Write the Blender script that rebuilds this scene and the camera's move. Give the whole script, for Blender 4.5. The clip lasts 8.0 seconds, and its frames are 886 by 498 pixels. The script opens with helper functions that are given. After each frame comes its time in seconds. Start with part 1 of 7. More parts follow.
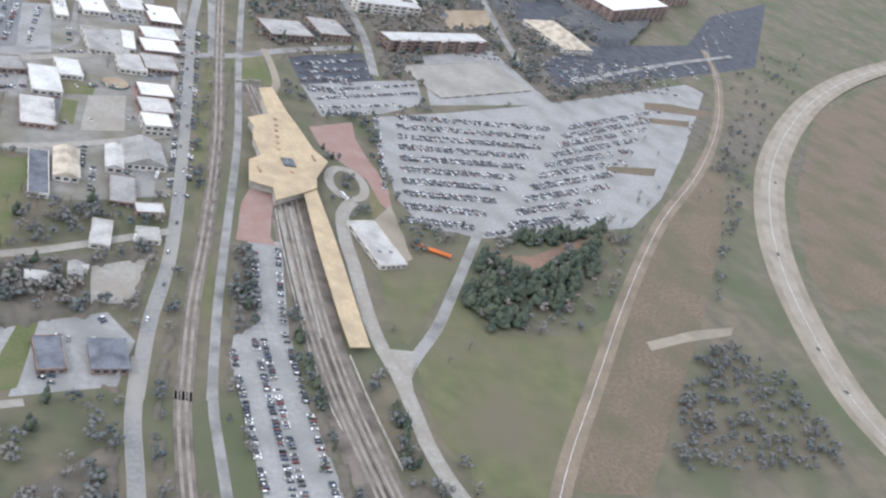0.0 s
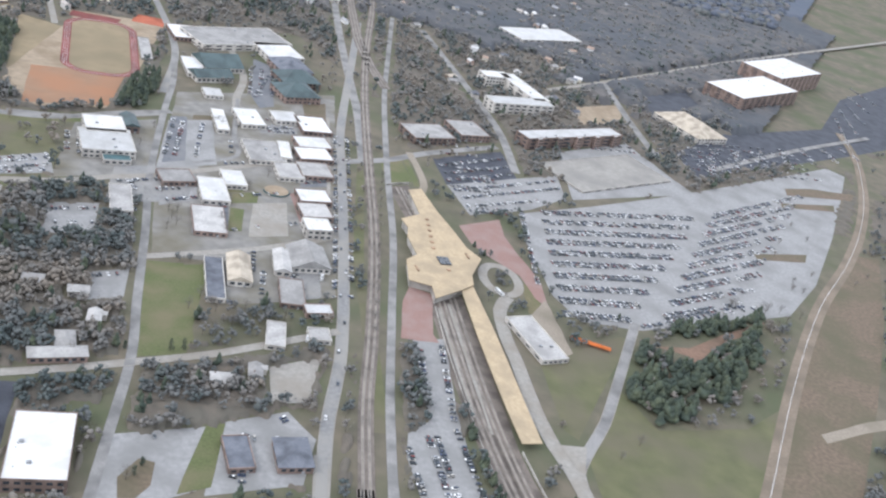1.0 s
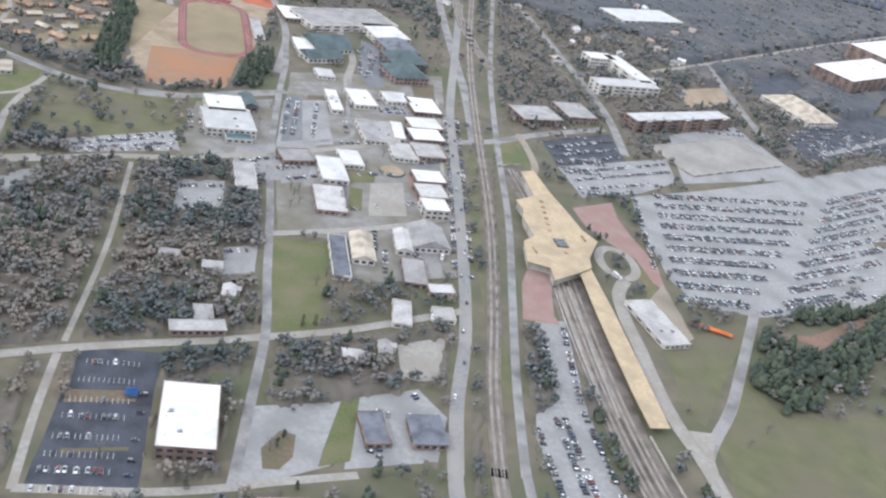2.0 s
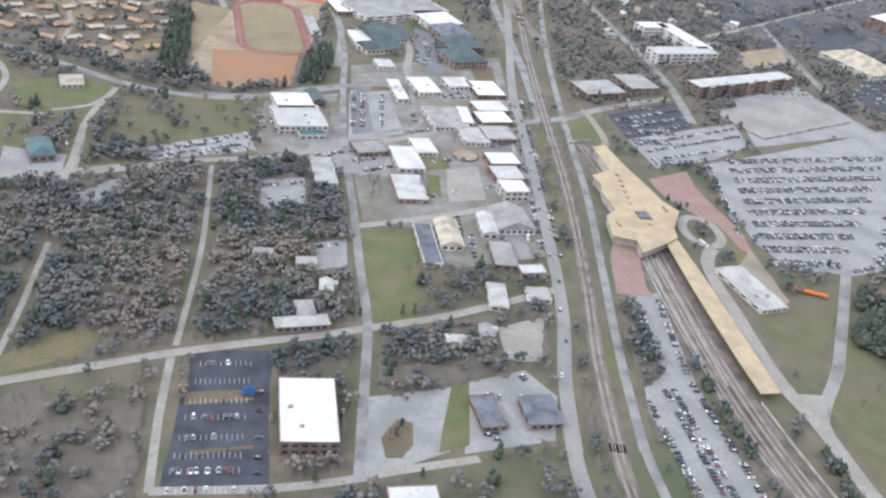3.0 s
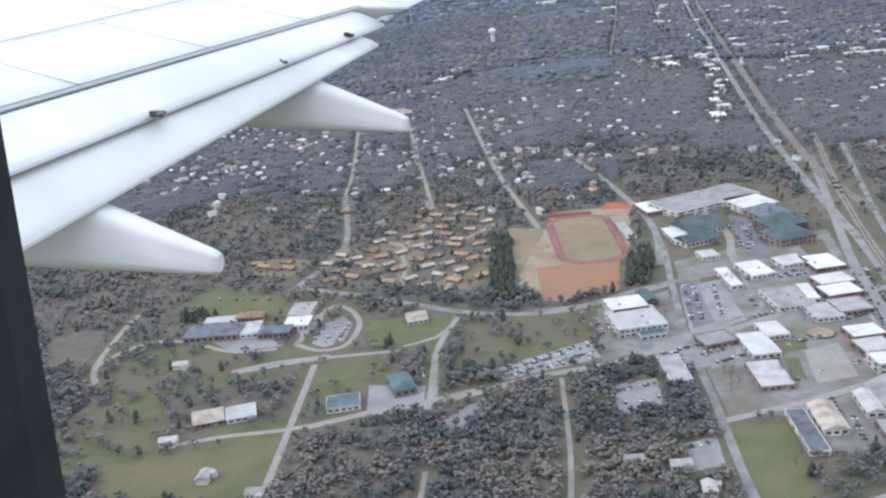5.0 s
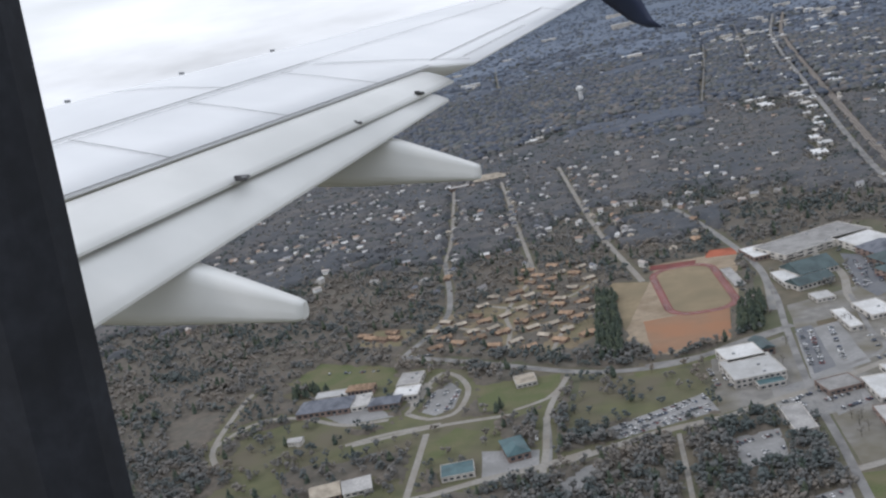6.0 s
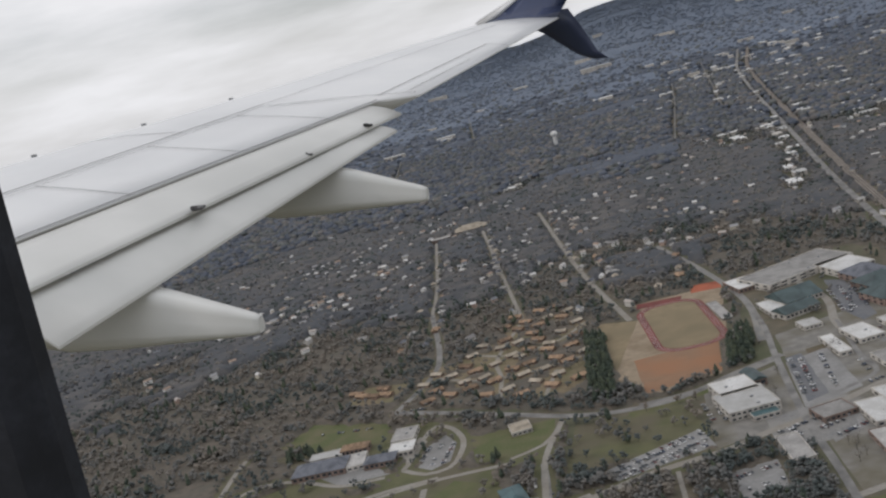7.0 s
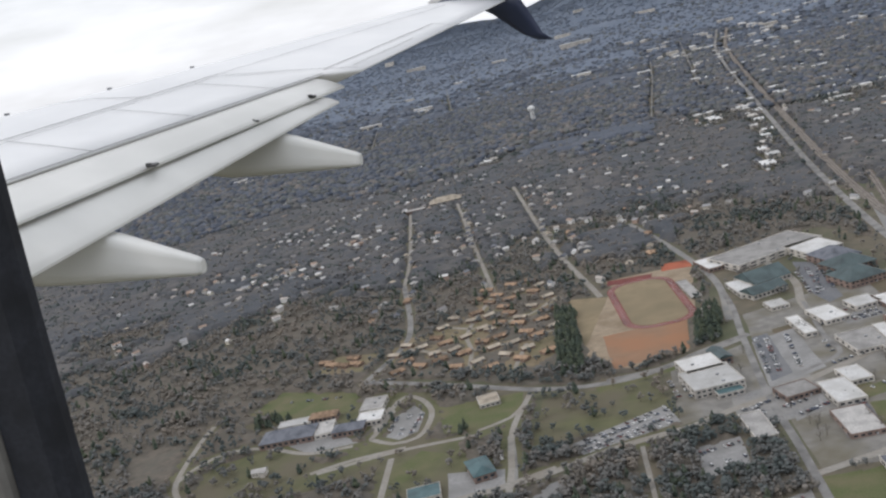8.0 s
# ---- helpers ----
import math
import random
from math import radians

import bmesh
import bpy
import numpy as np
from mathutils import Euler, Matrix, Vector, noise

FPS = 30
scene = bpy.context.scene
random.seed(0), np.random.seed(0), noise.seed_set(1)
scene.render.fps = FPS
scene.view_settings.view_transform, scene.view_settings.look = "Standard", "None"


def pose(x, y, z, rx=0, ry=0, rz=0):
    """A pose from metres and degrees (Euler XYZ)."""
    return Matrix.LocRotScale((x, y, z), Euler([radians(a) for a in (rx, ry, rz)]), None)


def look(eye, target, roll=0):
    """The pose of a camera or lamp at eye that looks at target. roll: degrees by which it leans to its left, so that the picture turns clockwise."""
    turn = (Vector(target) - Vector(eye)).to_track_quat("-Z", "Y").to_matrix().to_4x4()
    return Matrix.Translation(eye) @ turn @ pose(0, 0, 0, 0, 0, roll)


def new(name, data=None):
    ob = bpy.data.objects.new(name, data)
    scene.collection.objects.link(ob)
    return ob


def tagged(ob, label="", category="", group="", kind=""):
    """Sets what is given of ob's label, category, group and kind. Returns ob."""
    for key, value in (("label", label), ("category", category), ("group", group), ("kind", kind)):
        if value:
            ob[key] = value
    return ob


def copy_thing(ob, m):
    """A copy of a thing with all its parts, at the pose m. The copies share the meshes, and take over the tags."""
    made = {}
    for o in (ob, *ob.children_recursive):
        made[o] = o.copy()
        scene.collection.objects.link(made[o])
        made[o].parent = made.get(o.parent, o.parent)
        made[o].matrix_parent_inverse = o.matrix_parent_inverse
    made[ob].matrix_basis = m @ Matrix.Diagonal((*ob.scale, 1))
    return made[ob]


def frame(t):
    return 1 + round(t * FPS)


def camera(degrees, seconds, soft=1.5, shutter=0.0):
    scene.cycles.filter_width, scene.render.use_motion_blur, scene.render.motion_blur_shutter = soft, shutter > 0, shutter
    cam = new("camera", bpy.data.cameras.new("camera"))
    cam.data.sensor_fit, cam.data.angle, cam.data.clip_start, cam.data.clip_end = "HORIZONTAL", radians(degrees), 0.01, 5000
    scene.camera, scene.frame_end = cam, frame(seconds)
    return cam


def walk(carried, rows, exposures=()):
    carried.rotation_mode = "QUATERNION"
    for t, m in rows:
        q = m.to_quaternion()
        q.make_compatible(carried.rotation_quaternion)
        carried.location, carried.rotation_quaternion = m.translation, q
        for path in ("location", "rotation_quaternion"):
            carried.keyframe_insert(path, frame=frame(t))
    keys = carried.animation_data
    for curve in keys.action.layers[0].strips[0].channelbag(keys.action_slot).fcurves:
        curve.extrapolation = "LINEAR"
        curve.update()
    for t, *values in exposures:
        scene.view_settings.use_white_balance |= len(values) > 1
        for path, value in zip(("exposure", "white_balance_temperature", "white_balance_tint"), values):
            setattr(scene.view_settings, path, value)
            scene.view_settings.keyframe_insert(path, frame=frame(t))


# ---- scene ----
# ---- camera and its way ----
cam = camera(49.0, 8.0, soft=2.3, shutter=0.0)
walk(cam, [
    (0.0, look((152.30, -14.62, 398.50), (345.2, 374.3, 150.5), 21.96)),
    (0.5, look((133.86, -12.85, 393.83), (298.1, 401.1, 166.5), 16.73)),
    (1.0, look((115.42, -11.08, 389.17), (248.6, 416.2, 166.3), 15.96)),
    (1.5, look((96.98, -9.31, 384.51), (208.2, 418.4, 150.7), 12.12)),
    (2.0, look((78.55, -7.54, 379.85), (177.3, 420.2, 140.5), 14.91)),
    (2.2, look((71.17, -6.83, 377.99), (161.6, 419.8, 133.4), 14.28)),
    (3.3, look((30.61, -2.94, 367.74), (103.3, 424.0, 117.9), 7.94)),
    (3.5, look((23.23, -2.23, 365.87), (84.5, 426.3, 115.6), 6.77)),
    (4.0, look((5.32, -0.51, 361.35), (51.9, 433.2, 116.9), 4.63)),
    (4.3, look((-0.30, -0.10, 360.13), (18.6, 448.6, 140.4), 2.97)),
    (4.5, look((-0.72, 0.79, 360.10), (-12.1, 460.1, 162.9), -2.66)),
    (5.0, look((-0.51, 0.56, 360.11), (-70.1, 471.3, 206.4), -6.32)),
    (5.2, look((-0.52, 0.63, 360.04), (-90.8, 470.5, 214.9), -8.98)),
    (6.3, look((-0.14, 0.06, 359.99), (-127.8, 476.5, 278.2), -12.95)),
    (6.5, look((-0.04, -0.08, 359.97), (-128.8, 479.3, 300.3), -14.82)),
    (7.0, look((0.01, -0.14, 359.74), (-104.4, 480.3, 268.8), -15.30)),
    (7.5, look((0.31, -0.92, 359.73), (-90.0, 478.7, 251.2), -11.87)),
    (8.0, look((0.64, -1.16, 359.73), (-93.8, 477.8, 251.8), -13.46)),
], exposures=[(0.0, 0.08, 6000, 12), (1.5, 0.12, 6000, 12), (3.9, 0.16, 6000, 12), (4.5, 0.24, 5800, 11), (5.0, -0.06, 5750, 12), (5.2, -0.12, 5750, 12), (6.3, -0.9, 6350, 12), (7.0, -1.06, 6600, 12), (7.5, -0.9, 6550, 12), (8.0, -0.68, 6450, 12)])

# ---- sky, sun ----
world = bpy.data.worlds.new("sky")
scene.world = world
world.use_nodes = True
wn = world.node_tree
wn.nodes.clear()
SUN_EL, SUN_AZ = 42.0, 250.0        # degrees: height, and compass bearing from +y clockwise


def wnode(kind, **kw):
    n = wn.nodes.new(kind)
    for k, v in kw.items():
        n.inputs[k].default_value = v
    return n


sky = wn.nodes.new("ShaderNodeTexSky")
sky.sky_type = "NISHITA"
sky.sun_disc = False
sky.sun_elevation, sky.sun_rotation = radians(SUN_EL), radians(SUN_AZ)
sky.air_density, sky.dust_density = 1.2, 2.5
gen = wn.nodes.new("ShaderNodeTexCoord")
stretch = wn.nodes.new("ShaderNodeMapping")
stretch.inputs["Scale"].default_value = (1.6, 2.2, 9.0)
stretch.inputs["Rotation"].default_value = (0, radians(4), radians(20))
cloud = wnode("ShaderNodeTexNoise", Scale=1.7, Detail=7.0, Roughness=0.55)
cover = wn.nodes.new("ShaderNodeValToRGB")
cover.color_ramp.elements[0].position, cover.color_ramp.elements[0].color = 0.30, (0.50, 0.50, 0.50, 1)
cover.color_ramp.elements[1].position, cover.color_ramp.elements[1].color = 0.62, (1, 1, 1, 1)
veil = wn.nodes.new("ShaderNodeMix")
veil.data_type = "RGBA"
veil.inputs["B"].default_value = (11.4, 11.7, 12.1, 1)
back = wnode("ShaderNodeBackground", Strength=0.15)
wout = wn.nodes.new("ShaderNodeOutputWorld")
wn.links.new(gen.outputs["Generated"], stretch.inputs["Vector"])
wn.links.new(stretch.outputs["Vector"], cloud.inputs["Vector"])
wn.links.new(cloud.outputs["Fac"], cover.inputs["Fac"])
wn.links.new(cover.outputs["Color"], veil.inputs["Factor"])
wn.links.new(sky.outputs["Color"], veil.inputs["A"])
wn.links.new(veil.outputs["Result"], back.inputs["Color"])
wn.links.new(back.outputs["Background"], wout.inputs["Surface"])

lamp = bpy.data.lights.new("sun", "SUN")
lamp.energy, lamp.angle, lamp.color = 1.0, radians(10), (1.0, 0.95, 0.88)
sun = new("sun", lamp)
az, el = radians(SUN_AZ), radians(SUN_EL)
sun_way = Vector((math.sin(az) * math.cos(el), math.cos(az) * math.cos(el), math.sin(el)))
sun.matrix_world = look(sun_way * 900, (0, 0, 0))

# ---- materials ----
def surface(name, dark, light, fine=1.5, coarse=0.04, rough=0.9, metal=0.0, bump=0.0, third=None, own=0.0, tint=0.35):
    """Two-scale surface: grain between dark and light, large stains towards a third colour; own: spread by each object's random."""
    m = bpy.data.materials.new(name)
    m.use_nodes = True
    t = m.node_tree
    b = t.nodes["Principled BSDF"]
    b.inputs["Roughness"].default_value, b.inputs["Metallic"].default_value = rough, metal
    place = t.nodes.new("ShaderNodeNewGeometry").outputs["Position"]

    def grain(scale, detail, lo, hi):
        n = t.nodes.new("ShaderNodeTexNoise")
        n.inputs["Scale"].default_value, n.inputs["Detail"].default_value = scale, detail
        r = t.nodes.new("ShaderNodeMapRange")
        r.inputs["From Min"].default_value, r.inputs["From Max"].default_value = lo, hi
        t.links.new(place, n.inputs["Vector"])
        t.links.new(n.outputs["Fac"], r.inputs["Value"])
        return r.outputs["Result"], n.outputs["Fac"]

    def mix(f, a, c):
        x = t.nodes.new("ShaderNodeMix")
        x.data_type = "RGBA"
        for sock, v in ((x.inputs["Factor"], f), (x.inputs["A"], a), (x.inputs["B"], c)):
            if hasattr(v, "is_linked"):
                t.links.new(v, sock)
            else:
                sock.default_value = v if isinstance(v, float) else (*v, 1)
        return x.outputs["Result"]

    g1, raw = grain(fine, 6.0, 0.32, 0.68)
    col = mix(g1, dark, light)
    g2, _ = grain(coarse, 5.0, 0.42, 0.66)
    if third:
        col = mix(g2, col, third)
    else:
        shade = tuple(c * (1 - tint) for c in dark)
        col = mix(g2, col, shade)
    if own:
        info = t.nodes.new("ShaderNodeObjectInfo")
        hsv = t.nodes.new("ShaderNodeHueSaturation")
        r = t.nodes.new("ShaderNodeMapRange")
        r.inputs["To Min"].default_value, r.inputs["To Max"].default_value = 1 - own, 1 + own
        t.links.new(info.outputs["Random"], r.inputs["Value"])
        t.links.new(r.outputs["Result"], hsv.inputs["Value"])
        t.links.new(col, hsv.inputs["Color"])
        col = hsv.outputs["Color"]
    t.links.new(col, b.inputs["Base Color"])
    if bump:
        k = t.nodes.new("ShaderNodeBump")
        k.inputs["Strength"].default_value, k.inputs["Distance"].default_value = bump, 0.4
        t.links.new(raw, k.inputs["Height"])
        t.links.new(k.outputs["Normal"], b.inputs["Normal"])
    return m


def islands(name, colours, rough=0.7, own=False, metal=0.0):
    """Plain paint picked from a few colours for each loose island of the mesh, or for each object."""
    m = bpy.data.materials.new(name)
    m.use_nodes = True
    t = m.node_tree
    b = t.nodes["Principled BSDF"]
    b.inputs["Roughness"].default_value, b.inputs["Metallic"].default_value = rough, metal
    ramp = t.nodes.new("ShaderNodeValToRGB")
    ramp.color_ramp.interpolation = "CONSTANT"
    while len(ramp.color_ramp.elements) < len(colours):
        ramp.color_ramp.elements.new(0.5)
    for i, c in enumerate(colours):
        ramp.color_ramp.elements[i].position = i / len(colours)
        ramp.color_ramp.elements[i].color = (*c, 1)
    if own:
        t.links.new(t.nodes.new("ShaderNodeObjectInfo").outputs["Random"], ramp.inputs["Fac"])
    else:
        t.links.new(t.nodes.new("ShaderNodeNewGeometry").outputs["Random Per Island"], ramp.inputs["Fac"])
    t.links.new(ramp.outputs["Color"], b.inputs["Base Color"])
    return m


M_GROUND = surface("winter_ground", (0.095, 0.087, 0.062), (0.15, 0.127, 0.092), 0.05, 0.012, 0.95, third=(0.08, 0.09, 0.048))
M_GRASS = surface("green_grass", (0.075, 0.09, 0.035), (0.11, 0.125, 0.05), 0.6, 0.03, 0.95, third=(0.14, 0.125, 0.07))
M_GRASS_MIX = surface("patchy_grass", (0.088, 0.094, 0.045), (0.125, 0.123, 0.062), 0.06, 0.016, 0.95, third=(0.118, 0.104, 0.07))
M_GRASS_DRY = surface("winter_grass", (0.115, 0.105, 0.055), (0.165, 0.14, 0.08), 0.5, 0.022, 0.95, third=(0.095, 0.10, 0.045))
M_FIELD = surface("dry_turf", (0.205, 0.163, 0.1), (0.265, 0.21, 0.13), 0.08, 0.02, 0.95, third=(0.185, 0.15, 0.092))
M_CLAY = surface("orange_clay", (0.225, 0.14, 0.088), (0.27, 0.168, 0.105), 0.06, 0.016, 0.95, third=(0.295, 0.15, 0.082))
M_CLAY_RED = surface("red_clay", (0.36, 0.10, 0.055), (0.42, 0.13, 0.07), 0.3, 0.04, 0.95)
M_TRACK = surface("red_track", (0.17, 0.045, 0.04), (0.22, 0.062, 0.053), 0.8, 0.05, 0.85)
M_TRAIL = surface("dirt_track", (0.17, 0.135, 0.10), (0.23, 0.185, 0.14), 0.4, 0.03, 0.95, third=(0.14, 0.115, 0.085))
M_SAND = surface("sandy_soil", (0.25, 0.20, 0.14), (0.335, 0.265, 0.19), 0.15, 0.03, 0.95, third=(0.21, 0.16, 0.105))
M_SOIL = surface("brown_soil", (0.11, 0.085, 0.06), (0.17, 0.127, 0.09), 0.3, 0.02, 0.95, third=(0.10, 0.09, 0.055))
M_RAMP = surface("stained_concrete", (0.235, 0.21, 0.175), (0.31, 0.28, 0.235), 0.5, 0.04, 0.9, third=(0.21, 0.185, 0.15))
M_ASPHALT = surface("asphalt", (0.17, 0.169, 0.168), (0.235, 0.233, 0.229), 0.35, 0.03, 0.85, third=(0.255, 0.245, 0.225))
M_ASPHALT_PALE = surface("worn_asphalt", (0.21, 0.206, 0.20), (0.28, 0.273, 0.262), 0.8, 0.05, 0.88)
M_ASPHALT_DARK = surface("fresh_asphalt", (0.035, 0.04, 0.055), (0.06, 0.065, 0.08), 0.8, 0.06, 0.75)
M_LOT = surface("parking_asphalt", (0.225, 0.224, 0.222), (0.30, 0.297, 0.292), 0.3, 0.03, 0.88, third=(0.20, 0.198, 0.193))
M_CONCRETE = surface("concrete", (0.235, 0.222, 0.20), (0.315, 0.298, 0.267), 0.3, 0.05, 0.88, third=(0.235, 0.213, 0.182))
M_PLAZA = surface("brick_paving", (0.215, 0.132, 0.112), (0.275, 0.172, 0.148), 0.9, 0.07, 0.9, third=(0.265, 0.19, 0.168))
M_YARD = surface("dry_yards", (0.16, 0.13, 0.082), (0.23, 0.18, 0.115), 0.25, 0.03, 0.95, third=(0.15, 0.14, 0.075))
M_BALLAST = surface("ballast", (0.13, 0.11, 0.095), (0.21, 0.18, 0.155), 1.4, 0.06, 0.95)
M_SLEEPER = surface("old_sleepers", (0.24, 0.21, 0.178), (0.31, 0.275, 0.235), 1.2, 0.08, 0.95)
M_LOT_BLUE = surface("blue_grey_asphalt", (0.105, 0.112, 0.125), (0.15, 0.157, 0.17), 0.3, 0.04, 0.85, third=(0.175, 0.176, 0.18))
M_TOWN = surface("town_yards", (0.16, 0.154, 0.142), (0.24, 0.231, 0.214), 0.09, 0.022, 0.92, third=(0.135, 0.122, 0.088))
M_SHOULDER = surface("gravel_shoulder", (0.22, 0.19, 0.15), (0.29, 0.25, 0.20), 0.5, 0.03, 0.95, third=(0.19, 0.165, 0.125))
M_REDSOIL = surface("red_brown_soil", (0.17, 0.105, 0.075), (0.235, 0.15, 0.105), 0.3, 0.03, 0.95, third=(0.14, 0.105, 0.075))
M_RAIL = surface("rail_steel", (0.26, 0.24, 0.22), (0.36, 0.34, 0.32), 2.0, 0.2, 0.4, 0.7)
M_BRICK = surface("brick", (0.20, 0.145, 0.122), (0.28, 0.205, 0.172), 2.5, 0.15, 0.9, own=0.25)
M_WALL_PALE = surface("pale_render", (0.50, 0.47, 0.43), (0.62, 0.59, 0.54), 1.2, 0.12, 0.85, own=0.12)
M_CONC_WALL = surface("concrete_wall", (0.36, 0.34, 0.31), (0.46, 0.43, 0.39), 0.9, 0.1, 0.9)
M_ROOF_WHITE = surface("white_membrane", (0.47, 0.47, 0.465), (0.60, 0.60, 0.59), 0.5, 0.07, 0.65, own=0.22, third=(0.43, 0.425, 0.41))
M_ROOF_GREY = surface("grey_gravel_roof", (0.30, 0.293, 0.283), (0.42, 0.408, 0.392), 0.5, 0.08, 0.85, own=0.28, third=(0.25, 0.243, 0.235))
M_ROOF_SLATE = surface("dark_shingle", (0.11, 0.12, 0.145), (0.17, 0.18, 0.205), 1.5, 0.1, 0.8, own=0.15)
M_ROOF_TAN = surface("tan_roof", (0.38, 0.33, 0.26), (0.48, 0.42, 0.34), 1.2, 0.1, 0.85, own=0.12)
M_ROOF_GREEN = surface("green_metal_roof", (0.048, 0.076, 0.08), (0.068, 0.102, 0.105), 0.8, 0.08, 0.5, own=0.15)
M_ROOF_TEAL = surface("teal_metal_roof", (0.05, 0.105, 0.115), (0.075, 0.14, 0.15), 0.8, 0.08, 0.5, own=0.1)
M_ROOF_DECK = surface("parking_deck", (0.235, 0.222, 0.2), (0.30, 0.285, 0.258), 0.2, 0.03, 0.9, third=(0.21, 0.2, 0.185))
M_ROOF_BROWN = surface("brown_shingle", (0.27, 0.18, 0.115), (0.37, 0.255, 0.17), 1.3, 0.2, 0.85, own=0.35)
M_ROOF_STATION = surface("tan_station_roof", (0.37, 0.287, 0.182), (0.465, 0.368, 0.24), 0.4, 0.06, 0.85, third=(0.32, 0.255, 0.17))
M_GLASS_DARK = surface("dark_glazing", (0.03, 0.04, 0.05), (0.06, 0.07, 0.085), 0.8, 0.3, 0.15)
M_METAL_GREY = surface("grey_sheet_metal", (0.30, 0.31, 0.32), (0.42, 0.43, 0.44), 1.0, 0.3, 0.5, 0.3)
M_PAINT_WHITE = surface("white_paint", (0.70, 0.70, 0.69), (0.80, 0.80, 0.79), 1.0, 0.2, 0.7)
M_PAINT_YELLOW = surface("worn_yellow_paint", (0.34, 0.30, 0.2), (0.42, 0.36, 0.22), 1.0, 0.2, 0.7)


def foliage(name, low, mid, high, scale=0.07, spread=0.16):
    """Twigs and leaves whose tone changes from tree to tree, with a slight spread from clump to clump."""
    m = bpy.data.materials.new(name)
    m.use_nodes = True
    t = m.node_tree
    b = t.nodes["Principled BSDF"]
    b.inputs["Roughness"].default_value = 0.97
    geo = t.nodes.new("ShaderNodeNewGeometry")
    n = t.nodes.new("ShaderNodeTexNoise")
    n.inputs["Scale"].default_value, n.inputs["Detail"].default_value = scale, 3.0
    ramp = t.nodes.new("ShaderNodeValToRGB")
    ramp.color_ramp.elements.new(0.5)
    for e, (at, c) in zip(ramp.color_ramp.elements, ((0.36, low), (0.5, mid), (0.64, high))):
        e.position, e.color = at, (*c, 1)
    r = t.nodes.new("ShaderNodeMapRange")
    r.inputs["To Min"].default_value, r.inputs["To Max"].default_value = 1 - spread, 1 + spread
    hsv = t.nodes.new("ShaderNodeHueSaturation")
    t.links.new(geo.outputs["Position"], n.inputs["Vector"])
    t.links.new(n.outputs["Fac"], ramp.inputs["Fac"])
    t.links.new(geo.outputs["Random Per Island"], r.inputs["Value"])
    t.links.new(r.outputs["Result"], hsv.inputs["Value"])
    t.links.new(ramp.outputs["Color"], hsv.inputs["Color"])
    t.links.new(hsv.outputs["Color"], b.inputs["Base Color"])
    return m


M_TREE = foliage("bare_twigs", (0.128, 0.128, 0.122), (0.16, 0.154, 0.144), (0.195, 0.178, 0.158), 0.055, 0.08)
M_TREE_DARK = foliage("dark_twigs", (0.09, 0.102, 0.101), (0.118, 0.125, 0.123), (0.148, 0.146, 0.139), 0.055, 0.08)
M_TREE_TAN = foliage("tan_twigs", (0.148, 0.137, 0.12), (0.178, 0.16, 0.138), (0.21, 0.18, 0.148), 0.07, 0.08)
M_THICKET = foliage("evergreen_leaves", (0.06, 0.075, 0.075), (0.078, 0.094, 0.092), (0.102, 0.114, 0.107), 0.06, 0.08)
# far trees: aerial haze painted into the base colours, bluer and paler with distance
M_HAZE_FAR_TREE = foliage("hazy_far_twigs", (0.075, 0.082, 0.094), (0.118, 0.119, 0.124), (0.185, 0.168, 0.153), 0.009, 0.1)
M_HAZE_HILL_TREE = islands("hazy_hill_woods", [(0.15, 0.182, 0.235), (0.165, 0.195, 0.245), (0.135, 0.168, 0.222), (0.175, 0.203, 0.245)], 0.95)
M_HAZE_BLUE_TREE = islands("haze_blue_woods", [(0.088, 0.102, 0.132), (0.102, 0.116, 0.146), (0.078, 0.092, 0.12)], 0.95)
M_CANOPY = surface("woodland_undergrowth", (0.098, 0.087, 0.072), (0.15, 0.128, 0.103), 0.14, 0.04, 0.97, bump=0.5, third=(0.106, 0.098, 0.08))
# crown sheets by distance zone, the blue of haze mixed into each colour
M_CANOPY_HAZE_MID = surface("hazy_mid_crowns", (0.05, 0.055, 0.064), (0.122, 0.114, 0.108), 0.03, 0.0045, 0.97, third=(0.066, 0.074, 0.086))
M_CANOPY_HAZE_FAR = surface("hazy_far_crowns", (0.062, 0.075, 0.1), (0.104, 0.116, 0.142), 0.02, 0.004, 0.97, third=(0.082, 0.098, 0.128))
M_CANOPY_HAZE_HILL = surface("hazy_hill_crowns", (0.125, 0.155, 0.205), (0.165, 0.195, 0.243), 0.012, 0.003, 0.97, third=(0.14, 0.17, 0.222))
M_PINE = foliage("pine_needles", (0.042, 0.058, 0.046), (0.058, 0.076, 0.054), (0.08, 0.095, 0.06), 0.12)
M_BARK = surface("bark", (0.09, 0.075, 0.06), (0.15, 0.125, 0.10), 3.0, 0.3, 0.95)
CAR_COLOURS = [(0.55, 0.56, 0.57), (0.03, 0.032, 0.038), (0.72, 0.72, 0.71), (0.10, 0.11, 0.12), (0.30, 0.31, 0.33), (0.05, 0.07, 0.13), (0.2, 0.21, 0.22), (0.02, 0.02, 0.022), (0.17, 0.035, 0.03), (0.13, 0.14, 0.15), (0.4, 0.38, 0.34), (0.06, 0.075, 0.1), (0.75, 0.75, 0.75), (0.09, 0.1, 0.105)]
M_FAR_WALL = islands("pale_siding", [(0.72, 0.71, 0.70), (0.55, 0.53, 0.5), (0.8, 0.8, 0.79), (0.4, 0.3, 0.25), (0.62, 0.58, 0.5)], 0.8)
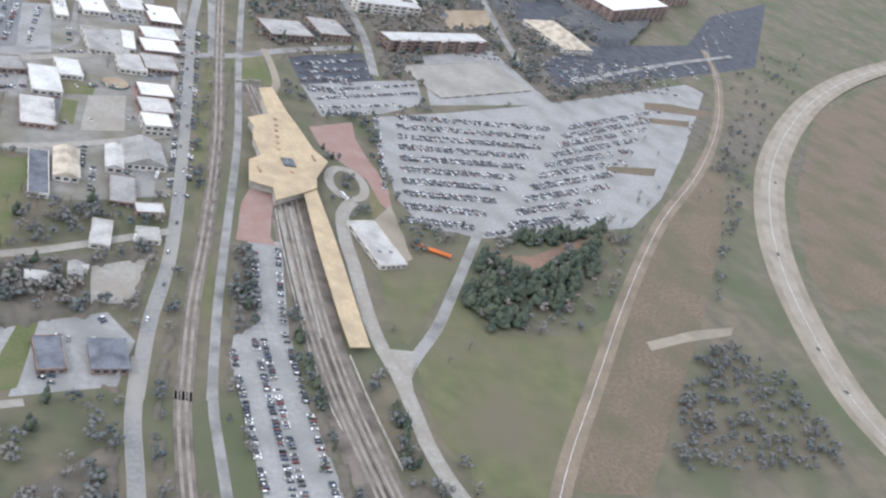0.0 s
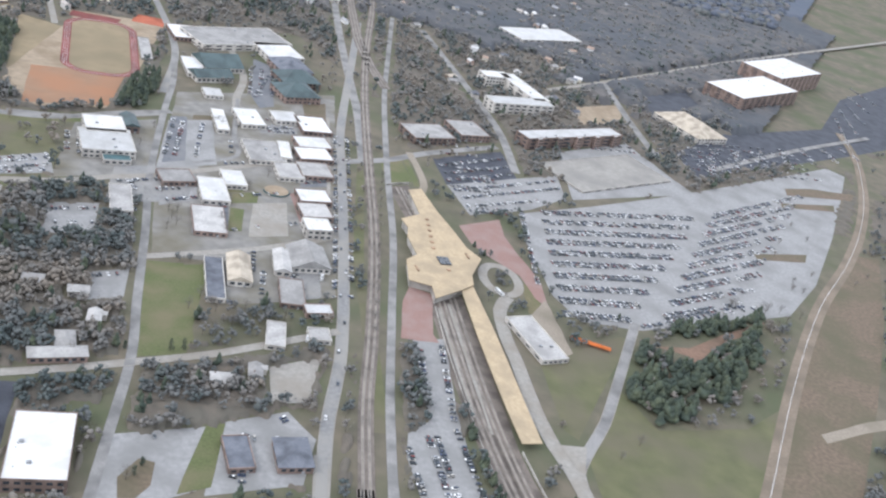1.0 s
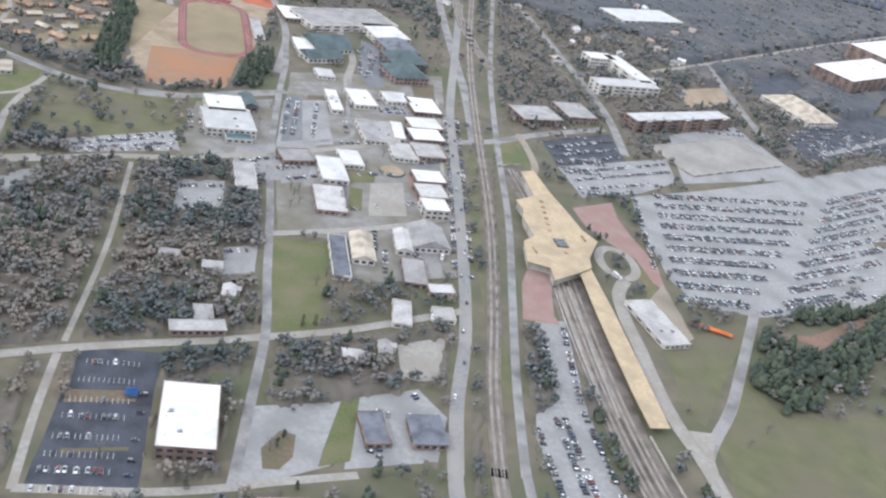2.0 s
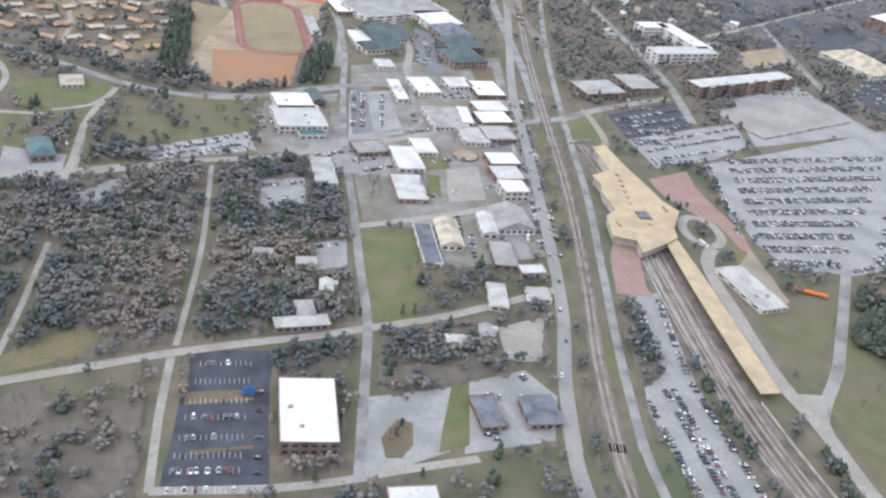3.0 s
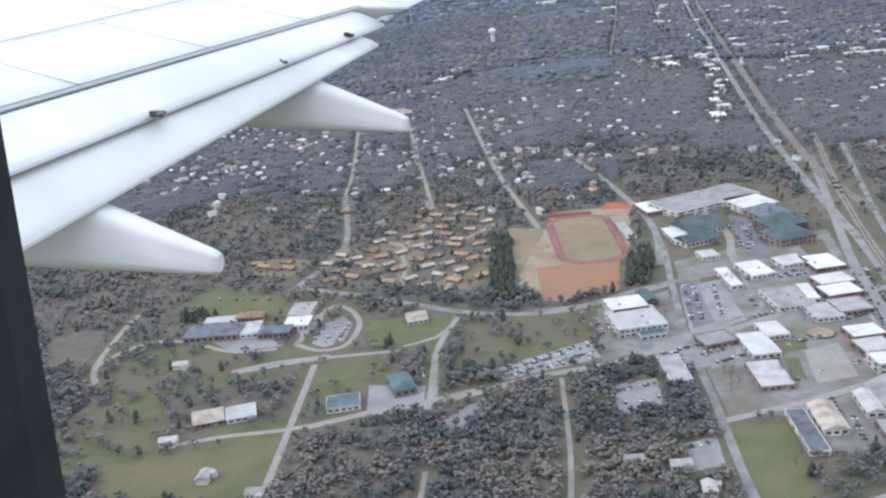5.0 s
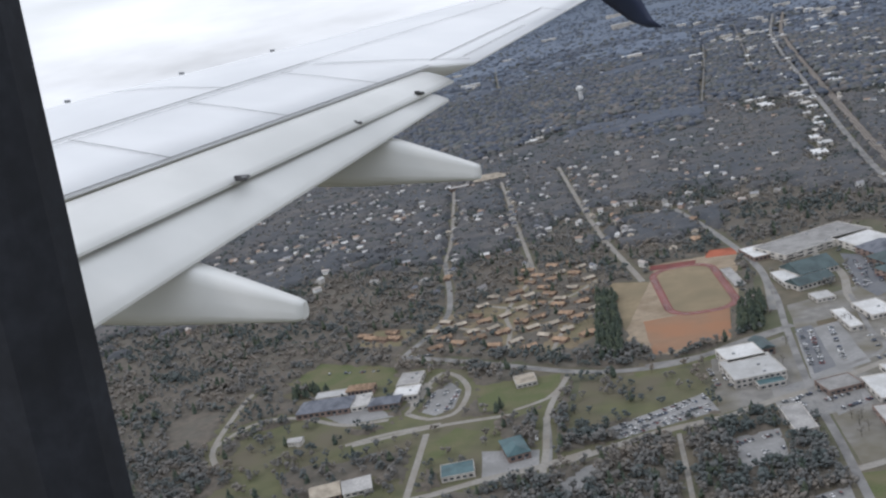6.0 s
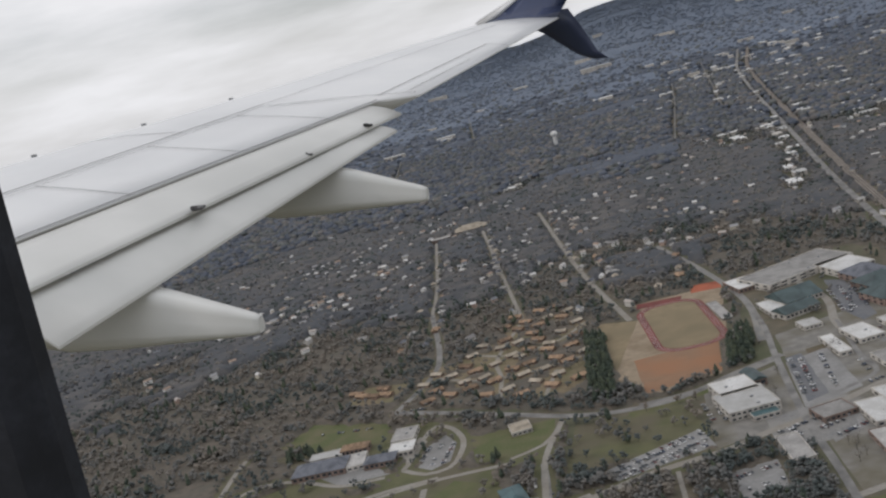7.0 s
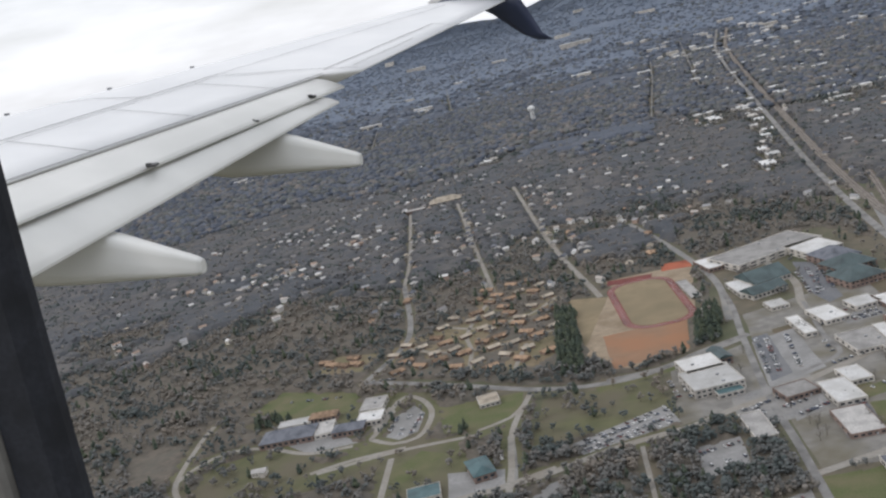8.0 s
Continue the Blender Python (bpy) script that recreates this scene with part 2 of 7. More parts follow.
M_FAR_ROOF = islands("house_roofs", [(0.5, 0.49, 0.48), (0.3, 0.3, 0.31), (0.22, 0.21, 0.21), (0.32, 0.24, 0.19), (0.42, 0.38, 0.35), (0.17, 0.18, 0.2), (0.6, 0.59, 0.58)], 0.8)
M_CAR = islands("car_paint", CAR_COLOURS, 0.3, own=True)
M_CARS = islands("car_paint_mixed", CAR_COLOURS, 0.3)
M_TYRE = surface("tyre_rubber", (0.02, 0.02, 0.02), (0.035, 0.035, 0.035), 4.0, 0.5, 0.9)
M_SIGNAL = surface("orange_canvas", (0.8, 0.25, 0.06), (0.9, 0.33, 0.1), 0.8, 0.1, 0.8)
M_RED = surface("red_canvas", (0.5, 0.05, 0.04), (0.6, 0.08, 0.06), 0.8, 0.1, 0.8)
M_BLUE = surface("blue_canvas", (0.05, 0.15, 0.4), (0.08, 0.2, 0.5), 0.8, 0.1, 0.8)
M_YBUS = surface("bus_yellow", (0.6, 0.33, 0.03), (0.7, 0.4, 0.05), 1.0, 0.2, 0.5)
M_HINGE = surface("hinge_metal", (0.06, 0.06, 0.062), (0.24, 0.24, 0.24), 28.0, 3.0, 0.5, 0.5)
M_WING = surface("wing_paint", (0.74, 0.75, 0.755), (0.80, 0.805, 0.805), 1.2, 0.5, 0.35, tint=0.08)
M_FLAP = surface("flap_paint", (0.69, 0.695, 0.67), (0.76, 0.76, 0.735), 1.4, 0.6, 0.4, tint=0.12)
M_SEAM = surface("dark_seam", (0.018, 0.018, 0.02), (0.035, 0.035, 0.038), 3.0, 0.6, 0.8)
M_WINGLET = surface("navy_paint", (0.06, 0.08, 0.16), (0.078, 0.102, 0.195), 0.8, 0.3, 0.3)
M_GASKET = surface("window_gasket", (0.012, 0.014, 0.02), (0.022, 0.025, 0.034), 60.0, 9.0, 0.85)
M_CABIN = surface("cabin_plastic", (0.16, 0.155, 0.145), (0.19, 0.185, 0.175), 40.0, 6.0, 0.7)

import itertools

# ---- shared builders ----
EYE_H = 360.0
NEAR, SPAN = 2200.0, 2480.0


def ridge(x, y, d):
    """Low wooded ridges on the horizon, higher to east and west, shaped to fit the camera's view."""
    a = math.atan2(x, y)
    far = min(1.0, max(0.0, (d - 5000) / 9000))
    west = min(1.0, max(0.0, (-0.06 - a) / 0.2)) * min(1.0, max(0.0, (a + 0.42) / 0.1))
    # lowered behind the wing, raised at its tip, to suit the camera's view
    dip = min(1.0, max(0.0, (-0.36 - a) / 0.1))
    wingtip_rise = 20 * math.exp(-((a + 0.125) / 0.05) ** 2)
    east = min(1.0, max(0.0, (a + 0.09) / 0.07))
    return far * (20 + 92 * east + 34 * west + wingtip_rise - 90 * dip + 9 * math.sin(a * 23) + 5 * math.sin(a * 57 + 1))


def land(x, y, z=0.0):
    """Flat near by, then drawn in and raised along the camera's sight lines up to the horizon's hills."""
    d = math.hypot(x, y)
    if d <= NEAR:
        return (x, y, z)
    s = (NEAR + SPAN * (1 - math.exp(-(d - NEAR) / SPAN))) / d
    return (x * s, y * s, EYE_H * (1 - s) + ridge(x, y, d) + z * s)


def part(name, bm, material, parent=None, label=""):
    me = bpy.data.meshes.new(name)
    bm.to_mesh(me)
    bm.free()
    me.materials.append(material)
    ob = new(name, me)
    ob.parent = parent
    return tagged(ob, label) if label else ob


def shared(name, me, m, parent):
    ob = new(name, me)
    ob.parent = parent
    ob.matrix_basis = m
    return ob


def rawmesh(name, verts, faces, material):
    me = bpy.data.meshes.new(name)
    me.from_pydata(verts, [], faces)
    me.materials.append(material)
    return me


def box(bm, cx, cy, cz, sx, sy, sz, rz=0.0, bevel=0.0):
    m = pose(cx, cy, cz, 0, 0, rz) @ Matrix.Diagonal((sx, sy, sz, 1))
    r = bmesh.ops.create_cube(bm, size=1.0, matrix=m)
    if bevel:
        es = list({e for v in r["verts"] for e in v.link_edges})
        bmesh.ops.bevel(bm, geom=es, offset=bevel, segments=2, affect="EDGES")
    return r["verts"]


def prism(bm, ring, z0, z1):
    """An upright block over a ring of corners."""
    lo = [bm.verts.new((x, y, z0)) for x, y in ring]
    hi = [bm.verts.new((x, y, z1)) for x, y in ring]
    n = len(ring)
    bm.faces.new(hi)
    bm.faces.new(lo[::-1])
    for i in range(n):
        bm.faces.new((lo[i], lo[(i + 1) % n], hi[(i + 1) % n], hi[i]))
    bmesh.ops.recalc_face_normals(bm, faces=bm.faces[:])


def empty(name, m, label, category, group="", kind=""):
    ob = new(name)
    ob.matrix_basis = m
    ob.empty_display_size = 0.5
    return tagged(ob, label, category, group, kind)


# where trees must not grow: a raster of the plan, 4 m a cell
CELL, GX0, GY0, GNX, GNY = 4.0, -1000.0, 260.0, 640, 1340
blocked = np.zeros((GNY, GNX), bool)
gxs = GX0 + CELL * (np.arange(GNX) + 0.5)
gys = GY0 + CELL * (np.arange(GNY) + 0.5)
GXX, GYY = np.meshgrid(gxs, gys)


def inside(ring, X, Y):
    c = np.zeros(X.shape, bool)
    n = len(ring)
    for i in range(n):
        (x1, y1), (x2, y2) = ring[i], ring[i - 1]
        if y1 != y2:
            c ^= ((y1 > Y) != (y2 > Y)) & (X < (x2 - x1) * (Y - y1) / (y2 - y1) + x1)
    return c


def window_of(pts, rim):
    """The slice of the raster round some points."""
    xs, ys = [p[0] for p in pts], [p[1] for p in pts]
    i0, i1 = int((min(xs) - rim - GX0) / CELL), int((max(xs) + rim - GX0) / CELL) + 2
    j0, j1 = int((min(ys) - rim - GY0) / CELL), int((max(ys) + rim - GY0) / CELL) + 2
    return (slice(max(j0, 0), max(j1, 0)), slice(max(i0, 0), max(i1, 0)))


def block_ring(ring):
    w = window_of(ring, 4)
    blocked[w] |= inside(ring, GXX[w], GYY[w])


def block_line(pts, half):
    for (x1, y1), (x2, y2) in zip(pts, pts[1:]):
        w = window_of(((x1, y1), (x2, y2)), half + 4)
        gx, gy = GXX[w], GYY[w]
        dx, dy = x2 - x1, y2 - y1
        s = np.clip(((gx - x1) * dx + (gy - y1) * dy) / max(dx * dx + dy * dy, 1e-6), 0, 1)
        blocked[w] |= np.hypot(gx - x1 - s * dx, gy - y1 - s * dy) < half


def clear_view(line):
    """Wider verges without trees along the far stretches of a road."""
    for a, b in zip(line, line[1:]):
        d = math.hypot(*a)
        if d > 1100:
            block_line((a, b), min(13, 5 + (d - 1100) * 0.005))


def smooth_line(pts, step=12.0):
    """Points along a Catmull-Rom line through pts."""
    p = [Vector(q) for q in pts]
    p = [p[0] * 2 - p[1], *p, p[-1] * 2 - p[-2]]
    out = []
    for i in range(1, len(p) - 2):
        n = max(2, int((p[i + 1] - p[i]).length / step))
        for k in range(n):
            t = k / n
            a, b, c, d = p[i - 1], p[i], p[i + 1], p[i + 2]
            out.append(0.5 * (2 * b + (c - a) * t + (2 * a - 5 * b + 4 * c - d) * t * t + (3 * b - a - 3 * c + d) * t ** 3))
    out.append(p[-2])
    return [(q.x, q.y) for q in out]


def strip(bm, line, off0, off1, z):
    rows = []
    for i, (x, y) in enumerate(line):
        a, b = line[max(i - 1, 0)], line[min(i + 1, len(line) - 1)]
        n = Vector((b[1] - a[1], a[0] - b[0])).normalized()
        lift = z + max(0.0, math.hypot(x, y) - 1500) * 0.004
        rows.append([bm.verts.new(land(x + n.x * o, y + n.y * o, lift)) for o in (off0, off1)])
    for r, s in zip(rows, rows[1:]):
        bm.faces.new((r[0], r[1], s[1], s[0]))
    bmesh.ops.recalc_face_normals(bm, faces=bm.faces[:])


def road(pts, width, material, z, name, label):
    line = smooth_line(pts)
    bm = bmesh.new()
    strip(bm, line, -width / 2, width / 2, z)
    for f in bm.faces:
        if f.normal.z < 0:
            f.normal_flip()
    ob = part(name, bm, material)
    block_line(line, width / 2 + 5)
    clear_view(line)
    tagged(ob, label, "road", kind="structure")
    if width >= 7 and name == "street":
        kerb = bmesh.new()
        for o in (-width / 2 - 0.3, width / 2 - 0.3):
            strip(kerb, line, o, o + 0.6, z + 0.14)
        for f in kerb.faces:
            if f.normal.z < 0:
                f.normal_flip()
        part("kerb", kerb, M_CONCRETE, ob)
    if width >= 12:
        paint = bmesh.new()
        strip(paint, line, -0.28, -0.12, z + 0.03)
        strip(paint, line, 0.12, 0.28, z + 0.03)
        for f in paint.faces:
            if f.normal.z < 0:
                f.normal_flip()
        part("lane_line", paint, M_PAINT_YELLOW if name == "street" else M_PAINT_WHITE, ob)
    return ob


laid = itertools.count()


def area(ring, material, z, name, label, clear=True):
    """A patch of open land or paving with a slightly uneven rim, each a hair above the one laid before."""
    z += 0.0004 * next(laid)
    pts = []
    for i, a in enumerate(ring):
        b = ring[(i + 1) % len(ring)]
        n = max(1, int(math.dist(a, b) / 14))
        for k in range(n):
            t = k / n
            w = 0.0 if k == 0 else (noise.noise(Vector((a[0] + b[0] * t, b[1] - a[1] * t, z * 9)) * 0.21)) * 1.2
            pts.append((a[0] + (b[0] - a[0]) * t + w, a[1] + (b[1] - a[1]) * t + w))
    bm = bmesh.new()
    f = bm.faces.new([bm.verts.new(land(x, y, z)) for x, y in pts])
    if f.normal.z < 0:
        f.normal_flip()
    bmesh.ops.triangulate(bm, faces=bm.faces[:])
    if clear:
        block_ring(ring)
    return tagged(part(name, bm, material), label, name.replace("_", " "), kind="structure")


def flat_up(bm):
    for f in bm.faces:
        if f.normal.z < 0:
            f.normal_flip()


def railway(pts, tracks, label):
    """Ballast bed with pairs of rails."""
    line = smooth_line(pts)
    width = tracks * 4.4 + 2
    bm = bmesh.new()
    strip(bm, line, -width / 2, width / 2, 0.3)
    flat_up(bm)
    bed = tagged(part("railway", bm, M_BALLAST), label, "railway", kind="structure")
    block_line(line, width / 2 + 4)
    clear_view(line)
    for k in range(tracks):
        c = (k - (tracks - 1) / 2) * 4.4
        bm = bmesh.new()
        strip(bm, line, c - 1.05, c + 1.05, 0.36)
        flat_up(bm)
        part("sleepers", bm, M_SLEEPER, bed)
        for s in (-0.75, 0.75):
            bm = bmesh.new()
            strip(bm, line, c + s - 0.1, c + s + 0.1, 0.52)
            flat_up(bm)
            part("rail", bm, M_RAIL, bed)


# ---- the land ----
def build_ground():
    bm = bmesh.new()
    radii = [1, 150, 350, 600, 1000, 1500, 2000]
    while radii[-1] < 30000:
        radii.append(radii[-1] * 1.035)
    rows = []
    seg = 720
    for r in radii:
        rows.append([bm.verts.new(land(r * math.sin(a), r * math.cos(a))) for a in (2 * math.pi * k / seg for k in range(seg))])
    bm.faces.new(rows[0])
    for a, b in zip(rows, rows[1:]):
        for k in range(seg):
            bm.faces.new((a[k], b[k], b[(k + 1) % seg], a[(k + 1) % seg]))
    for f in bm.faces:
        f.smooth = True
    bmesh.ops.recalc_face_normals(bm, faces=bm.faces[:])
    if bm.faces[:][5].normal.z < 0:
        bmesh.ops.reverse_faces(bm, faces=bm.faces[:])
    tagged(part("ground", bm, M_GROUND), "brown winter ground with leaf litter and thin grass", "ground", kind="structure")


build_ground()

# streets
road([(337, 1424.4), (302.3, 1179.4), (274, 980), (265.3, 854.8), (252.3, 678.5), (240.5, 557.2), (224.9, 474.2), (216.8, 407.8)], 9, M_ASPHALT, 0.18, "street", "grey asphalt main street beside the railway")
road([(219.2, 443.7), (215.4, 393.7), (216.8, 351.2), (219, 290)], 9, M_ASPHALT, 0.17, "street", "grey asphalt main street beside the railway")
road([(397.9, 1489.8), (362.5, 1264.7), (338.5, 1105.2), (316.8, 904.6), (302.5, 742.4), (284.6, 611.7), (269.5, 502.3), (259.9, 410.4)], 6.5, M_ASPHALT_PALE, 0.19, "street", "pale asphalt road between railway and station")
road([(267.8, 488.5), (260.8, 412.3), (263, 352.4), (266, 290)], 6.5, M_ASPHALT_PALE, 0.18, "street", "pale asphalt road between railway and station")
road([(255.8, 888.2), (316.7, 915.9), (369.6, 954.7), (462.3, 1008.8)], 10, M_ASPHALT_PALE, 0.2, "street", "pale asphalt level crossing street")
road([(441.2, 1454), (465.2, 1224.1), (477, 1064.4), (468.9, 939.5)], 10, M_ASPHALT_PALE, 0.16, "street", "pale asphalt street beside flat-roofed offices")
road([(81.8, 1207.2), (91.9, 1055.4), (89.2, 947.8), (88.1, 796.8), (92.9, 708.3), (95.1, 649.3), (97, 590.1), (99.8, 525.4), (95.3, 453.6), (90.2, 379.4)], 6.5, M_ASPHALT_PALE, 0.2, "street", "pale grey avenue through the small town")
road([(-47.8, 887.3), (12, 899.8), (84.6, 940.2)], 9, M_ASPHALT_PALE, 0.16, "street", "pale street below the sports ground")
road([(-223.1, 670.5), (-176.4, 690.6), (-137.8, 701.1), (-94.9, 715.6), (-53.2, 737.7), (-21.6, 749), (20, 760.9), (57.2, 781.5), (86.1, 793.6), (135.8, 824.1), (194.6, 861.2)], 8, M_CONCRETE, 0.17, "street", "sandy grey side street")
road([(-147.9, 427.6), (-118.5, 442.2), (-64.5, 463.2), (-23.5, 479.5), (23.6, 495), (66.9, 507.4), (96.3, 517.7), (148.5, 536.2), (192.9, 557.5), (240.9, 582)], 7, M_CONCRETE, 0.19, "street", "pale cracked side street")
road([(-22.5, 737.9), (-16.4, 607.9), (-19, 488.3)], 4, M_CONCRETE, 0.15, "street", "narrow pale lane between bare trees")
road([(-118.8, 597.8), (-116.8, 512), (-117.6, 445.1)], 4, M_CONCRETE, 0.15, "street", "narrow pale lane between bare trees")
road([(-20.3, 476.6), (-19.7, 424.5), (-16.5, 364.7)], 5, M_CONCRETE, 0.15, "street", "narrow pale lane beside the car park")
road([(-16.5, 365.7), (47.2, 371.1), (90.2, 380.4), (107.9, 386.2), (158.8, 399.3)], 6, M_CONCRETE, 0.16, "street", "narrow pale side street")
road([(96.9, 654.7), (133.1, 668.7), (185.1, 690.9), (251.2, 728.7)], 7, M_CONCRETE, 0.16, "street", "sandy side street")
road([(-136.4, 796.9), (-129.8, 745.7), (-126.4, 706.1)], 6, M_ASPHALT_PALE, 0.15, "street", "short pale link road")
road([(-319.1, 998), (-259.8, 970.5), (-191.4, 934.6), (-119.2, 896.3), (-63.4, 882.5), (-8.8, 889.1), (49.7, 925.9), (96.2, 950.5)], 9, M_ASPHALT_PALE, 0.17, "street", "pale curved street below the brick houses")
road([(-345.6, 1391.5), (-299.5, 1188.1), (-294.1, 1099), (-319.1, 998)], 7, M_ASPHALT_PALE, 0.16, "street", "pale residential street")
road([(-444.6, 761.1), (-468.2, 806.5), (-480.3, 899.1), (-480.6, 939.8)], 6, M_CONCRETE, 0.16, "street", "pale winding drive on grass")
road([(-468.2, 806.5), (-457.8, 836.8), (-434.3, 860.9), (-392.5, 856.3), (-336.9, 827), (-293.1, 828.9)], 6, M_CONCRETE, 0.17, "street", "pale winding drive on grass")
road([(-316, 779.2), (-243.3, 801.1), (-166.4, 810)], 6, M_CONCRETE, 0.16, "street", "pale side street")
road([(-123.9, 886.1), (-135.2, 808.9), (-130.5, 726.9), (-130, 691.6)], 6, M_CONCRETE, 0.16, "street", "pale link road")
road([(-168.2, 819.7), (-139.2, 837.7), (-125.9, 870.6)], 5, M_CONCRETE, 0.15, "street", "pale curved drive")
road([(-246.3, 787.9), (-237.8, 665.8), (-231, 559.4)], 6, M_CONCRETE, 0.16, "street", "pale narrow lane")
road([(-223, 2049), (-122.8, 1485), (-49.9, 1161)], 7, M_CONCRETE, 0.16, "street", "pale street running into the woods")
road([(-450, 2035), (-368.3, 1567.8), (-345.6, 1391.5)], 6, M_CONCRETE, 0.15, "street", "pale street in the woods")
road([(-339, 1987), (-252.1, 1551.4), (-195.4, 1270.9)], 6, M_CONCRETE, 0.15, "street", "pale street in the woods")
road([(1.3, 1516.2), (46.1, 1350.7), (86.8, 1149.7), (84, 1000.7)], 8, M_ASPHALT, 0.16, "street", "dark street beside the school")
road([(151.8, 1186.3), (168.1, 1093.7), (160.7, 1019.5), (162.9, 978)], 8, M_CONCRETE, 0.15, "street", "pale school drive")
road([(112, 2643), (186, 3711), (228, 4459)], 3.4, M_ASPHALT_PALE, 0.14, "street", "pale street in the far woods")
road([(294, 3136), (351, 3985), (429, 5219)], 3.4, M_ASPHALT_PALE, 0.14, "street", "pale street in the far town")
road([(-820, 3311), (-943, 3990)], 3.4, M_ASPHALT_PALE, 0.14, "street", "pale street in the far woods")
road([(-644, 4170), (-862, 5577)], 3.4, M_ASPHALT_PALE, 0.14, "street", "pale street in the far woods")
road([(1936, 1685), (1566, 1436), (1332, 1253), (1153.8, 1083), (1008.2, 915.4), (911.8, 770.5), (854, 652.8), (819, 544), (803.2, 459.6), (807.8, 403.9)], 22, M_RAMP, 0.2, "motorway", "pale concrete motorway ramp on bare soil")
road([(1135, 1335), (1092, 1215), (1010, 1065), (925, 940), (838, 832), (735, 718), (632, 583), (543, 455), (490, 378), (452, 315)], 14, M_TRAIL, 0.14, "dirt_road", "brown dirt access track on winter grass")
road([(1194, 1339), (975.6, 1202.2), (770.9, 1059)], 8, M_ASPHALT_PALE, 0.15, "street", "pale street above the big car park")
road([(347, 948), (351, 905), (351, 866), (341, 838)], 8, M_SHOULDER, 0.23, "path", "tan paved path to the station")
road([(393, 664), (380, 640), (376, 600), (377, 570), (376.5, 534), (377, 500), (380, 472), (386, 445), (389, 414), (391, 386), (398, 355), (412, 320)], 11, M_CONCRETE, 0.22, "street", "pale concrete bus lane along the platform roof")
road([(393 + 16 * math.sin(k * math.pi / 8), 692 - 25 * math.cos(k * math.pi / 8)) for k in range(17)], 8, M_CONCRETE, 0.24, "street", "pale concrete turning loop for buses")
road([(386, 436), (394, 453), (408, 474), (428, 502), (454, 549), (482, 601), (507, 648)], 8, M_ASPHALT_PALE, 0.17, "street", "grey exit road of the car park")
area([(381, 474), (405, 474), (395, 446), (391, 415), (383, 440)], M_CONCRETE, 0.2, "street", "pale concrete apron where bus lane and exit road meet")

# car parks, squares and open land
area([(445.6, 834.3), (540.2, 880.4), (646.6, 937.4), (753.1, 999.5), (938, 1112), (1000, 1150), (1018, 1128), (972, 1060), (860, 900), (763, 772), (690, 697.5), (509.1, 636.7), (452.7, 638.8), (437.8, 677), (437.6, 771.4)], M_LOT, 0.1, "car_park", "huge worn grey asphalt car park full of cars")
area([(372.8, 942.4), (464.5, 996.8), (466.4, 924.5), (377.1, 878.1)], M_ASPHALT_DARK, 0.11, "car_park", "freshly sealed black car park")
area([(377.1, 878.1), (466.4, 924.5), (521.8, 951.5), (514.3, 891.1), (461.5, 847.8), (389.6, 813.7)], M_LOT, 0.1, "car_park", "grey asphalt car park")
area([(297, 583.7), (322.5, 587.8), (316, 485.2), (316.3, 426.3), (328, 356.8), (334, 300), (287, 298), (282.4, 353.7), (273.4, 448.4), (277.8, 472.7), (294.3, 486.6)], M_LOT, 0.1, "car_park", "long grey commuter car park")
area([(306, 661), (324, 653), (315, 593), (318, 582), (288, 583), (297, 637)], M_PLAZA, 0.12, "plaza", "red brick forecourt of the station")
area([(373, 787), (420, 814), (417, 779), (432, 696), (428, 654), (419, 667), (414, 704), (391, 732), (379, 752)], M_PLAZA, 0.12, "plaza", "curved red brick walk of the station")
area([(408, 640), (428, 667), (430, 589), (414, 576)], M_SHOULDER, 0.13, "path", "tan paving beside the bus building")
area([(-7.8, 484.5), (39, 488.7), (39.2, 452.9), (43.2, 371.2), (-11.5, 368.7), (-10.1, 434.2)], M_ASPHALT_DARK, 0.11, "car_park", "new black car park with white bays")
area([(99.6, 640.3), (144.9, 655.6), (133.6, 533.2), (100.8, 525.4)], M_GRASS, 0.08, "lawn", "mown green field")
area([(97.6, 448.7), (151.6, 462.4), (146.6, 406.7), (107.9, 386.2), (90, 384.2)], M_LOT, 0.1, "car_park", "empty cracked grey car park")
area([(149.6, 462.6), (161.3, 466.6), (154.4, 410), (136, 402.7)], M_GRASS, 0.12, "lawn", "strip of green lawn")
area([(160.2, 467.6), (200, 483.3), (216.7, 458.2), (206.7, 416.9), (150.8, 402.7)], M_LOT, 0.11, "car_park", "small grey car park")
area([(94.9, 927.3), (137.5, 946.8), (145, 839.5), (92.1, 810.9)], M_LOT, 0.1, "car_park", "grey town car park with parked cars")
area([(136.4, 918.2), (269.1, 982.4), (260, 869), (152.2, 831.3)], M_TOWN, 0.09, "yard", "grey and brown yards between shops")
area([(12.8, 885.8), (84, 924.7), (88.1, 799), (10.2, 764.1)], M_TOWN, 0.1, "yard", "grey paved yard round the school")
area([(-80, 761.6), (1.7, 811.1), (12.1, 773), (-71.3, 737.9)], M_LOT, 0.11, "car_park", "narrow car park with a row of cars")
area([(153.4, 797.3), (222.8, 828.2), (248.8, 739.8), (163.8, 707.2)], M_TOWN, 0.09, "yard", "worn yards between shops")
area([(100.2, 793.9), (129.7, 807.1), (130.3, 761.6), (100, 741.5)], M_LOT, 0.09, "car_park", "grey car park beside shops")
area([(144.4, 670), (248.3, 716.9), (235.3, 646.9), (181.6, 611.6), (147.9, 609.8)], M_TOWN, 0.09, "yard", "worn yard beside workshops")
area([(189, 529.3), (225.6, 546.5), (213.4, 494.2), (189.8, 489.8)], M_CONCRETE, 0.1, "yard", "pale concrete slab of a cleared lot")
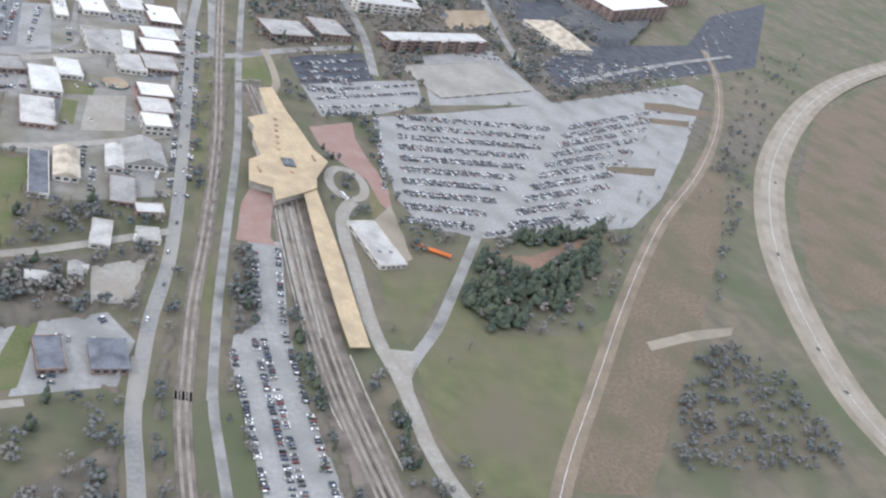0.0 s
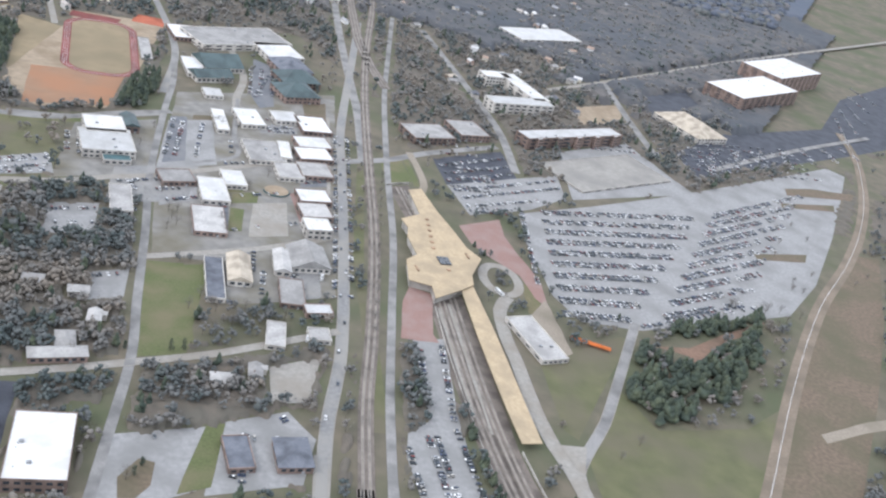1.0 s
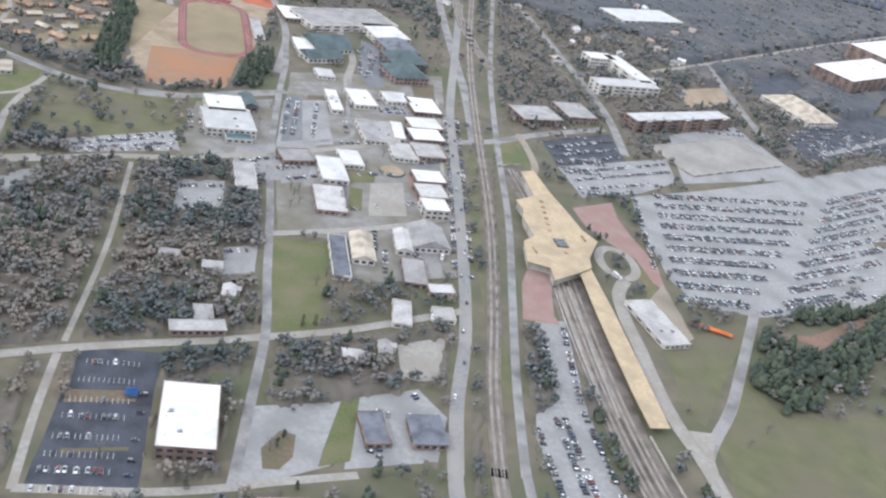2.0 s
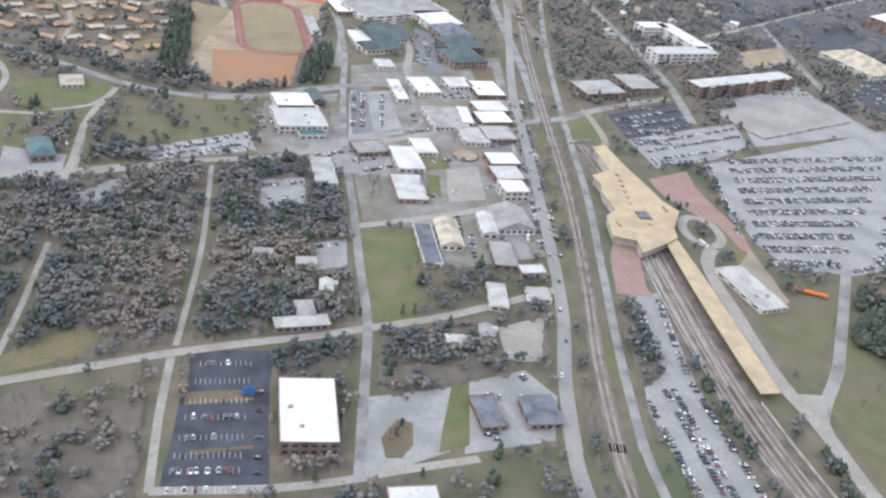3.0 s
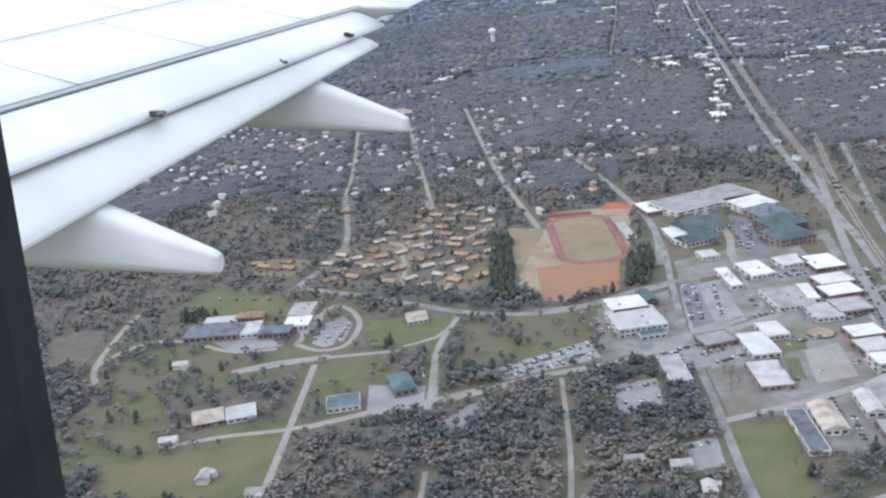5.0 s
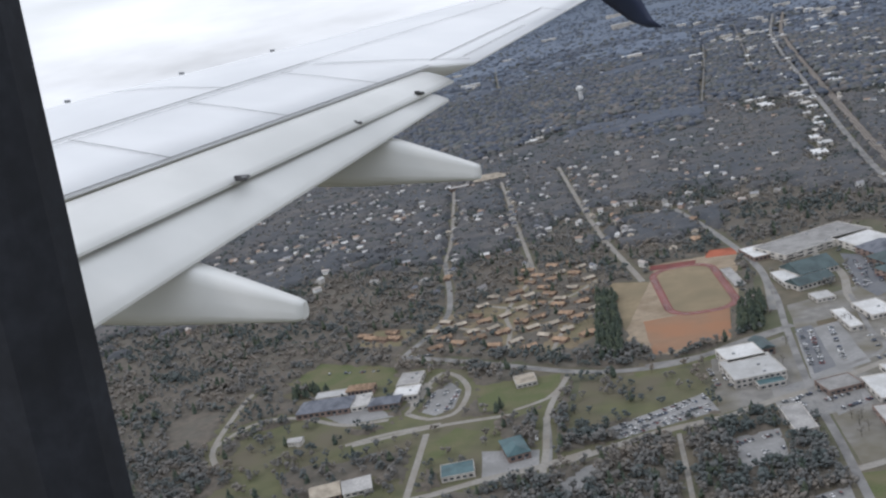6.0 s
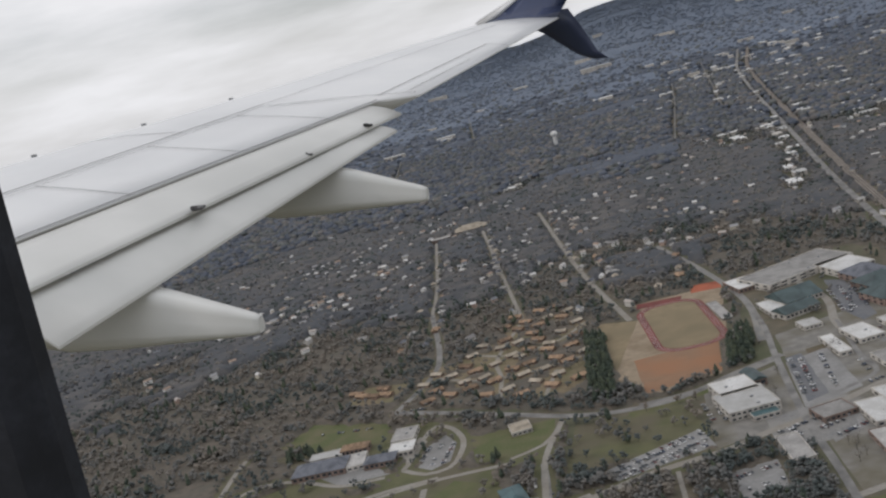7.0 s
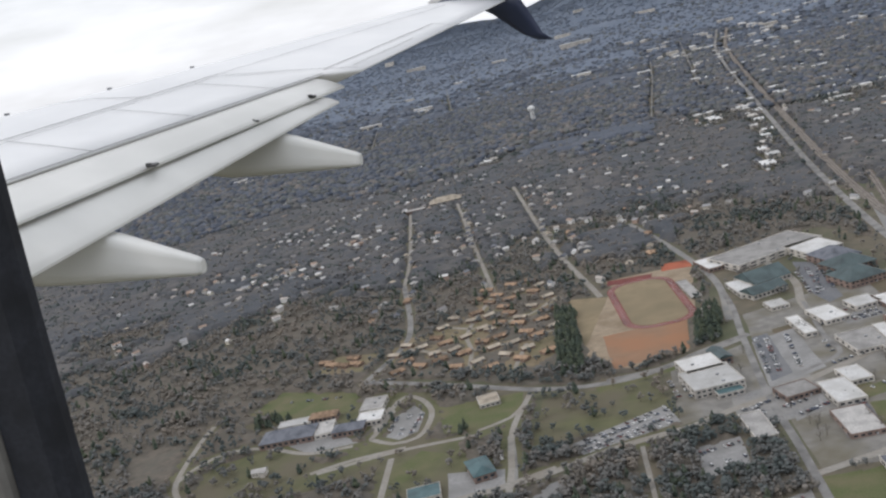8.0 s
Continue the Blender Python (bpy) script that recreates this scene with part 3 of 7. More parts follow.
area([(-91.2, 1173.1), (-30.1, 1150.5), (-23.5, 1014.9), (-69.2, 996.7)], M_FIELD, 0.09, "sports_field", "dry tan practice field")
area([(-69.2, 996.7), (42.4, 1027.6), (35, 930.6), (-29.5, 910), (-66.7, 962.7)], M_SAND, 0.085, "sports_field", "bare sandy terrace")
area([(-49.5, 1015.1), (43.1, 1032.1), (35.9, 938.2), (-40.5, 913.4)], M_CLAY, 0.1, "sports_field", "bare orange clay ground")
area([(-442.9, 955.5), (-423.6, 1012), (-316.9, 967.8), (-313.1, 919.4), (-378.8, 915.4)], M_GRASS, 0.08, "lawn", "green school lawn")
area([(-261.5, 837.4), (-259.4, 886.5), (-245.1, 906.1), (-229.7, 882), (-229.9, 839.4), (-246.3, 826.4)], M_LOT, 0.12, "car_park", "school car park inside a loop drive")
road([(-276.8, 837.5), (-271.3, 864.4), (-268.9, 907.5), (-260.2, 934.8), (-240.2, 920.3), (-223.4, 885.1), (-221.5, 851.3), (-228.1, 825.3), (-251.4, 819.9), (-276.8, 837.5)], 6, M_CONCRETE, 0.17, "street", "pale loop drive of the school")
area([(-408.4, 891), (-336.6, 887.3), (-289, 835.4), (-336.9, 827)], M_LOT, 0.1, "car_park", "school car park")
area([(-215.1, 887.1), (-131, 896), (-131.2, 843.3), (-174.1, 821.7), (-202.9, 823.3)], M_GRASS, 0.08, "lawn", "green lawn beside a tan hall")
area([(-187.1, 741), (-136.4, 734.3), (-133, 699.2), (-177.2, 681.7)], M_LOT, 0.1, "car_park", "grey yard beside teal roofs")
area([(-227.5, 732.3), (-240.9, 754.5), (-219.2, 794.7), (-194.3, 780.7)], M_GRASS, 0.08, "lawn", "rough green lawn")
area([(-233.7, 660.5), (-224.1, 558.6), (-354.1, 573.1), (-372.6, 621.7)], M_GRASS_DRY, 0.07, "lawn", "rough winter grass")
area([(-120.7, 665.9), (-96.5, 696.8), (-81.3, 704.2), (-99.4, 657.3)], M_LOT, 0.11, "car_park", "small paved turnout")
area([(402, 462), (455, 545), (470, 500), (550, 512), (600, 545), (532, 436), (470, 345), (420, 345), (402, 390), (400, 430)], M_GRASS_MIX, 0.07, "lawn", "worn winter grass slope")
area([(396.6, 573), (428.9, 595.3), (484.1, 622.7), (491.2, 619.6), (437.1, 538.2), (401.1, 480.7), (393.3, 490)], M_GRASS_MIX, 0.07, "lawn", "worn winter grass triangle")
area([(1249, 1154), (1730, 1509), (996.2, 631.3), (881.8, 597.6), (894.6, 668.9), (1005.5, 851.6)], M_SOIL, 0.07, "bare_soil", "bare brown soil inside the ramp")
area([(311, 912), (334, 930), (339, 872), (310, 855)], M_GRASS, 0.08, "lawn", "small green lawn with a path")
area([(337, 931), (343, 931), (346, 862), (340, 861)], M_GRASS, 0.08, "lawn", "narrow green lawn beside a path")
area([(412, 690), (420, 690), (422, 650), (406, 640)], M_GRASS_DRY, 0.09, "lawn", "patch of winter grass")

# railways
railway([(374.1, 1568.9), (363.3, 1479.7), (334.4, 1282.4), (313.3, 1100), (297.2, 904), (284.7, 737.7), (266.4, 587.7), (252.7, 499.6), (243.6, 409.2)], 2, "double-track freight railway on grey ballast")
railway([(243.4, 416.8), (242.4, 387.5), (242.5, 355.4), (244, 290)], 2, "double-track freight railway on grey ballast")
road([(291.2, 902), (298.8, 1039.9), (299.2, 1133.6), (302.5, 1370.6), (318.1, 1750), (350, 2250), (385, 2800), (430, 3500), (505, 4400), (640, 5400)], 10, M_ASPHALT_PALE, 0.15, "street", "pale highway along the railway")
railway([(344.7, 1143), (332.2, 1252.4), (329.3, 1385.9), (346, 1750), (380, 2250), (418, 2800), (468, 3500), (548, 4400), (690, 5400)], 3, "double-track railway curving past the town")

# more yards
area([(16.7, 720.7), (54, 730.3), (55.6, 680), (20.2, 669.7)], M_LOT, 0.1, "car_park", "pale gravel car park among trees")
area([(61.1, 622.8), (87.7, 634.5), (87.7, 594.9), (64.1, 585.6)], M_LOT, 0.1, "car_park", "grey yard behind shops")
area([(129.5, 750.5), (157.1, 761.4), (155.4, 709.1), (128.8, 702.4)], M_LOT, 0.12, "car_park", "small grey car park beside shops")
area([(103.6, 413.1), (113.7, 429.6), (122.8, 427.2), (121.8, 408.3), (114.4, 397.3), (105.4, 396.8)], M_SOIL, 0.14, "lawn", "brown grass island in a car park")
area([(-8.6, 444.8), (29.3, 450.3), (30.8, 440.6), (-7.1, 433.3)], M_SOIL, 0.14, "lawn", "brown planted strip in a car park")
area([(-0.4, 396.7), (33.8, 403.1), (33.9, 400.2), (-0.2, 392.8)], M_SOIL, 0.14, "lawn", "brown planted strip in a car park")
area([(-114.8, 451.9), (-71.9, 471.7), (-62, 495.4), (-80.1, 502.6), (-114.4, 470.2)], M_GRASS_DRY, 0.07, "lawn", "rough tan grass among bare trees")
area([(158.5, 462.9), (174.9, 471.4), (193.5, 474), (216.7, 458.2), (201.9, 416.2), (151.6, 405.4)], M_SOIL, 0.06, "yard", "sandy rim round a small car park")
area([(104.7, 528.1), (96.1, 649.3), (125.6, 651.6), (139.1, 542.9)], M_GRASS, 0.075, "lawn", "mown green field")

# school forecourt and office car parks
area([(-288.4, 880.5), (-273.8, 913.7), (-263.1, 898), (-276.6, 851.6)], M_CONCRETE, 0.125, "yard", "pale concrete forecourt of the school")
road([(-323.1, 781.5), (-285.8, 796.8), (-236.3, 806.7)], 6, M_CONCRETE, 0.165, "street", "pale side street below the school")
road([(-336.3, 646.6), (-289.5, 660.1), (-238.8, 668), (-181.2, 687.1), (-137.9, 703.3), (-93.1, 723.4)], 6, M_CONCRETE, 0.168, "street", "sandy side street past teal roofs")
area([(736.9, 1102.9), (861.7, 1217.4), (1104.8, 1341), (1272, 1556), (1563, 1796), (1232, 1316), (1088.6, 1227), (728, 1017.4)], M_ASPHALT_DARK, 0.1, "car_park", "dark blue-grey asphalt car park round the offices")
area([(769.9, 1331.3), (879, 1401.1), (879.3, 1331.2), (746.8, 1214.6)], M_ASPHALT_DARK, 0.1, "car_park", "dark asphalt car park beside a hall")
road([(719.9, 1361.3), (703.4, 1199.7), (695.6, 1067)], 10, M_ASPHALT_PALE, 0.15, "street", "pale asphalt street beside brick apartments")
road([(601.2, 1270.5), (737.4, 1378.3), (1135, 1700), (1904, 2291)], 9, M_CONCRETE, 0.15, "street", "pale street along a wood")
area([(620.3, 1211.6), (712.3, 1264.5), (687.7, 1183.7), (612.5, 1141.6)], M_SAND, 0.1, "yard", "sandy bare yard behind brick apartments")
area([(543.9, 1026.7), (662.8, 1100.8), (704.7, 965.1), (522.5, 890.5)], M_LOT, 0.09, "car_park", "empty pale grey car park")

# ramp shoulder, car park islands and red soil
road([(1936, 1685), (1566, 1436), (1332, 1253), (1153.8, 1083), (1008.2, 915.4), (911.8, 770.5), (854, 652.8), (819, 544), (803.2, 459.6), (807.8, 403.9)], 40, M_SHOULDER, 0.12, "verge", "pale gravel shoulder of the motorway ramp")
area([(512.5, 614), (541, 604.7), (543.5, 589.6), (577.4, 626.6), (642.8, 666.1), (651.9, 678.8), (600.3, 651.6), (546.5, 617.3)], M_REDSOIL, 0.1, "bare_soil", "red-brown soil between pine groves")
area([(870.1, 1038.7), (918.2, 1054.5), (991.6, 1060.2), (972.3, 1036.3), (861, 1015.9)], M_SOIL, 0.16, "planting_island", "brown planting island in the car park")
area([(833.6, 984.2), (927.6, 1008.5), (915.5, 986.7), (829.7, 971.4)], M_SOIL, 0.16, "planting_island", "brown planting island in the car park")
area([(715.2, 824.8), (792, 843.3), (778.5, 822.4), (711.8, 810.6)], M_SOIL, 0.16, "planting_island", "brown planting island in the car park")
area([(617.1, 514.4), (676, 537.7), (727.9, 550.6), (716.6, 537.6), (664.4, 522.1), (616.7, 503.8)], M_SHOULDER, 0.09, "bare_soil", "pale sandy track through scrub")

area([(470, 352), (560, 480), (640, 590), (760, 745), (860, 862), (900, 860), (800, 700), (700, 560), (600, 430), (540, 350)], M_SOIL, 0.05, "bare_soil", "brown soil beside the dirt track")

# grass round the schools, rough strips and planted corners in the town
area([(-500, 640), (-380, 560), (-240, 600), (-120, 690), (-118, 870), (-215, 935), (-330, 985), (-480, 985)], M_GRASS_MIX, 0.012, "lawn", "patchy green winter grass round the schools", False)
area([(-118, 705), (10, 745), (26, 760), (-10, 872), (-110, 868)], M_GRASS_MIX, 0.014, "lawn", "patchy green winter grass beside the street", False)
area([(-60, 876), (85, 925), (85, 912), (-55, 862)], M_GRASS, 0.03, "lawn", "strip of green grass along the street", False)
area([(255, 470), (262, 700), (285, 900), (292, 900), (272, 700), (266, 470)], M_GRASS_MIX, 0.03, "lawn", "long grass verge beside the railway", False)
area([(148, 812), (166, 820), (170, 790), (150, 782)], M_GRASS, 0.13, "lawn", "small green yard between shops")
area([(118, 952), (150, 962), (150, 950), (118, 940)], M_SOIL, 0.13, "planting_island", "brown planting strip in the town car park")

# paved ground of the town and a lot full of cars
area([(98.4, 1009.8), (275.2, 1085.6), (260.1, 861.6), (251.2, 728.7), (242, 629.4), (184.8, 608.2), (159.6, 600.5), (155, 661.4), (100.9, 657.8), (93.2, 795.4)], M_TOWN, 0.02, "paving", "worn grey and brown yards between the shops")
area([(-182.4, 407.3), (-133, 426.3), (-123.5, 359.4), (-167.6, 353.2)], M_LOT, 0.09, "car_park", "grey asphalt car park full of cars")
area([(57.2, 805.7), (128.6, 829), (122.2, 754.5), (57.9, 734.6)], M_ASPHALT, 0.1, "car_park", "grey asphalt car park beside shops")

# dark lots, lawns and the round stage between the shops
area([(132.6, 752), (157, 771), (157.9, 718), (129, 701.5)], M_LOT_BLUE, 0.13, "car_park", "dark blue-grey car park beside shops")
area([(160, 682), (176, 685), (172, 632), (158, 628)], M_LOT_BLUE, 0.13, "car_park", "dark blue-grey yard beside workshops")
area([(160, 783), (184, 795), (182, 772), (160, 764.7)], M_GRASS, 0.13, "lawn", "small green lawn behind shops")
area([(159, 756), (171, 756), (169, 716), (157.3, 712.8)], M_GRASS, 0.13, "lawn", "small green lawn beside a square")
area([(178.5, 769.3), (208.6, 781.4), (208, 718.4), (174.8, 707.6)], M_CONCRETE, 0.125, "plaza", "pale concrete town square")
area([(212, 800), (219, 808), (226.5, 750), (219, 746)], M_PLAZA, 0.14, "plaza", "strip of red brick paving behind shops")
area([(222.8, 833.8), (252, 847), (251, 829), (222.7, 818)], M_LOT_BLUE, 0.13, "car_park", "dark car park between shops")
area([(180, 1165), (200, 1150), (202, 1015), (186, 1003), (177, 1037)], M_LOT_BLUE, 0.13, "car_park", "dark car park beside green-roofed halls")
area([(186, 961), (226, 962), (225, 944), (186, 933)], M_ASPHALT, 0.13, "car_park", "grey car park between shops")
area([(96, 938), (112, 944), (116, 838), (96, 826)], M_LOT_BLUE, 0.13, "car_park", "dark town car park with parked cars")
area([(204, 655), (232, 668), (230, 625), (204, 615)], M_ASPHALT, 0.13, "car_park", "grey car park beside a garage")
area([(234, 1040), (262, 1052), (258, 985), (236, 978)], M_SOIL, 0.06, "lawn", "brown bare ground beside the main street")
road([(163, 1020), (160, 912), (163, 866), (123, 836)], 5, M_ASPHALT_PALE, 0.21, "street", "grey side street between shops")
road([(262, 1010), (257, 926), (252, 850), (247, 790), (244, 735)], 3.5, M_CONCRETE, 0.16, "pavement", "pale concrete pavement along the shops")


def stage(x, y):
    """Round town stage: tan floor, low green ring wall."""
    top = empty("open_air_stage", pose(x, y, 0.14), "round tan open-air stage with a green rim", "stage")
    bm = bmesh.new()
    bmesh.ops.create_cone(bm, cap_ends=True, segments=32, radius1=11.5, radius2=11.3, depth=0.3, matrix=pose(0, 0, 0.15))
    part("floor", bm, M_SAND, top)
    bm = bmesh.new()
    for k in range(20):
        a = math.radians(190 + k * 9)
        box(bm, 11.9 * math.cos(a), 11.9 * math.sin(a), 0.7, 0.5, 1.95, 1.4, math.degrees(a))
    part("rim", bm, M_ROOF_TEAL, top, "green rim wall")


stage(199.8, 802)

# ---- buildings ----
def unit_mesh(name, material, bevel=0.0):
    bm = bmesh.new()
    box(bm, 0, 0, 0, 1, 1, 1, 0, bevel)
    me = bpy.data.meshes.new(name)
    bm.to_mesh(me)
    bm.free()
    me.materials.append(material)
    return me


ME_PANE = unit_mesh("window", M_GLASS_DARK)
ME_UNIT = unit_mesh("roof_unit", M_METAL_GREY, 0.06)
ME_DOOR = unit_mesh("door", M_METAL_GREY)
rnd = random.Random(7)


def building(x, y, w, d, h, turn, kind, wall, roof, label, units=0, category="building", name="building", floors=0):
    """A house or hall: walls on a plinth, roof by kind, windows on its long sides, plant on a flat roof."""
    if kind == "flat" and h <= 7:
        h *= 0.72
    top = empty(name, pose(*land(x, y), 0, 0, turn), label, category, group="buildings of the town")
    bm = bmesh.new()
    box(bm, 0, 0, h / 2 - 0.3, w, d, h + 0.6)
    part("wall", bm, wall, top)
    bm = bmesh.new()
    if kind == "flat":
        box(bm, 0, 0, h + 0.12, w - 0.7, d - 0.7, 0.2)
        cover = part("roof", bm, roof, top)
        bm = bmesh.new()
        for s in (-1, 1):
            box(bm, 0, s * (d / 2 - 0.2), h + 0.4, w + 0.1, 0.45, 0.75)
            box(bm, s * (w / 2 - 0.2), 0, h + 0.4, 0.45, d - 0.9, 0.75)
        part("parapet", bm, wall, top)
    else:
        o, rise = 0.6, min(w, d) * 0.22
        a, b = w / 2 + o, d / 2 + o
        inset = 0.0 if kind == "gable" else min(a, b) * 0.9
        if w >= d:
            ridge = [(-a + inset, 0), (a - inset, 0)]
        else:
            ridge = [(0, -b + inset), (0, b - inset)]
        base = [bm.verts.new((*q, h)) for q in ((-a, -b), (a, -b), (a, b), (-a, b))]
        eave = [bm.verts.new((*q, h + 0.3)) for q in ((-a, -b), (a, -b), (a, b), (-a, b))]
        r = [bm.verts.new((*q, h + 0.3 + rise)) for q in ridge]
        bm.faces.new(base[::-1])
        for i in range(4):
            bm.faces.new((base[i], base[(i + 1) % 4], eave[(i + 1) % 4], eave[i]))
        if w >= d:
            for q in ((eave[0], eave[1], r[1], r[0]), (eave[2], eave[3], r[0], r[1]), (eave[1], eave[2], r[1]), (eave[3], eave[0], r[0])):
                bm.faces.new(q)
        else:
            for q in ((eave[1], eave[2], r[1], r[0]), (eave[3], eave[0], r[0], r[1]), (eave[0], eave[1], r[0]), (eave[2], eave[3], r[1])):
                bm.faces.new(q)
        bmesh.ops.recalc_face_normals(bm, faces=bm.faces[:])
        cover = part("roof", bm, roof, top)
    n_floor = floors or max(1, int(h / 3.6))
    for k in range(n_floor):
        z = (k + 0.55) * h / n_floor
        n = max(2, min(9, int(w / 5)))
        for i in range(n):
            shared("window", ME_PANE, pose((i + 0.5 - n / 2) * (w - 1.5) / n, -d / 2 - 0.02, z) @ Matrix.Diagonal(((w / n) * 0.55, 0.16, h / n_floor * 0.42, 1)), top)
        n = max(1, min(4, int(d / 11)))
        for s in (-1, 1):
            for i in range(n):
                shared("window", ME_PANE, pose(s * (w / 2 + 0.02), (i + 0.5 - n / 2) * (d - 1.5) / n, z) @ Matrix.Diagonal((0.16, (d / n) * 0.4, h / n_floor * 0.42, 1)), top)
    shared("door", ME_DOOR, pose(w * 0.21, -d / 2 - 0.06, 1.1) @ Matrix.Diagonal((1.8, 0.2, 2.2, 1)), top)
    for i in range(units):
        u = shared("roof_unit", ME_UNIT, pose(rnd.uniform(-0.35, 0.35) * w, rnd.uniform(-0.38, 0.38) * d, h + 0.85, 0, 0, 5 * rnd.random()) @ Matrix.Diagonal((2.6, 2.0, 1.3, 1)), cover)
    if kind == "flat" and roof is M_ROOF_WHITE:
        for i in range(3):
            shared("roof_vent", ME_UNIT, pose(rnd.uniform(-0.4, 0.4) * w, rnd.uniform(-0.4, 0.4) * d, h + 0.45) @ Matrix.Diagonal((0.7, 0.7, 0.5, 1)), cover)
    a = math.radians(turn)
    ring = [(x + math.cos(a) * p - math.sin(a) * q, y + math.sin(a) * p + math.cos(a) * q) for p, q in ((-w / 2 - 3, -d / 2 - 3), (w / 2 + 3, -d / 2 - 3), (w / 2 + 3, d / 2 + 3), (-w / 2 - 3, d / 2 + 3))]
    block_ring(ring)
    return top



# big white store and neighbours
building(61.9, 424.4, 33, 56, 9, 3, "flat", M_BRICK, M_ROOF_WHITE, "white-roofed brick store beside a black car park", units=2)
building(118, 356.1, 27, 24, 8, 6, "flat", M_BRICK, M_ROOF_WHITE, "white-roofed store on a paved yard")

# town
building(143.3, 778.3, 24, 45, 6, 9, "flat", M_WALL_PALE, M_ROOF_WHITE, "white-roofed shop on a paved yard")
building(160.5, 807.6, 20, 31, 6, 12, "flat", M_WALL_PALE, M_ROOF_WHITE, "white-roofed shop on a paved yard")
building(145, 941.4, 13, 54, 6, 9, "flat", M_WALL_PALE, M_ROOF_WHITE, "long white-roofed shop on a paved yard")
building(174.2, 961.8, 26, 43, 6, 15, "flat", M_WALL_PALE, M_ROOF_WHITE, "white-roofed shop on a paved yard", units=1)
building(212.2, 980.2, 28, 27, 6, 16, "flat", M_WALL_PALE, M_ROOF_WHITE, "white-roofed shop on a paved yard")
building(242.5, 970.7, 33, 42, 6, 12, "flat", M_BRICK, M_ROOF_WHITE, "white-roofed corner shop on a paved yard", units=1)
building(188.6, 879.7, 36, 48, 6, 11, "flat", M_WALL_PALE, M_ROOF_GREY, "grey-roofed shop on a paved yard", units=2)
building(209.3, 888.9, 12, 40, 7, 4, "flat", M_WALL_PALE, M_ROOF_WHITE, "narrow white-roofed shop on a paved yard")
building(238.7, 918.8, 36, 28, 7, 15, "flat", M_BRICK, M_ROOF_WHITE, "white-roofed shop row on a paved yard")
building(238.2, 890, 35, 29, 7, 14, "flat", M_BRICK, M_ROOF_WHITE, "white-roofed shop row on a paved yard")
building(212.2, 842.2, 25, 33, 6, 9, "flat", M_WALL_PALE, M_ROOF_GREY, "grey-roofed shop on a paved yard")
building(237.2, 853.4, 32, 32, 6, 10, "flat", M_BRICK, M_ROOF_GREY, "grey-roofed shop on a paved yard")
building(232.8, 793.6, 30, 25, 7, 11, "flat", M_BRICK, M_ROOF_WHITE, "white-roofed brick shop on a paved yard")
building(232.4, 764.1, 28, 27, 7, 12, "flat", M_BRICK, M_ROOF_GREY, "grey-roofed brick shop on a paved yard")
building(232.2, 730.1, 23, 22, 9, 10, "flat", M_WALL_PALE, M_ROOF_WHITE, "two-storey pale shop building")
building(226.1, 602.5, 21, 13, 6, 10, "flat", M_BRICK, M_ROOF_WHITE, "white-roofed roadside shop on a paved yard")
building(224.9, 570.1, 16, 16, 5, 5, "flat", M_WALL_PALE, M_ROOF_GREY, "small pale shop on a paved yard")
building(166.9, 647.3, 18, 40, 5, 3, "gable", M_WALL_PALE, M_ROOF_TAN, "tan-roofed workshop on a paved yard")
building(200.5, 666.5, 13, 33, 5, 2, "gable", M_WALL_PALE, M_ROOF_GREY, "grey-roofed workshop on a paved yard")
building(222, 678.1, 31, 35, 5, 8, "gable", M_WALL_PALE, M_ROOF_GREY, "grey-roofed warehouse among winter trees")
building(149, 631.3, 14, 60, 5, 4, "flat", M_WALL_PALE, M_ROOF_SLATE, "blue-grey roofed shed on a paved yard")
building(207, 623.8, 19, 37, 5, 1, "flat", M_BRICK, M_ROOF_GREY, "brick garage on a paved yard")
building(193.6, 564.6, 14, 31, 5, -3, "flat", M_WALL_PALE, M_ROOF_GREY, "grey-roofed garage on a paved yard")
building(69.8, 737.5, 18, 47, 6, 8, "flat", M_WALL_PALE, M_ROOF_GREY, "long grey-roofed hall on a paved yard")
building(110.4, 794.3, 30, 25, 6, 18, "flat", M_BRICK, M_ROOF_GREY, "dark brick shop on a paved yard")
building(141.6, 722.6, 27, 47, 5, 6, "flat", M_BRICK, M_ROOF_GREY, "brick shop with a grey roof")

# green-trimmed school
building(39.8, 875, 36, 37, 8, 14, "flat", M_WALL_PALE, M_ROOF_WHITE, "white-roofed school wing with green trim", units=1)
building(46, 839.4, 46, 47, 8, 13, "flat", M_WALL_PALE, M_ROOF_WHITE, "white-roofed school hall with green trim", units=2)
building(58.3, 812.3, 24, 12, 6, 13, "flat", M_WALL_PALE, M_ROOF_TEAL, "green metal-roofed school wing")
building(60.4, 894.2, 14, 29, 7, 16, "gable", M_BRICK, M_ROOF_GREEN, "green metal-roofed school wing")

# station quarter
building(570, 1064, 165, 24, 14, 26, "flat", M_BRICK, M_ROOF_WHITE, "long red brick apartment block with a white roof", units=3)
for k in range(5):
    building(570 + (k - 2) * 33 * 0.9 + 6.5, 1064 + (k - 2) * 33 * 0.44 - 12.5, 9, 5, 14.6, 26, "flat", M_BRICK, M_ROOF_WHITE, "projecting brick stair bay of the apartments", name="stair_bay", category="stair bay")
building(546, 1216, 25, 98, 14, 18, "flat", M_WALL_PALE, M_ROOF_WHITE, "white apartment wing round a courtyard", units=1)
building(512, 1250, 42, 24, 14, 18, "flat", M_WALL_PALE, M_ROOF_WHITE, "white apartment wing round a courtyard")
building(524, 1152, 96, 26, 14, 18, "flat", M_WALL_PALE, M_ROOF_WHITE, "white apartment wing round a courtyard")
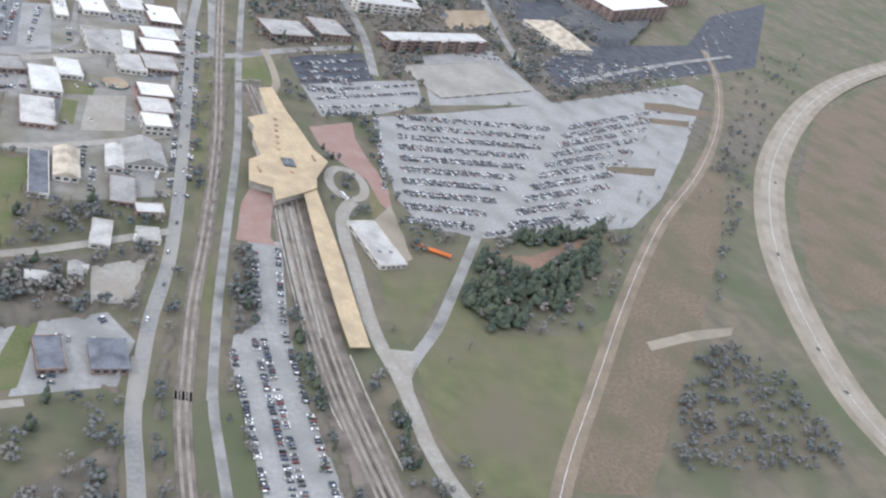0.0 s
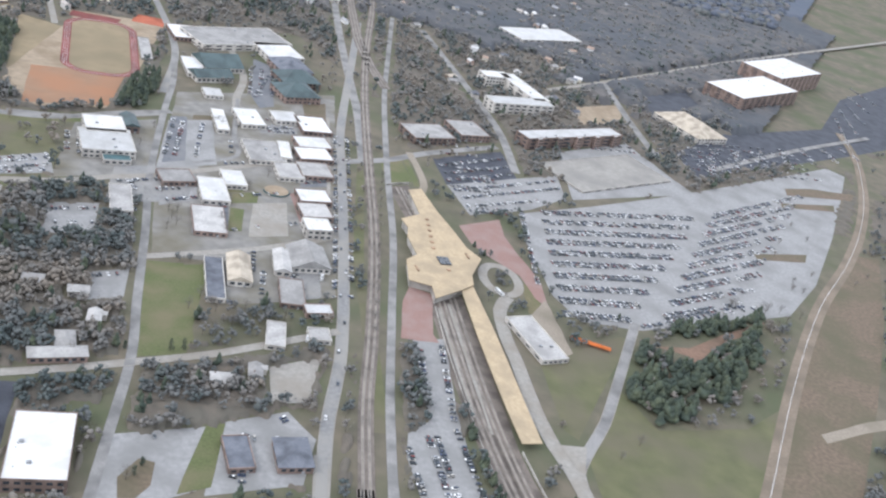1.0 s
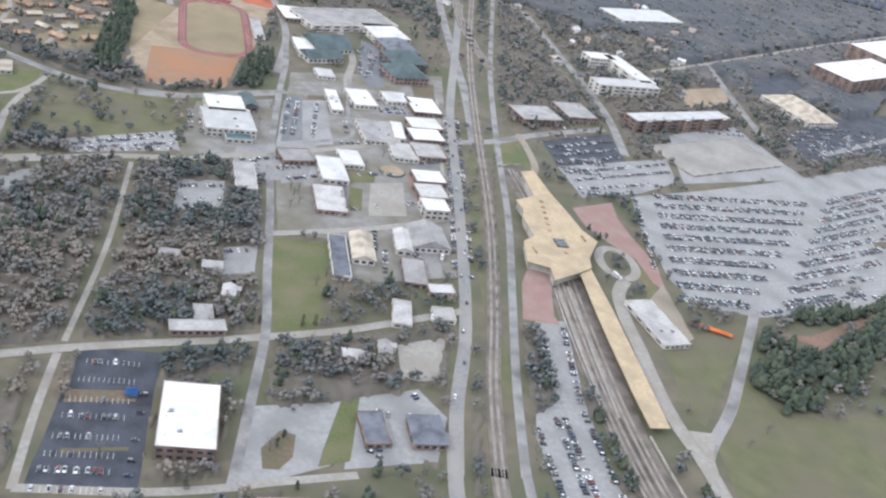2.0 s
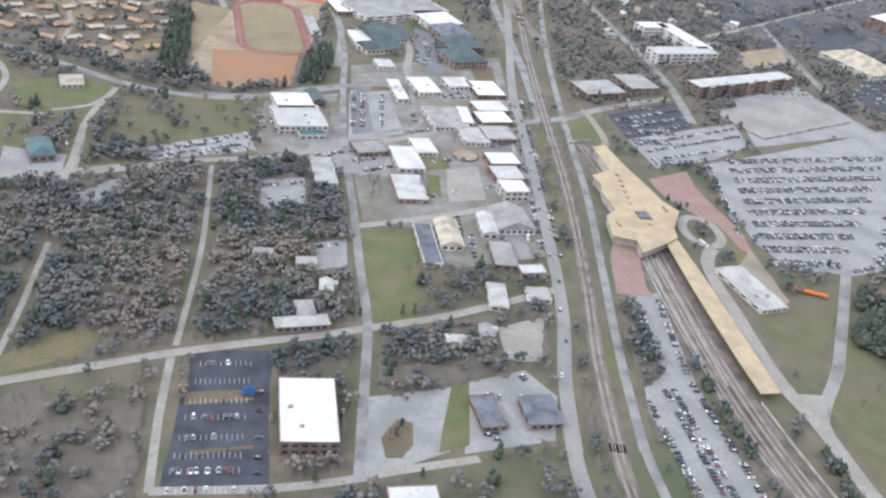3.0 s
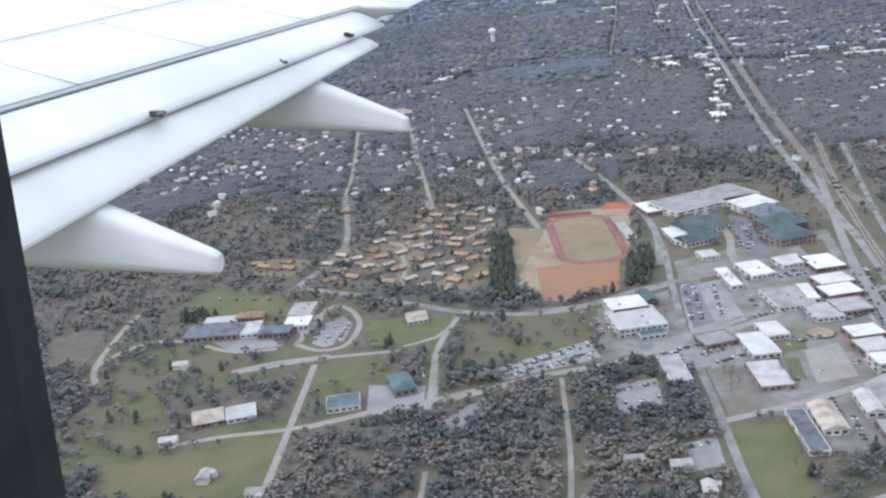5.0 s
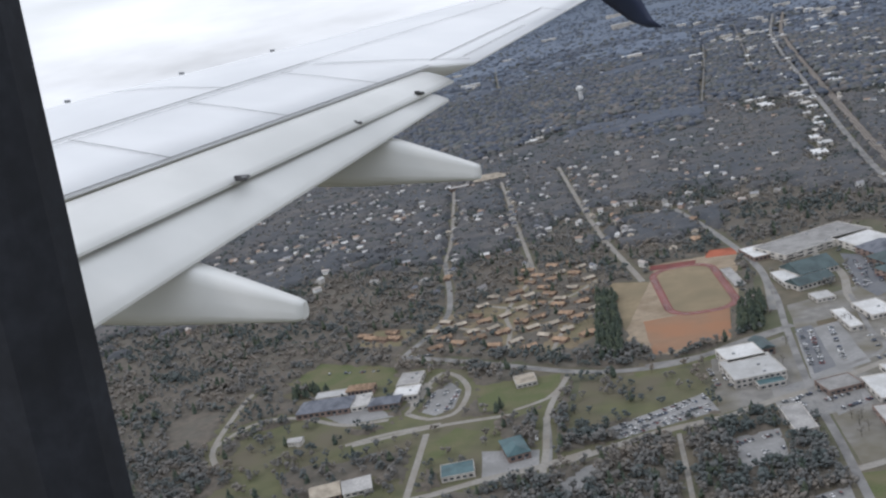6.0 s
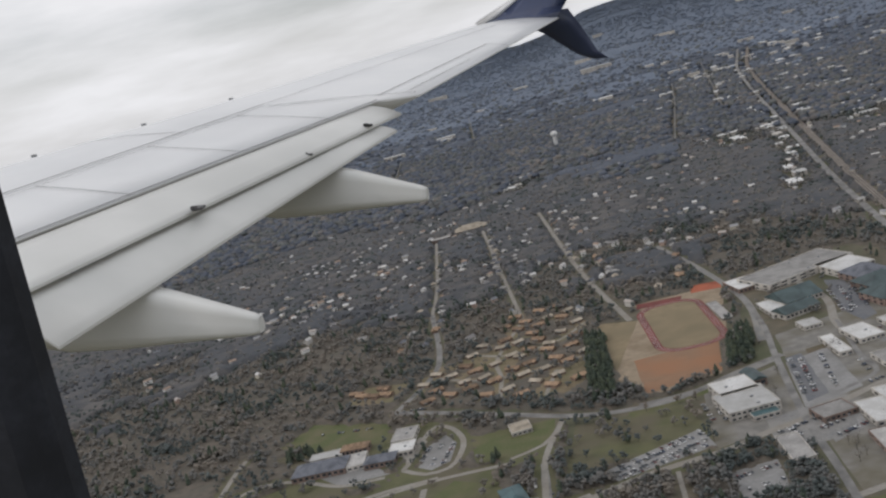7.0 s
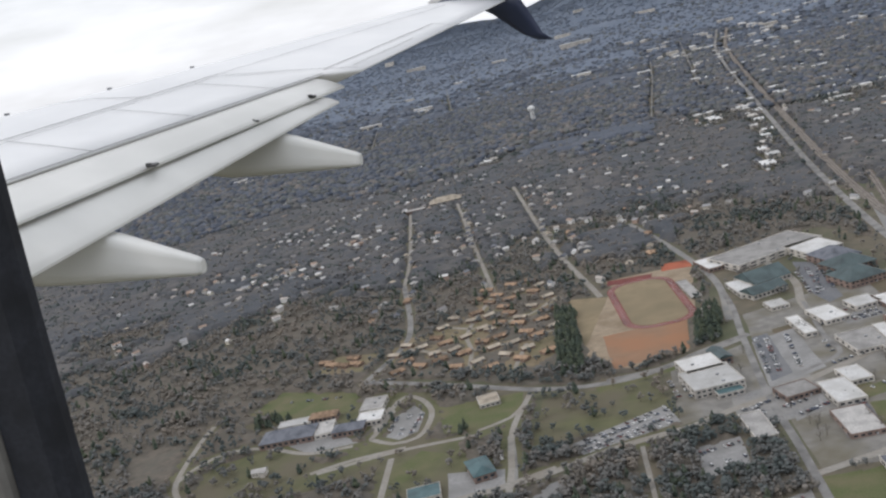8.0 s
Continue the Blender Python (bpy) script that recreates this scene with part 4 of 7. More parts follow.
building(375, 1001, 54, 40, 8, 20, "flat", M_BRICK, M_ROOF_GREY, "grey-roofed office block on a paved yard", units=2)
building(429, 1033, 40, 44, 8, 17, "flat", M_BRICK, M_ROOF_GREY, "grey-roofed office block on a paved yard", units=1)
building(800, 1205, 60, 92, 8, 22, "hip", M_WALL_PALE, M_ROOF_TAN, "cream-roofed hall on a paved yard")
building(1012, 1430, 205, 72, 24, 35, "flat", M_BRICK, M_ROOF_WHITE, "large red brick office block with a white roof", units=3)
building(1150, 1585, 180, 82, 30, 36, "flat", M_BRICK, M_ROOF_WHITE, "taller red brick office block with a white roof", units=3)
building(665.4, 1550.1, 146, 59, 8, 28, "flat", M_WALL_PALE, M_ROOF_WHITE, "white-roofed hall in the trees")
building(594, 985, 162, 74, 2, 29, "flat", M_CONC_WALL, M_ROOF_DECK, "low concrete parking deck")
building(401, 600, 25, 60, 5, 16, "flat", M_WALL_PALE, M_ROOF_GREY, "long flat-roofed bus building", units=2)

# beside the main street
building(168.7, 437.4, 16, 29, 5, 10, "flat", M_BRICK, M_ROOF_SLATE, "dark-roofed bank on a paved yard")
building(200.9, 439.1, 21, 26, 5, 7, "hip", M_BRICK, M_ROOF_SLATE, "dark-roofed brick drive-in on a paved yard")

# schools by the sports ground
building(95.6, 1206.6, 38, 49, 7, 17, "flat", M_BRICK, M_ROOF_WHITE, "white-roofed gymnasium on a paved yard")
building(158.2, 1218.1, 128, 62, 8, 30, "flat", M_WALL_PALE, M_ROOF_GREY, "long white school building with window bands", units=3)
building(210.3, 1191.4, 48, 53, 8, 23, "flat", M_WALL_PALE, M_ROOF_WHITE, "white cubic school hall")
building(110.7, 1089.6, 21, 54, 6, 12, "flat", M_WALL_PALE, M_ROOF_WHITE, "white-roofed classroom wing on a paved yard")
building(137.2, 1114.4, 47, 44, 6, 24, "gable", M_WALL_PALE, M_ROOF_GREEN, "green-roofed classroom wing on a paved yard")
building(131.1, 1068.3, 44, 26, 6, 25, "gable", M_WALL_PALE, M_ROOF_GREEN, "green-roofed classroom wing on a paved yard")
building(135, 1017.5, 20, 23, 5, 13, "flat", M_WALL_PALE, M_ROOF_WHITE, "small white-roofed shop on a paved yard")
building(223.7, 1142.9, 41, 48, 8, 21, "hip", M_BRICK, M_ROOF_SLATE, "dark slate-roofed hall on a paved yard")
building(228.8, 1104.1, 47, 41, 8, 21, "hip", M_BRICK, M_ROOF_GREEN, "dark green roofed hall on a paved yard")
building(226.5, 1057.9, 44, 44, 8, 21, "hip", M_BRICK, M_ROOF_GREEN, "dark green roofed hall with white porch")
building(54.4, 1125.8, 13, 72, 3, 9, "flat", M_CONC_WALL, M_ROOF_GREY, "concrete grandstand on a paved yard")

# new school
building(-290.3, 918.1, 25, 34, 7, 1, "flat", M_WALL_PALE, M_ROOF_GREY, "grey-roofed school hall on a paved yard", units=2)
building(-286.3, 884.7, 27, 27, 7, 3, "flat", M_WALL_PALE, M_ROOF_WHITE, "white-roofed school hall on a paved yard", units=1)
building(-304.2, 863.7, 32, 20, 6, 2, "hip", M_BRICK, M_ROOF_SLATE, "dark slate-roofed school wing")
building(-332.7, 875.6, 19, 33, 6, 8, "flat", M_WALL_PALE, M_ROOF_GREY, "grey-roofed school wing on a paved yard", units=1)
building(-342.3, 907.2, 30, 16, 6, 1, "hip", M_BRICK, M_ROOF_BROWN, "brown-roofed school wing beside a lawn")
building(-373, 902, 36, 18, 6, 5, "flat", M_WALL_PALE, M_ROOF_WHITE, "white-roofed school wing on a lawn")
building(-369.4, 869.3, 56, 31, 6, 4, "hip", M_BRICK, M_ROOF_SLATE, "dark slate-roofed school wing with dormers")
building(-164.7, 883.1, 21, 25, 5, 15, "flat", M_WALL_PALE, M_ROOF_TAN, "tan-roofed hall on a lawn")
building(-201.2, 705.2, 28, 23, 6, 12, "flat", M_WALL_PALE, M_ROOF_TEAL, "pale hall with a teal roof")
building(-156.7, 733.3, 19, 34, 6, 21, "hip", M_BRICK, M_ROOF_TEAL, "teal-roofed library on a paved yard")
building(-311.5, 688.9, 25, 25, 4, 19, "gable", M_BRICK, M_ROOF_TAN, "tan-roofed ranch house among winter trees")
building(-285.6, 695.3, 24, 24, 4, 18, "gable", M_WALL_PALE, M_ROOF_GREY, "grey-roofed ranch house among winter trees")
building(56.3, 515.7, 35, 11, 5, 12, "hip", M_BRICK, M_ROOF_GREY, "long grey-roofed house among winter trees")
building(58.2, 532.6, 12, 17, 4, 9, "hip", M_BRICK, M_ROOF_GREY, "grey-roofed house among winter trees")

# clearing in the far woods
building(-369, 2026, 70, 40, 8, 8, "hip", M_BRICK, M_ROOF_TAN, "tan-roofed hall in a far clearing")
building(-427, 1982, 40, 24, 8, 8, "flat", M_BRICK, M_ROOF_GREY, "grey-roofed hall in a far clearing")


# ---- sports ground ----
def stadium(rx, ry, corner, n=10):
    """Ring of a rounded rectangle."""
    out = []
    for sx, sy, a0 in ((1, 1, 0), (-1, 1, 90), (-1, -1, 180), (1, -1, 270)):
        for k in range(n + 1):
            a = math.radians(a0 + 90 * k / n)
            out.append((sx * (rx - corner) + corner * math.cos(a), sy * (ry - corner) + corner * math.sin(a)))
    return out


def running_track(x, y, turn, rx, ry):
    m = pose(x, y, 0, 0, 0, turn)
    ring = stadium(rx, ry, rx * 0.8)
    inner = stadium(rx - 9, ry - 9, rx * 0.8 - 9)
    bm = bmesh.new()
    a = [bm.verts.new((*q, 0.16)) for q in ring]
    b = [bm.verts.new((*q, 0.16)) for q in inner]
    for i in range(len(a)):
        j = (i + 1) % len(a)
        bm.faces.new((a[i], a[j], b[j], b[i]))
    flat_up(bm)
    tr = part("running_track", bm, M_TRACK)
    tr.matrix_basis = m
    tagged(tr, "dark red running track round a dry field", "running track", kind="structure")
    bm = bmesh.new()
    bm.faces.new([bm.verts.new((*q, 0.14)) for q in inner])
    flat_up(bm)
    fld = part("infield", bm, M_FIELD, tr, "dry tan grass infield")
    for k in (2.2, 4.4, 6.6):
        bm = bmesh.new()
        o, p = stadium(rx - k, ry - k, rx * 0.8 - k), stadium(rx - k - 0.2, ry - k - 0.2, rx * 0.8 - k - 0.2)
        o, p = [bm.verts.new((*q, 0.18)) for q in o], [bm.verts.new((*q, 0.18)) for q in p]
        for i in range(len(o)):
            j = (i + 1) % len(o)
            bm.faces.new((o[i], o[j], p[j], p[i]))
        flat_up(bm)
        part("lane_line", bm, M_PAINT_WHITE, tr)
    block_ring([tuple((m @ Vector((px, py, 0))).xy) for px, py in stadium(rx + 6, ry + 6, rx * 0.8)])


running_track(7.1, 1111.9, 7, 41, 94)
area([(-40.6, 1200.1), (14.7, 1200.9), (18, 1221), (-39.6, 1222.5)], M_TRACK, 0.12, "sports_field", "dark red jumping pits beside the running track")
area([(29.5, 1223.4), (68, 1221.8), (68.3, 1254.6), (31.5, 1256.4)], M_CLAY_RED, 0.12, "sports_field", "dark red hard courts beside the track")
area([(-67.7, 995.1), (-34.5, 1191.8), (-43.6, 1223.7), (69.3, 1236.8), (52.4, 1033.9)], M_SAND, 0.075, "sports_field", "sandy margin of the sports ground")


# ---- station ----
SX, SY = 340.0, 697.0


def station():
    top = empty("station_building", pose(0, 0, 0), "tan flat-roofed metro station over sunken tracks", "station")
    hall = [(328, 833), (342, 840), (351, 792), (358, 767), (367, 728), (377, 711), (362, 679), (360, 663), (347, 652), (322, 634), (322, 653), (303, 658), (306, 692), (317, 703), (313, 735), (316, 753), (312, 768), (332, 783)]
    bm = bmesh.new()
    prism(bm, hall, 7.4, 8.2)
    part("roof", bm, M_ROOF_STATION, top, "tan gravel roof slab")
    cx, cy = sum(p[0] for p in hall) / len(hall), sum(p[1] for p in hall) / len(hall)
    bm = bmesh.new()
    prism(bm, [(cx + (x - cx) * 0.94, cy + (y - cy) * 0.96) for x, y in hall], -0.4, 7.4)
    part("wall", bm, M_CONC_WALL, top)

    bm = bmesh.new()
    prism(bm, [(348, 653), (360, 664), (364, 600), (365.5, 555), (367, 494), (368, 466), (353, 464), (351, 495), (349, 551), (348, 592)], 6.0, 6.6)
    part("canopy", bm, M_ROOF_STATION, top, "long tan platform canopy")
    for k in range(14):
        y = 660 - k * 13
        bm = bmesh.new()
        bmesh.ops.create_cone(bm, cap_ends=True, segments=8, radius1=0.35, radius2=0.3, depth=6.4, matrix=pose(356 + 0.28 * k, y - 8, 2.9))
        part("column", bm, M_CONC_WALL, top)
    bm = bmesh.new()
    box(bm, SX, SY, 8.7, 10.5, 13, 1.0, 8, 0.2)
    glass = part("skylight", bm, M_GLASS_DARK, top, "dark glass roof light")
    bm = bmesh.new()
    for k in range(4):
        box(bm, SX + (k - 1.5) * 2.6, SY, 9.25, 0.16, 13, 0.14, 8)
    part("skylight_bar", bm, M_METAL_GREY, glass)
    for k in range(6):
        bm = bmesh.new()
        box(bm, SX - 6 + k * 0.6, SY + 21 + k * 11, 8.6, 3.0, 3.4, 1.0, 8, 0.15)
        part("roof_hatch", bm, M_ROOF_BROWN, top)
    for x, y, sx, sy in ((313, 678, 1.6, 9), (364, 712, 1.6, 9), (341.5, 682, 3, 3)):
        bm = bmesh.new()
        box(bm, x, y, 8.7, sx, sy, 0.9, 10, 0.1)
        part("roof_vent", bm, M_ROOF_BROWN, top)
    block_ring([(298, 652), (345, 640), (346, 460), (376, 462), (372, 664), (384, 712), (352, 850), (322, 842), (308, 765)])


station()
CUT = [(335.5, 660), (335.5, 579.6), (337, 494.9), (343, 422.4), (353.7, 356), (364, 300)]
for k, name in enumerate(("double-track metro line in a shallow cutting", "double-track metro line beside the platform")):
    railway([(x - 5.2 + 10.4 * k, y) for x, y in CUT], 2, name)
railway([(322, 852), (327, 810), (331, 775)], 2, "metro tracks emerging behind the station")
area([(311, 850), (334, 862), (341, 801), (321, 786)], M_BALLAST, 0.05, "railway_bed", "dark ballast of the metro cutting")
area([(326.5, 846), (328, 847), (335, 798), (333.5, 797)], M_CONCRETE, 0.6, "platform", "narrow pale platform edge between tracks")


def cutting_wall(pts, label):
    line = smooth_line(pts)
    bm = bmesh.new()
    for (x1, y1), (x2, y2) in zip(line, line[1:]):
        box(bm, (x1 + x2) / 2, (y1 + y2) / 2, 0.8, 0.5, math.dist((x1, y1), (x2, y2)), 2.2, math.degrees(math.atan2(y2 - y1, x2 - x1)) - 90)
    tagged(part("retaining_wall", bm, M_CONC_WALL), label, "wall", kind="structure")


cutting_wall([(323, 632), (322.5, 577.3), (325, 493), (330, 425.9), (337, 390.4)], "pale concrete wall beside the metro tracks")
cutting_wall([(310, 853), (322, 860), (335, 865)], "pale concrete bridge parapet over the metro cutting")
cutting_wall([(354.3, 462), (360.4, 413.8), (369.3, 362.3)], "low concrete wall beside the metro tracks")
area([(334.2, 640), (337, 640), (337.6, 540), (338, 478), (335.8, 478), (335, 540)], M_CONCRETE, 0.6, "platform", "narrow pale platform edge between tracks")
area([(325, 632), (327.6, 632), (327.4, 560), (328.5, 495), (326.4, 495), (325, 560)], M_CONCRETE, 0.6, "platform", "narrow pale platform edge beside the tracks")
area([(319, 645), (350, 655), (353, 464), (366, 355), (377, 298), (348, 298), (335, 355), (326, 430.6), (319, 560)], M_BALLAST, 0.05, "railway_bed", "dark ballast of the metro cutting")


# ---- landmarks ----
def water_tower(x, y):
    top = empty("water_tower", pose(*land(x, y)), "white water tower standing above the woods", "water tower")
    bm = bmesh.new()
    bmesh.ops.create_cone(bm, cap_ends=True, segments=24, radius1=6, radius2=5, depth=34, matrix=pose(0, 0, 17))
    part("shaft", bm, M_PAINT_WHITE, top)
    bm = bmesh.new()
    bmesh.ops.create_uvsphere(bm, u_segments=24, v_segments=12, radius=11, matrix=pose(0, 0, 42) @ Matrix.Diagonal((1, 1, 0.85, 1)))
    for f in bm.faces:
        f.smooth = True
    part("tank", bm, M_PAINT_WHITE, top)
    for k in range(10):
        bm = bmesh.new()
        a = 2 * math.pi * k / 10
        box(bm, 6.4 * math.cos(a), 6.4 * math.sin(a), 18, 0.7, 0.7, 36)
        part("rib", bm, M_PAINT_WHITE, top)


water_tower(-235.6, 3200.4)


def tent(x, y, length, width, turn, material, label, name="shelter"):
    top = empty(name, pose(x, y, 0, 0, 0, turn), label, name.replace("_", " "))
    bm = bmesh.new()
    rows = []
    for s in (-0.5, 0.5):
        rows.append([bm.verts.new((s * length, width / 2 * math.cos(a), 2.2 + 1.2 * math.sin(a))) for a in (math.pi * k / 6 for k in range(7))])
    for k in range(6):
        bm.faces.new((rows[0][k], rows[0][k + 1], rows[1][k + 1], rows[1][k]))
    bmesh.ops.solidify(bm, geom=bm.faces[:], thickness=0.08)
    part("cover", bm, material, top)
    for s in (-0.48, 0.48):
        for w in (-0.45, 0.45):
            bm = bmesh.new()
            box(bm, s * length, w * width, 1.2, 0.15, 0.15, 2.4)
            part("post", bm, M_METAL_GREY, top)


tent(449.3, 603.6, 34, 5, -22, M_SIGNAL, "long orange canvas shelter at the car park")
tent(189.8, 905.3, 7, 6, 10, M_RED, "small red canvas tent beside shops", "canopy")
tent(27.6, 446.2, 7, 8, 0, M_BLUE, "blue canvas awning at the store", "canopy")


# ---- vehicles ----
def profile_mesh(name, side, half, material, inset=0.0):
    """A body from its side outline, drawn in along the upper points."""
    bm = bmesh.new()
    rows = []
    for s in (-1, 1):
        rows.append([bm.verts.new((x, s * (half - inset * max(0, z - 0.75)), z)) for x, z in side])
    bm.faces.new(rows[0])
    bm.faces.new(rows[1][::-1])
    n = len(side)
    for i in range(n):
        bm.faces.new((rows[0][i], rows[1][i], rows[1][(i + 1) % n], rows[0][(i + 1) % n]))
    bmesh.ops.recalc_face_normals(bm, faces=bm.faces[:])
    me = bpy.data.meshes.new(name)
    bm.to_mesh(me)
    bm.free()
    me.materials.append(material)
    return me


SEDAN = [(-2.25, 0.35), (2.25, 0.35), (2.3, 0.62), (1.2, 0.92), (-1.5, 0.95), (-2.25, 0.9)]
SEDAN_TOP = [(1.15, 0.9), (0.35, 1.42), (-0.95, 1.44), (-1.65, 0.93)]
SUV = [(-2.3, 0.4), (2.3, 0.4), (2.35, 0.75), (1.4, 1.05), (-2.2, 1.1), (-2.35, 0.9)]
SUV_TOP = [(1.3, 1.03), (0.6, 1.66), (-1.9, 1.7), (-2.2, 1.08)]
wheel_bm = bmesh.new()
bmesh.ops.create_cone(wheel_bm, cap_ends=True, segments=10, radius1=0.34, radius2=0.34, depth=0.24, matrix=pose(0, 0, 0, 90))
ME_WHEEL = bpy.data.meshes.new("wheel")
wheel_bm.to_mesh(ME_WHEEL)
wheel_bm.free()
ME_WHEEL.materials.append(M_TYRE)


def car_master(side, glass, label):
    top = new("car", profile_mesh("body", side, 0.92, M_CAR, 0.1))
    tagged(top, label, "car", group="parked cars")
    ob = new("cabin", profile_mesh("cabin", glass, 0.88, M_GLASS_DARK, 0.28))
    ob.parent = top
    roof_side = [(x * 0.98, z + 0.02) for x, z in glass[1:3]]
    bm = bmesh.new()
    (xa, za), (xb, zb) = roof_side
    box(bm, (xa + xb) / 2, 0, (za + zb) / 2, abs(xa - xb), 1.3, 0.06)
    part("car_roof", bm, M_CAR, top)
    for x in (-1.4, 1.4):
        for y in (-0.82, 0.82):
            shared("wheel", ME_WHEEL, pose(x, y, 0.34), top)
    return top


sedan = car_master(SEDAN, SEDAN_TOP, "parked saloon car with dark windows on asphalt")
suv = car_master(SUV, SUV_TOP, "parked tall estate car with dark windows on asphalt")
MASTERS = (sedan, suv)
first_use = [True, True]
car_rnd = random.Random(11)
single_cars, mixed = 0, []
ALONE_MAX = 290


def car(x, y, turn, z=0.2, alone=True):
    """A parked car; the far crowd goes into one joined mesh."""
    global single_cars
    k = 0 if car_rnd.random() < 0.55 else 1
    turn += car_rnd.uniform(-2.5, 2.5) + (180 if car_rnd.random() < 0.4 else 0)
    x, y = x + car_rnd.uniform(-0.25, 0.25), y + car_rnd.uniform(-0.3, 0.3)
    if alone and single_cars < ALONE_MAX:
        single_cars += 1
        if first_use[k]:
            first_use[k] = False
            MASTERS[k].matrix_basis = pose(x, y, z, 0, 0, turn)
        else:
            copy_thing(MASTERS[k], pose(x, y, z, 0, 0, turn))
    else:
        mixed.append((x, y, z, turn, k))


def car_row(p0, p1, share, side=90.0, step=2.75, alone=True, z=0.2):
    """Cars side by side from p0 to p1; share: how full the row is."""
    d = math.dist(p0, p1)
    a = math.degrees(math.atan2(p1[1] - p0[1], p1[0] - p0[0]))
    n = max(1, int(d / step))
    for i in range(n):
        if car_rnd.random() < share:
            t = (i + 0.5) / n
            car(p0[0] + (p1[0] - p0[0]) * t, p0[1] + (p1[1] - p0[1]) * t, a + side, z, alone)


def bay_lines(p0, p1, depth, step=2.75):
    """White bay lines either side of a row."""
    d = math.dist(p0, p1)
    a = math.degrees(math.atan2(p1[1] - p0[1], p1[0] - p0[0]))
    n = int(d / step)
    bm = bmesh.new()
    for i in range(n + 1):
        t = i / n
        box(bm, p0[0] + (p1[0] - p0[0]) * t, p0[1] + (p1[1] - p0[1]) * t, 0.17, 0.16, depth, 0.03, a)
    tagged(part("bay_lines", bm, M_PAINT_WHITE), "white painted bay lines on asphalt", "road marking", kind="structure")


def lerp(a, b, t):
    return (a[0] + (b[0] - a[0]) * t, a[1] + (b[1] - a[1]) * t)


# commuter car park
car_row((275.6, 458.3), (288, 302), 0.8)
car_row((290.9, 470.7), (303, 302), 0.85)
car_row((296.8, 471.3), (309.2, 302), 0.85)
car_row((311.9, 480), (328, 302), 0.75)
car_row((318.7, 577.7), (311.8, 485.2), 0.55)
car_row((300.7, 568.9), (296.4, 509.4), 0.6)
car_row((281.2, 481.1), (288.4, 485.8), 0.7)
# black car park of the store
for y, s in ((483, 0.25), (466, 0.3), (448, 0.12), (434, 0.4), (417, 0.35), (403, 0.1), (391, 0.5), (377, 0.35)):
    row = ((-2 - (490 - y) * 0.06, y - 11), (27, y - 8))
    car_row(*row, s)
    bay_lines(*row, 4.8)
car_row((32.5, 487.4), (37.3, 374.4), 0.12)
# town
for x, s in ((100, 0.6), (109, 0.6), (128, 0.55)):
    car_row((x - 3, 845), (x, 932), s)
for p, q, s in (((93.1, 795.3), (118.1, 798.9), 0.5), ((75.1, 714.8), (74.7, 782.9), 0.5), ((84.7, 688.2), (76.7, 783), 0.3), ((145, 706.9), (168.1, 719), 0.6), ((177.9, 651.5), (178.5, 683.1), 0.6), ((152.7, 602.1), (180.3, 607.4), 0.5),
                ((151.2, 844.5), (199.4, 863.2), 0.5), ((159.3, 941.7), (221.8, 954.7), 0.5), ((180.7, 1034), (197.3, 1110.3), 0.5), ((199.5, 1045.4), (212.9, 1112.5), 0.6), ((216.5, 1056.6), (225.3, 1123.9), 0.5)):
    car_row(p, q, s)
for p, q, s in (((171.7, 443.2), (171.4, 414), 0.6), ((160.7, 452.9), (199.5, 455.4), 0.3)):
    car_row(p, q, s)
# angled bays along the main street
STREET = [(224, 470), (240, 556), (252, 678), (258.5, 760), (265, 850), (274, 980)]


def street_x(y):
    for (x0, y0), (x1, y1) in zip(STREET, STREET[1:]):
        if y <= y1:
            return x0 + (x1 - x0) * (y - y0) / (y1 - y0)
    return STREET[-1][0]


for k in range(92):
    y = 628 + k * 3.6
    for side, share, turn in ((-6.8, 0.62, 35), (6.6, 0.5, 140)):
        if car_rnd.random() < share and not 722 < y < 738:
            car(street_x(y) + side, y, turn)
for k in range(13):
    y = 480 + k * 38
    car(street_x(y) + (1.8 if k % 2 else -1.8), y, 83)
for p, q, share in (((135, 745), (155, 757), 0.5), ((134, 722), (154, 735), 0.5), ((226, 828), (248, 839), 0.7), ((189, 957), (224, 959), 0.6), ((188, 940), (222, 948), 0.6), ((206, 650), (228, 660), 0.5), ((207, 631), (229, 640), 0.4), ((156, 905), (158, 868), 0.4)):
    car_row(p, q, share)
# school yards
car_row((-310.1, 997.1), (-281.6, 991.9), 0.7)
car_row((-305.6, 1012), (-276.9, 1005.1), 0.6)
car_row((-400.6, 972.9), (-337.7, 963.7), 0.5)
# the huge car park: double rows in two blocks
L0, L1, R0, R1 = (472.7, 844.8), (437.9, 647.9), (676.4, 893.1), (503.2, 651.6)
for i in range(10):
    t = i / 9
    a, b = lerp(L0, L1, t), lerp(R0, R1, t)
    for o in (-2.7, 2.7):
        car_row((a[0], a[1] + o), (b[0], b[1] + o), 0.93 if i > 1 else 0.7, alone=False)
L0, L1, R0, R1 = (700.1, 905.8), (540.7, 663.3), (884, 1019.2), (643.7, 707.6)
for i in range(10):
    t = i / 9
    a, b = lerp(L0, L1, t), lerp(R0, R1, t)
    for o in (-2.7, 2.7):
        car_row((a[0], a[1] + o), lerp((a[0], a[1] + o), (b[0], b[1] + o), 0.62), 0.88 if i > 2 else 0.7, alone=False)
        car_row(lerp((a[0], a[1] + o), (b[0], b[1] + o), 0.68), (b[0], b[1] + o), 0.4, alone=False)
car_row((450.9, 843.2), (428.1, 692.3), 0.8, alone=False)
car_row((507.9, 640.9), (661.9, 706.3), 0.45, alone=False)
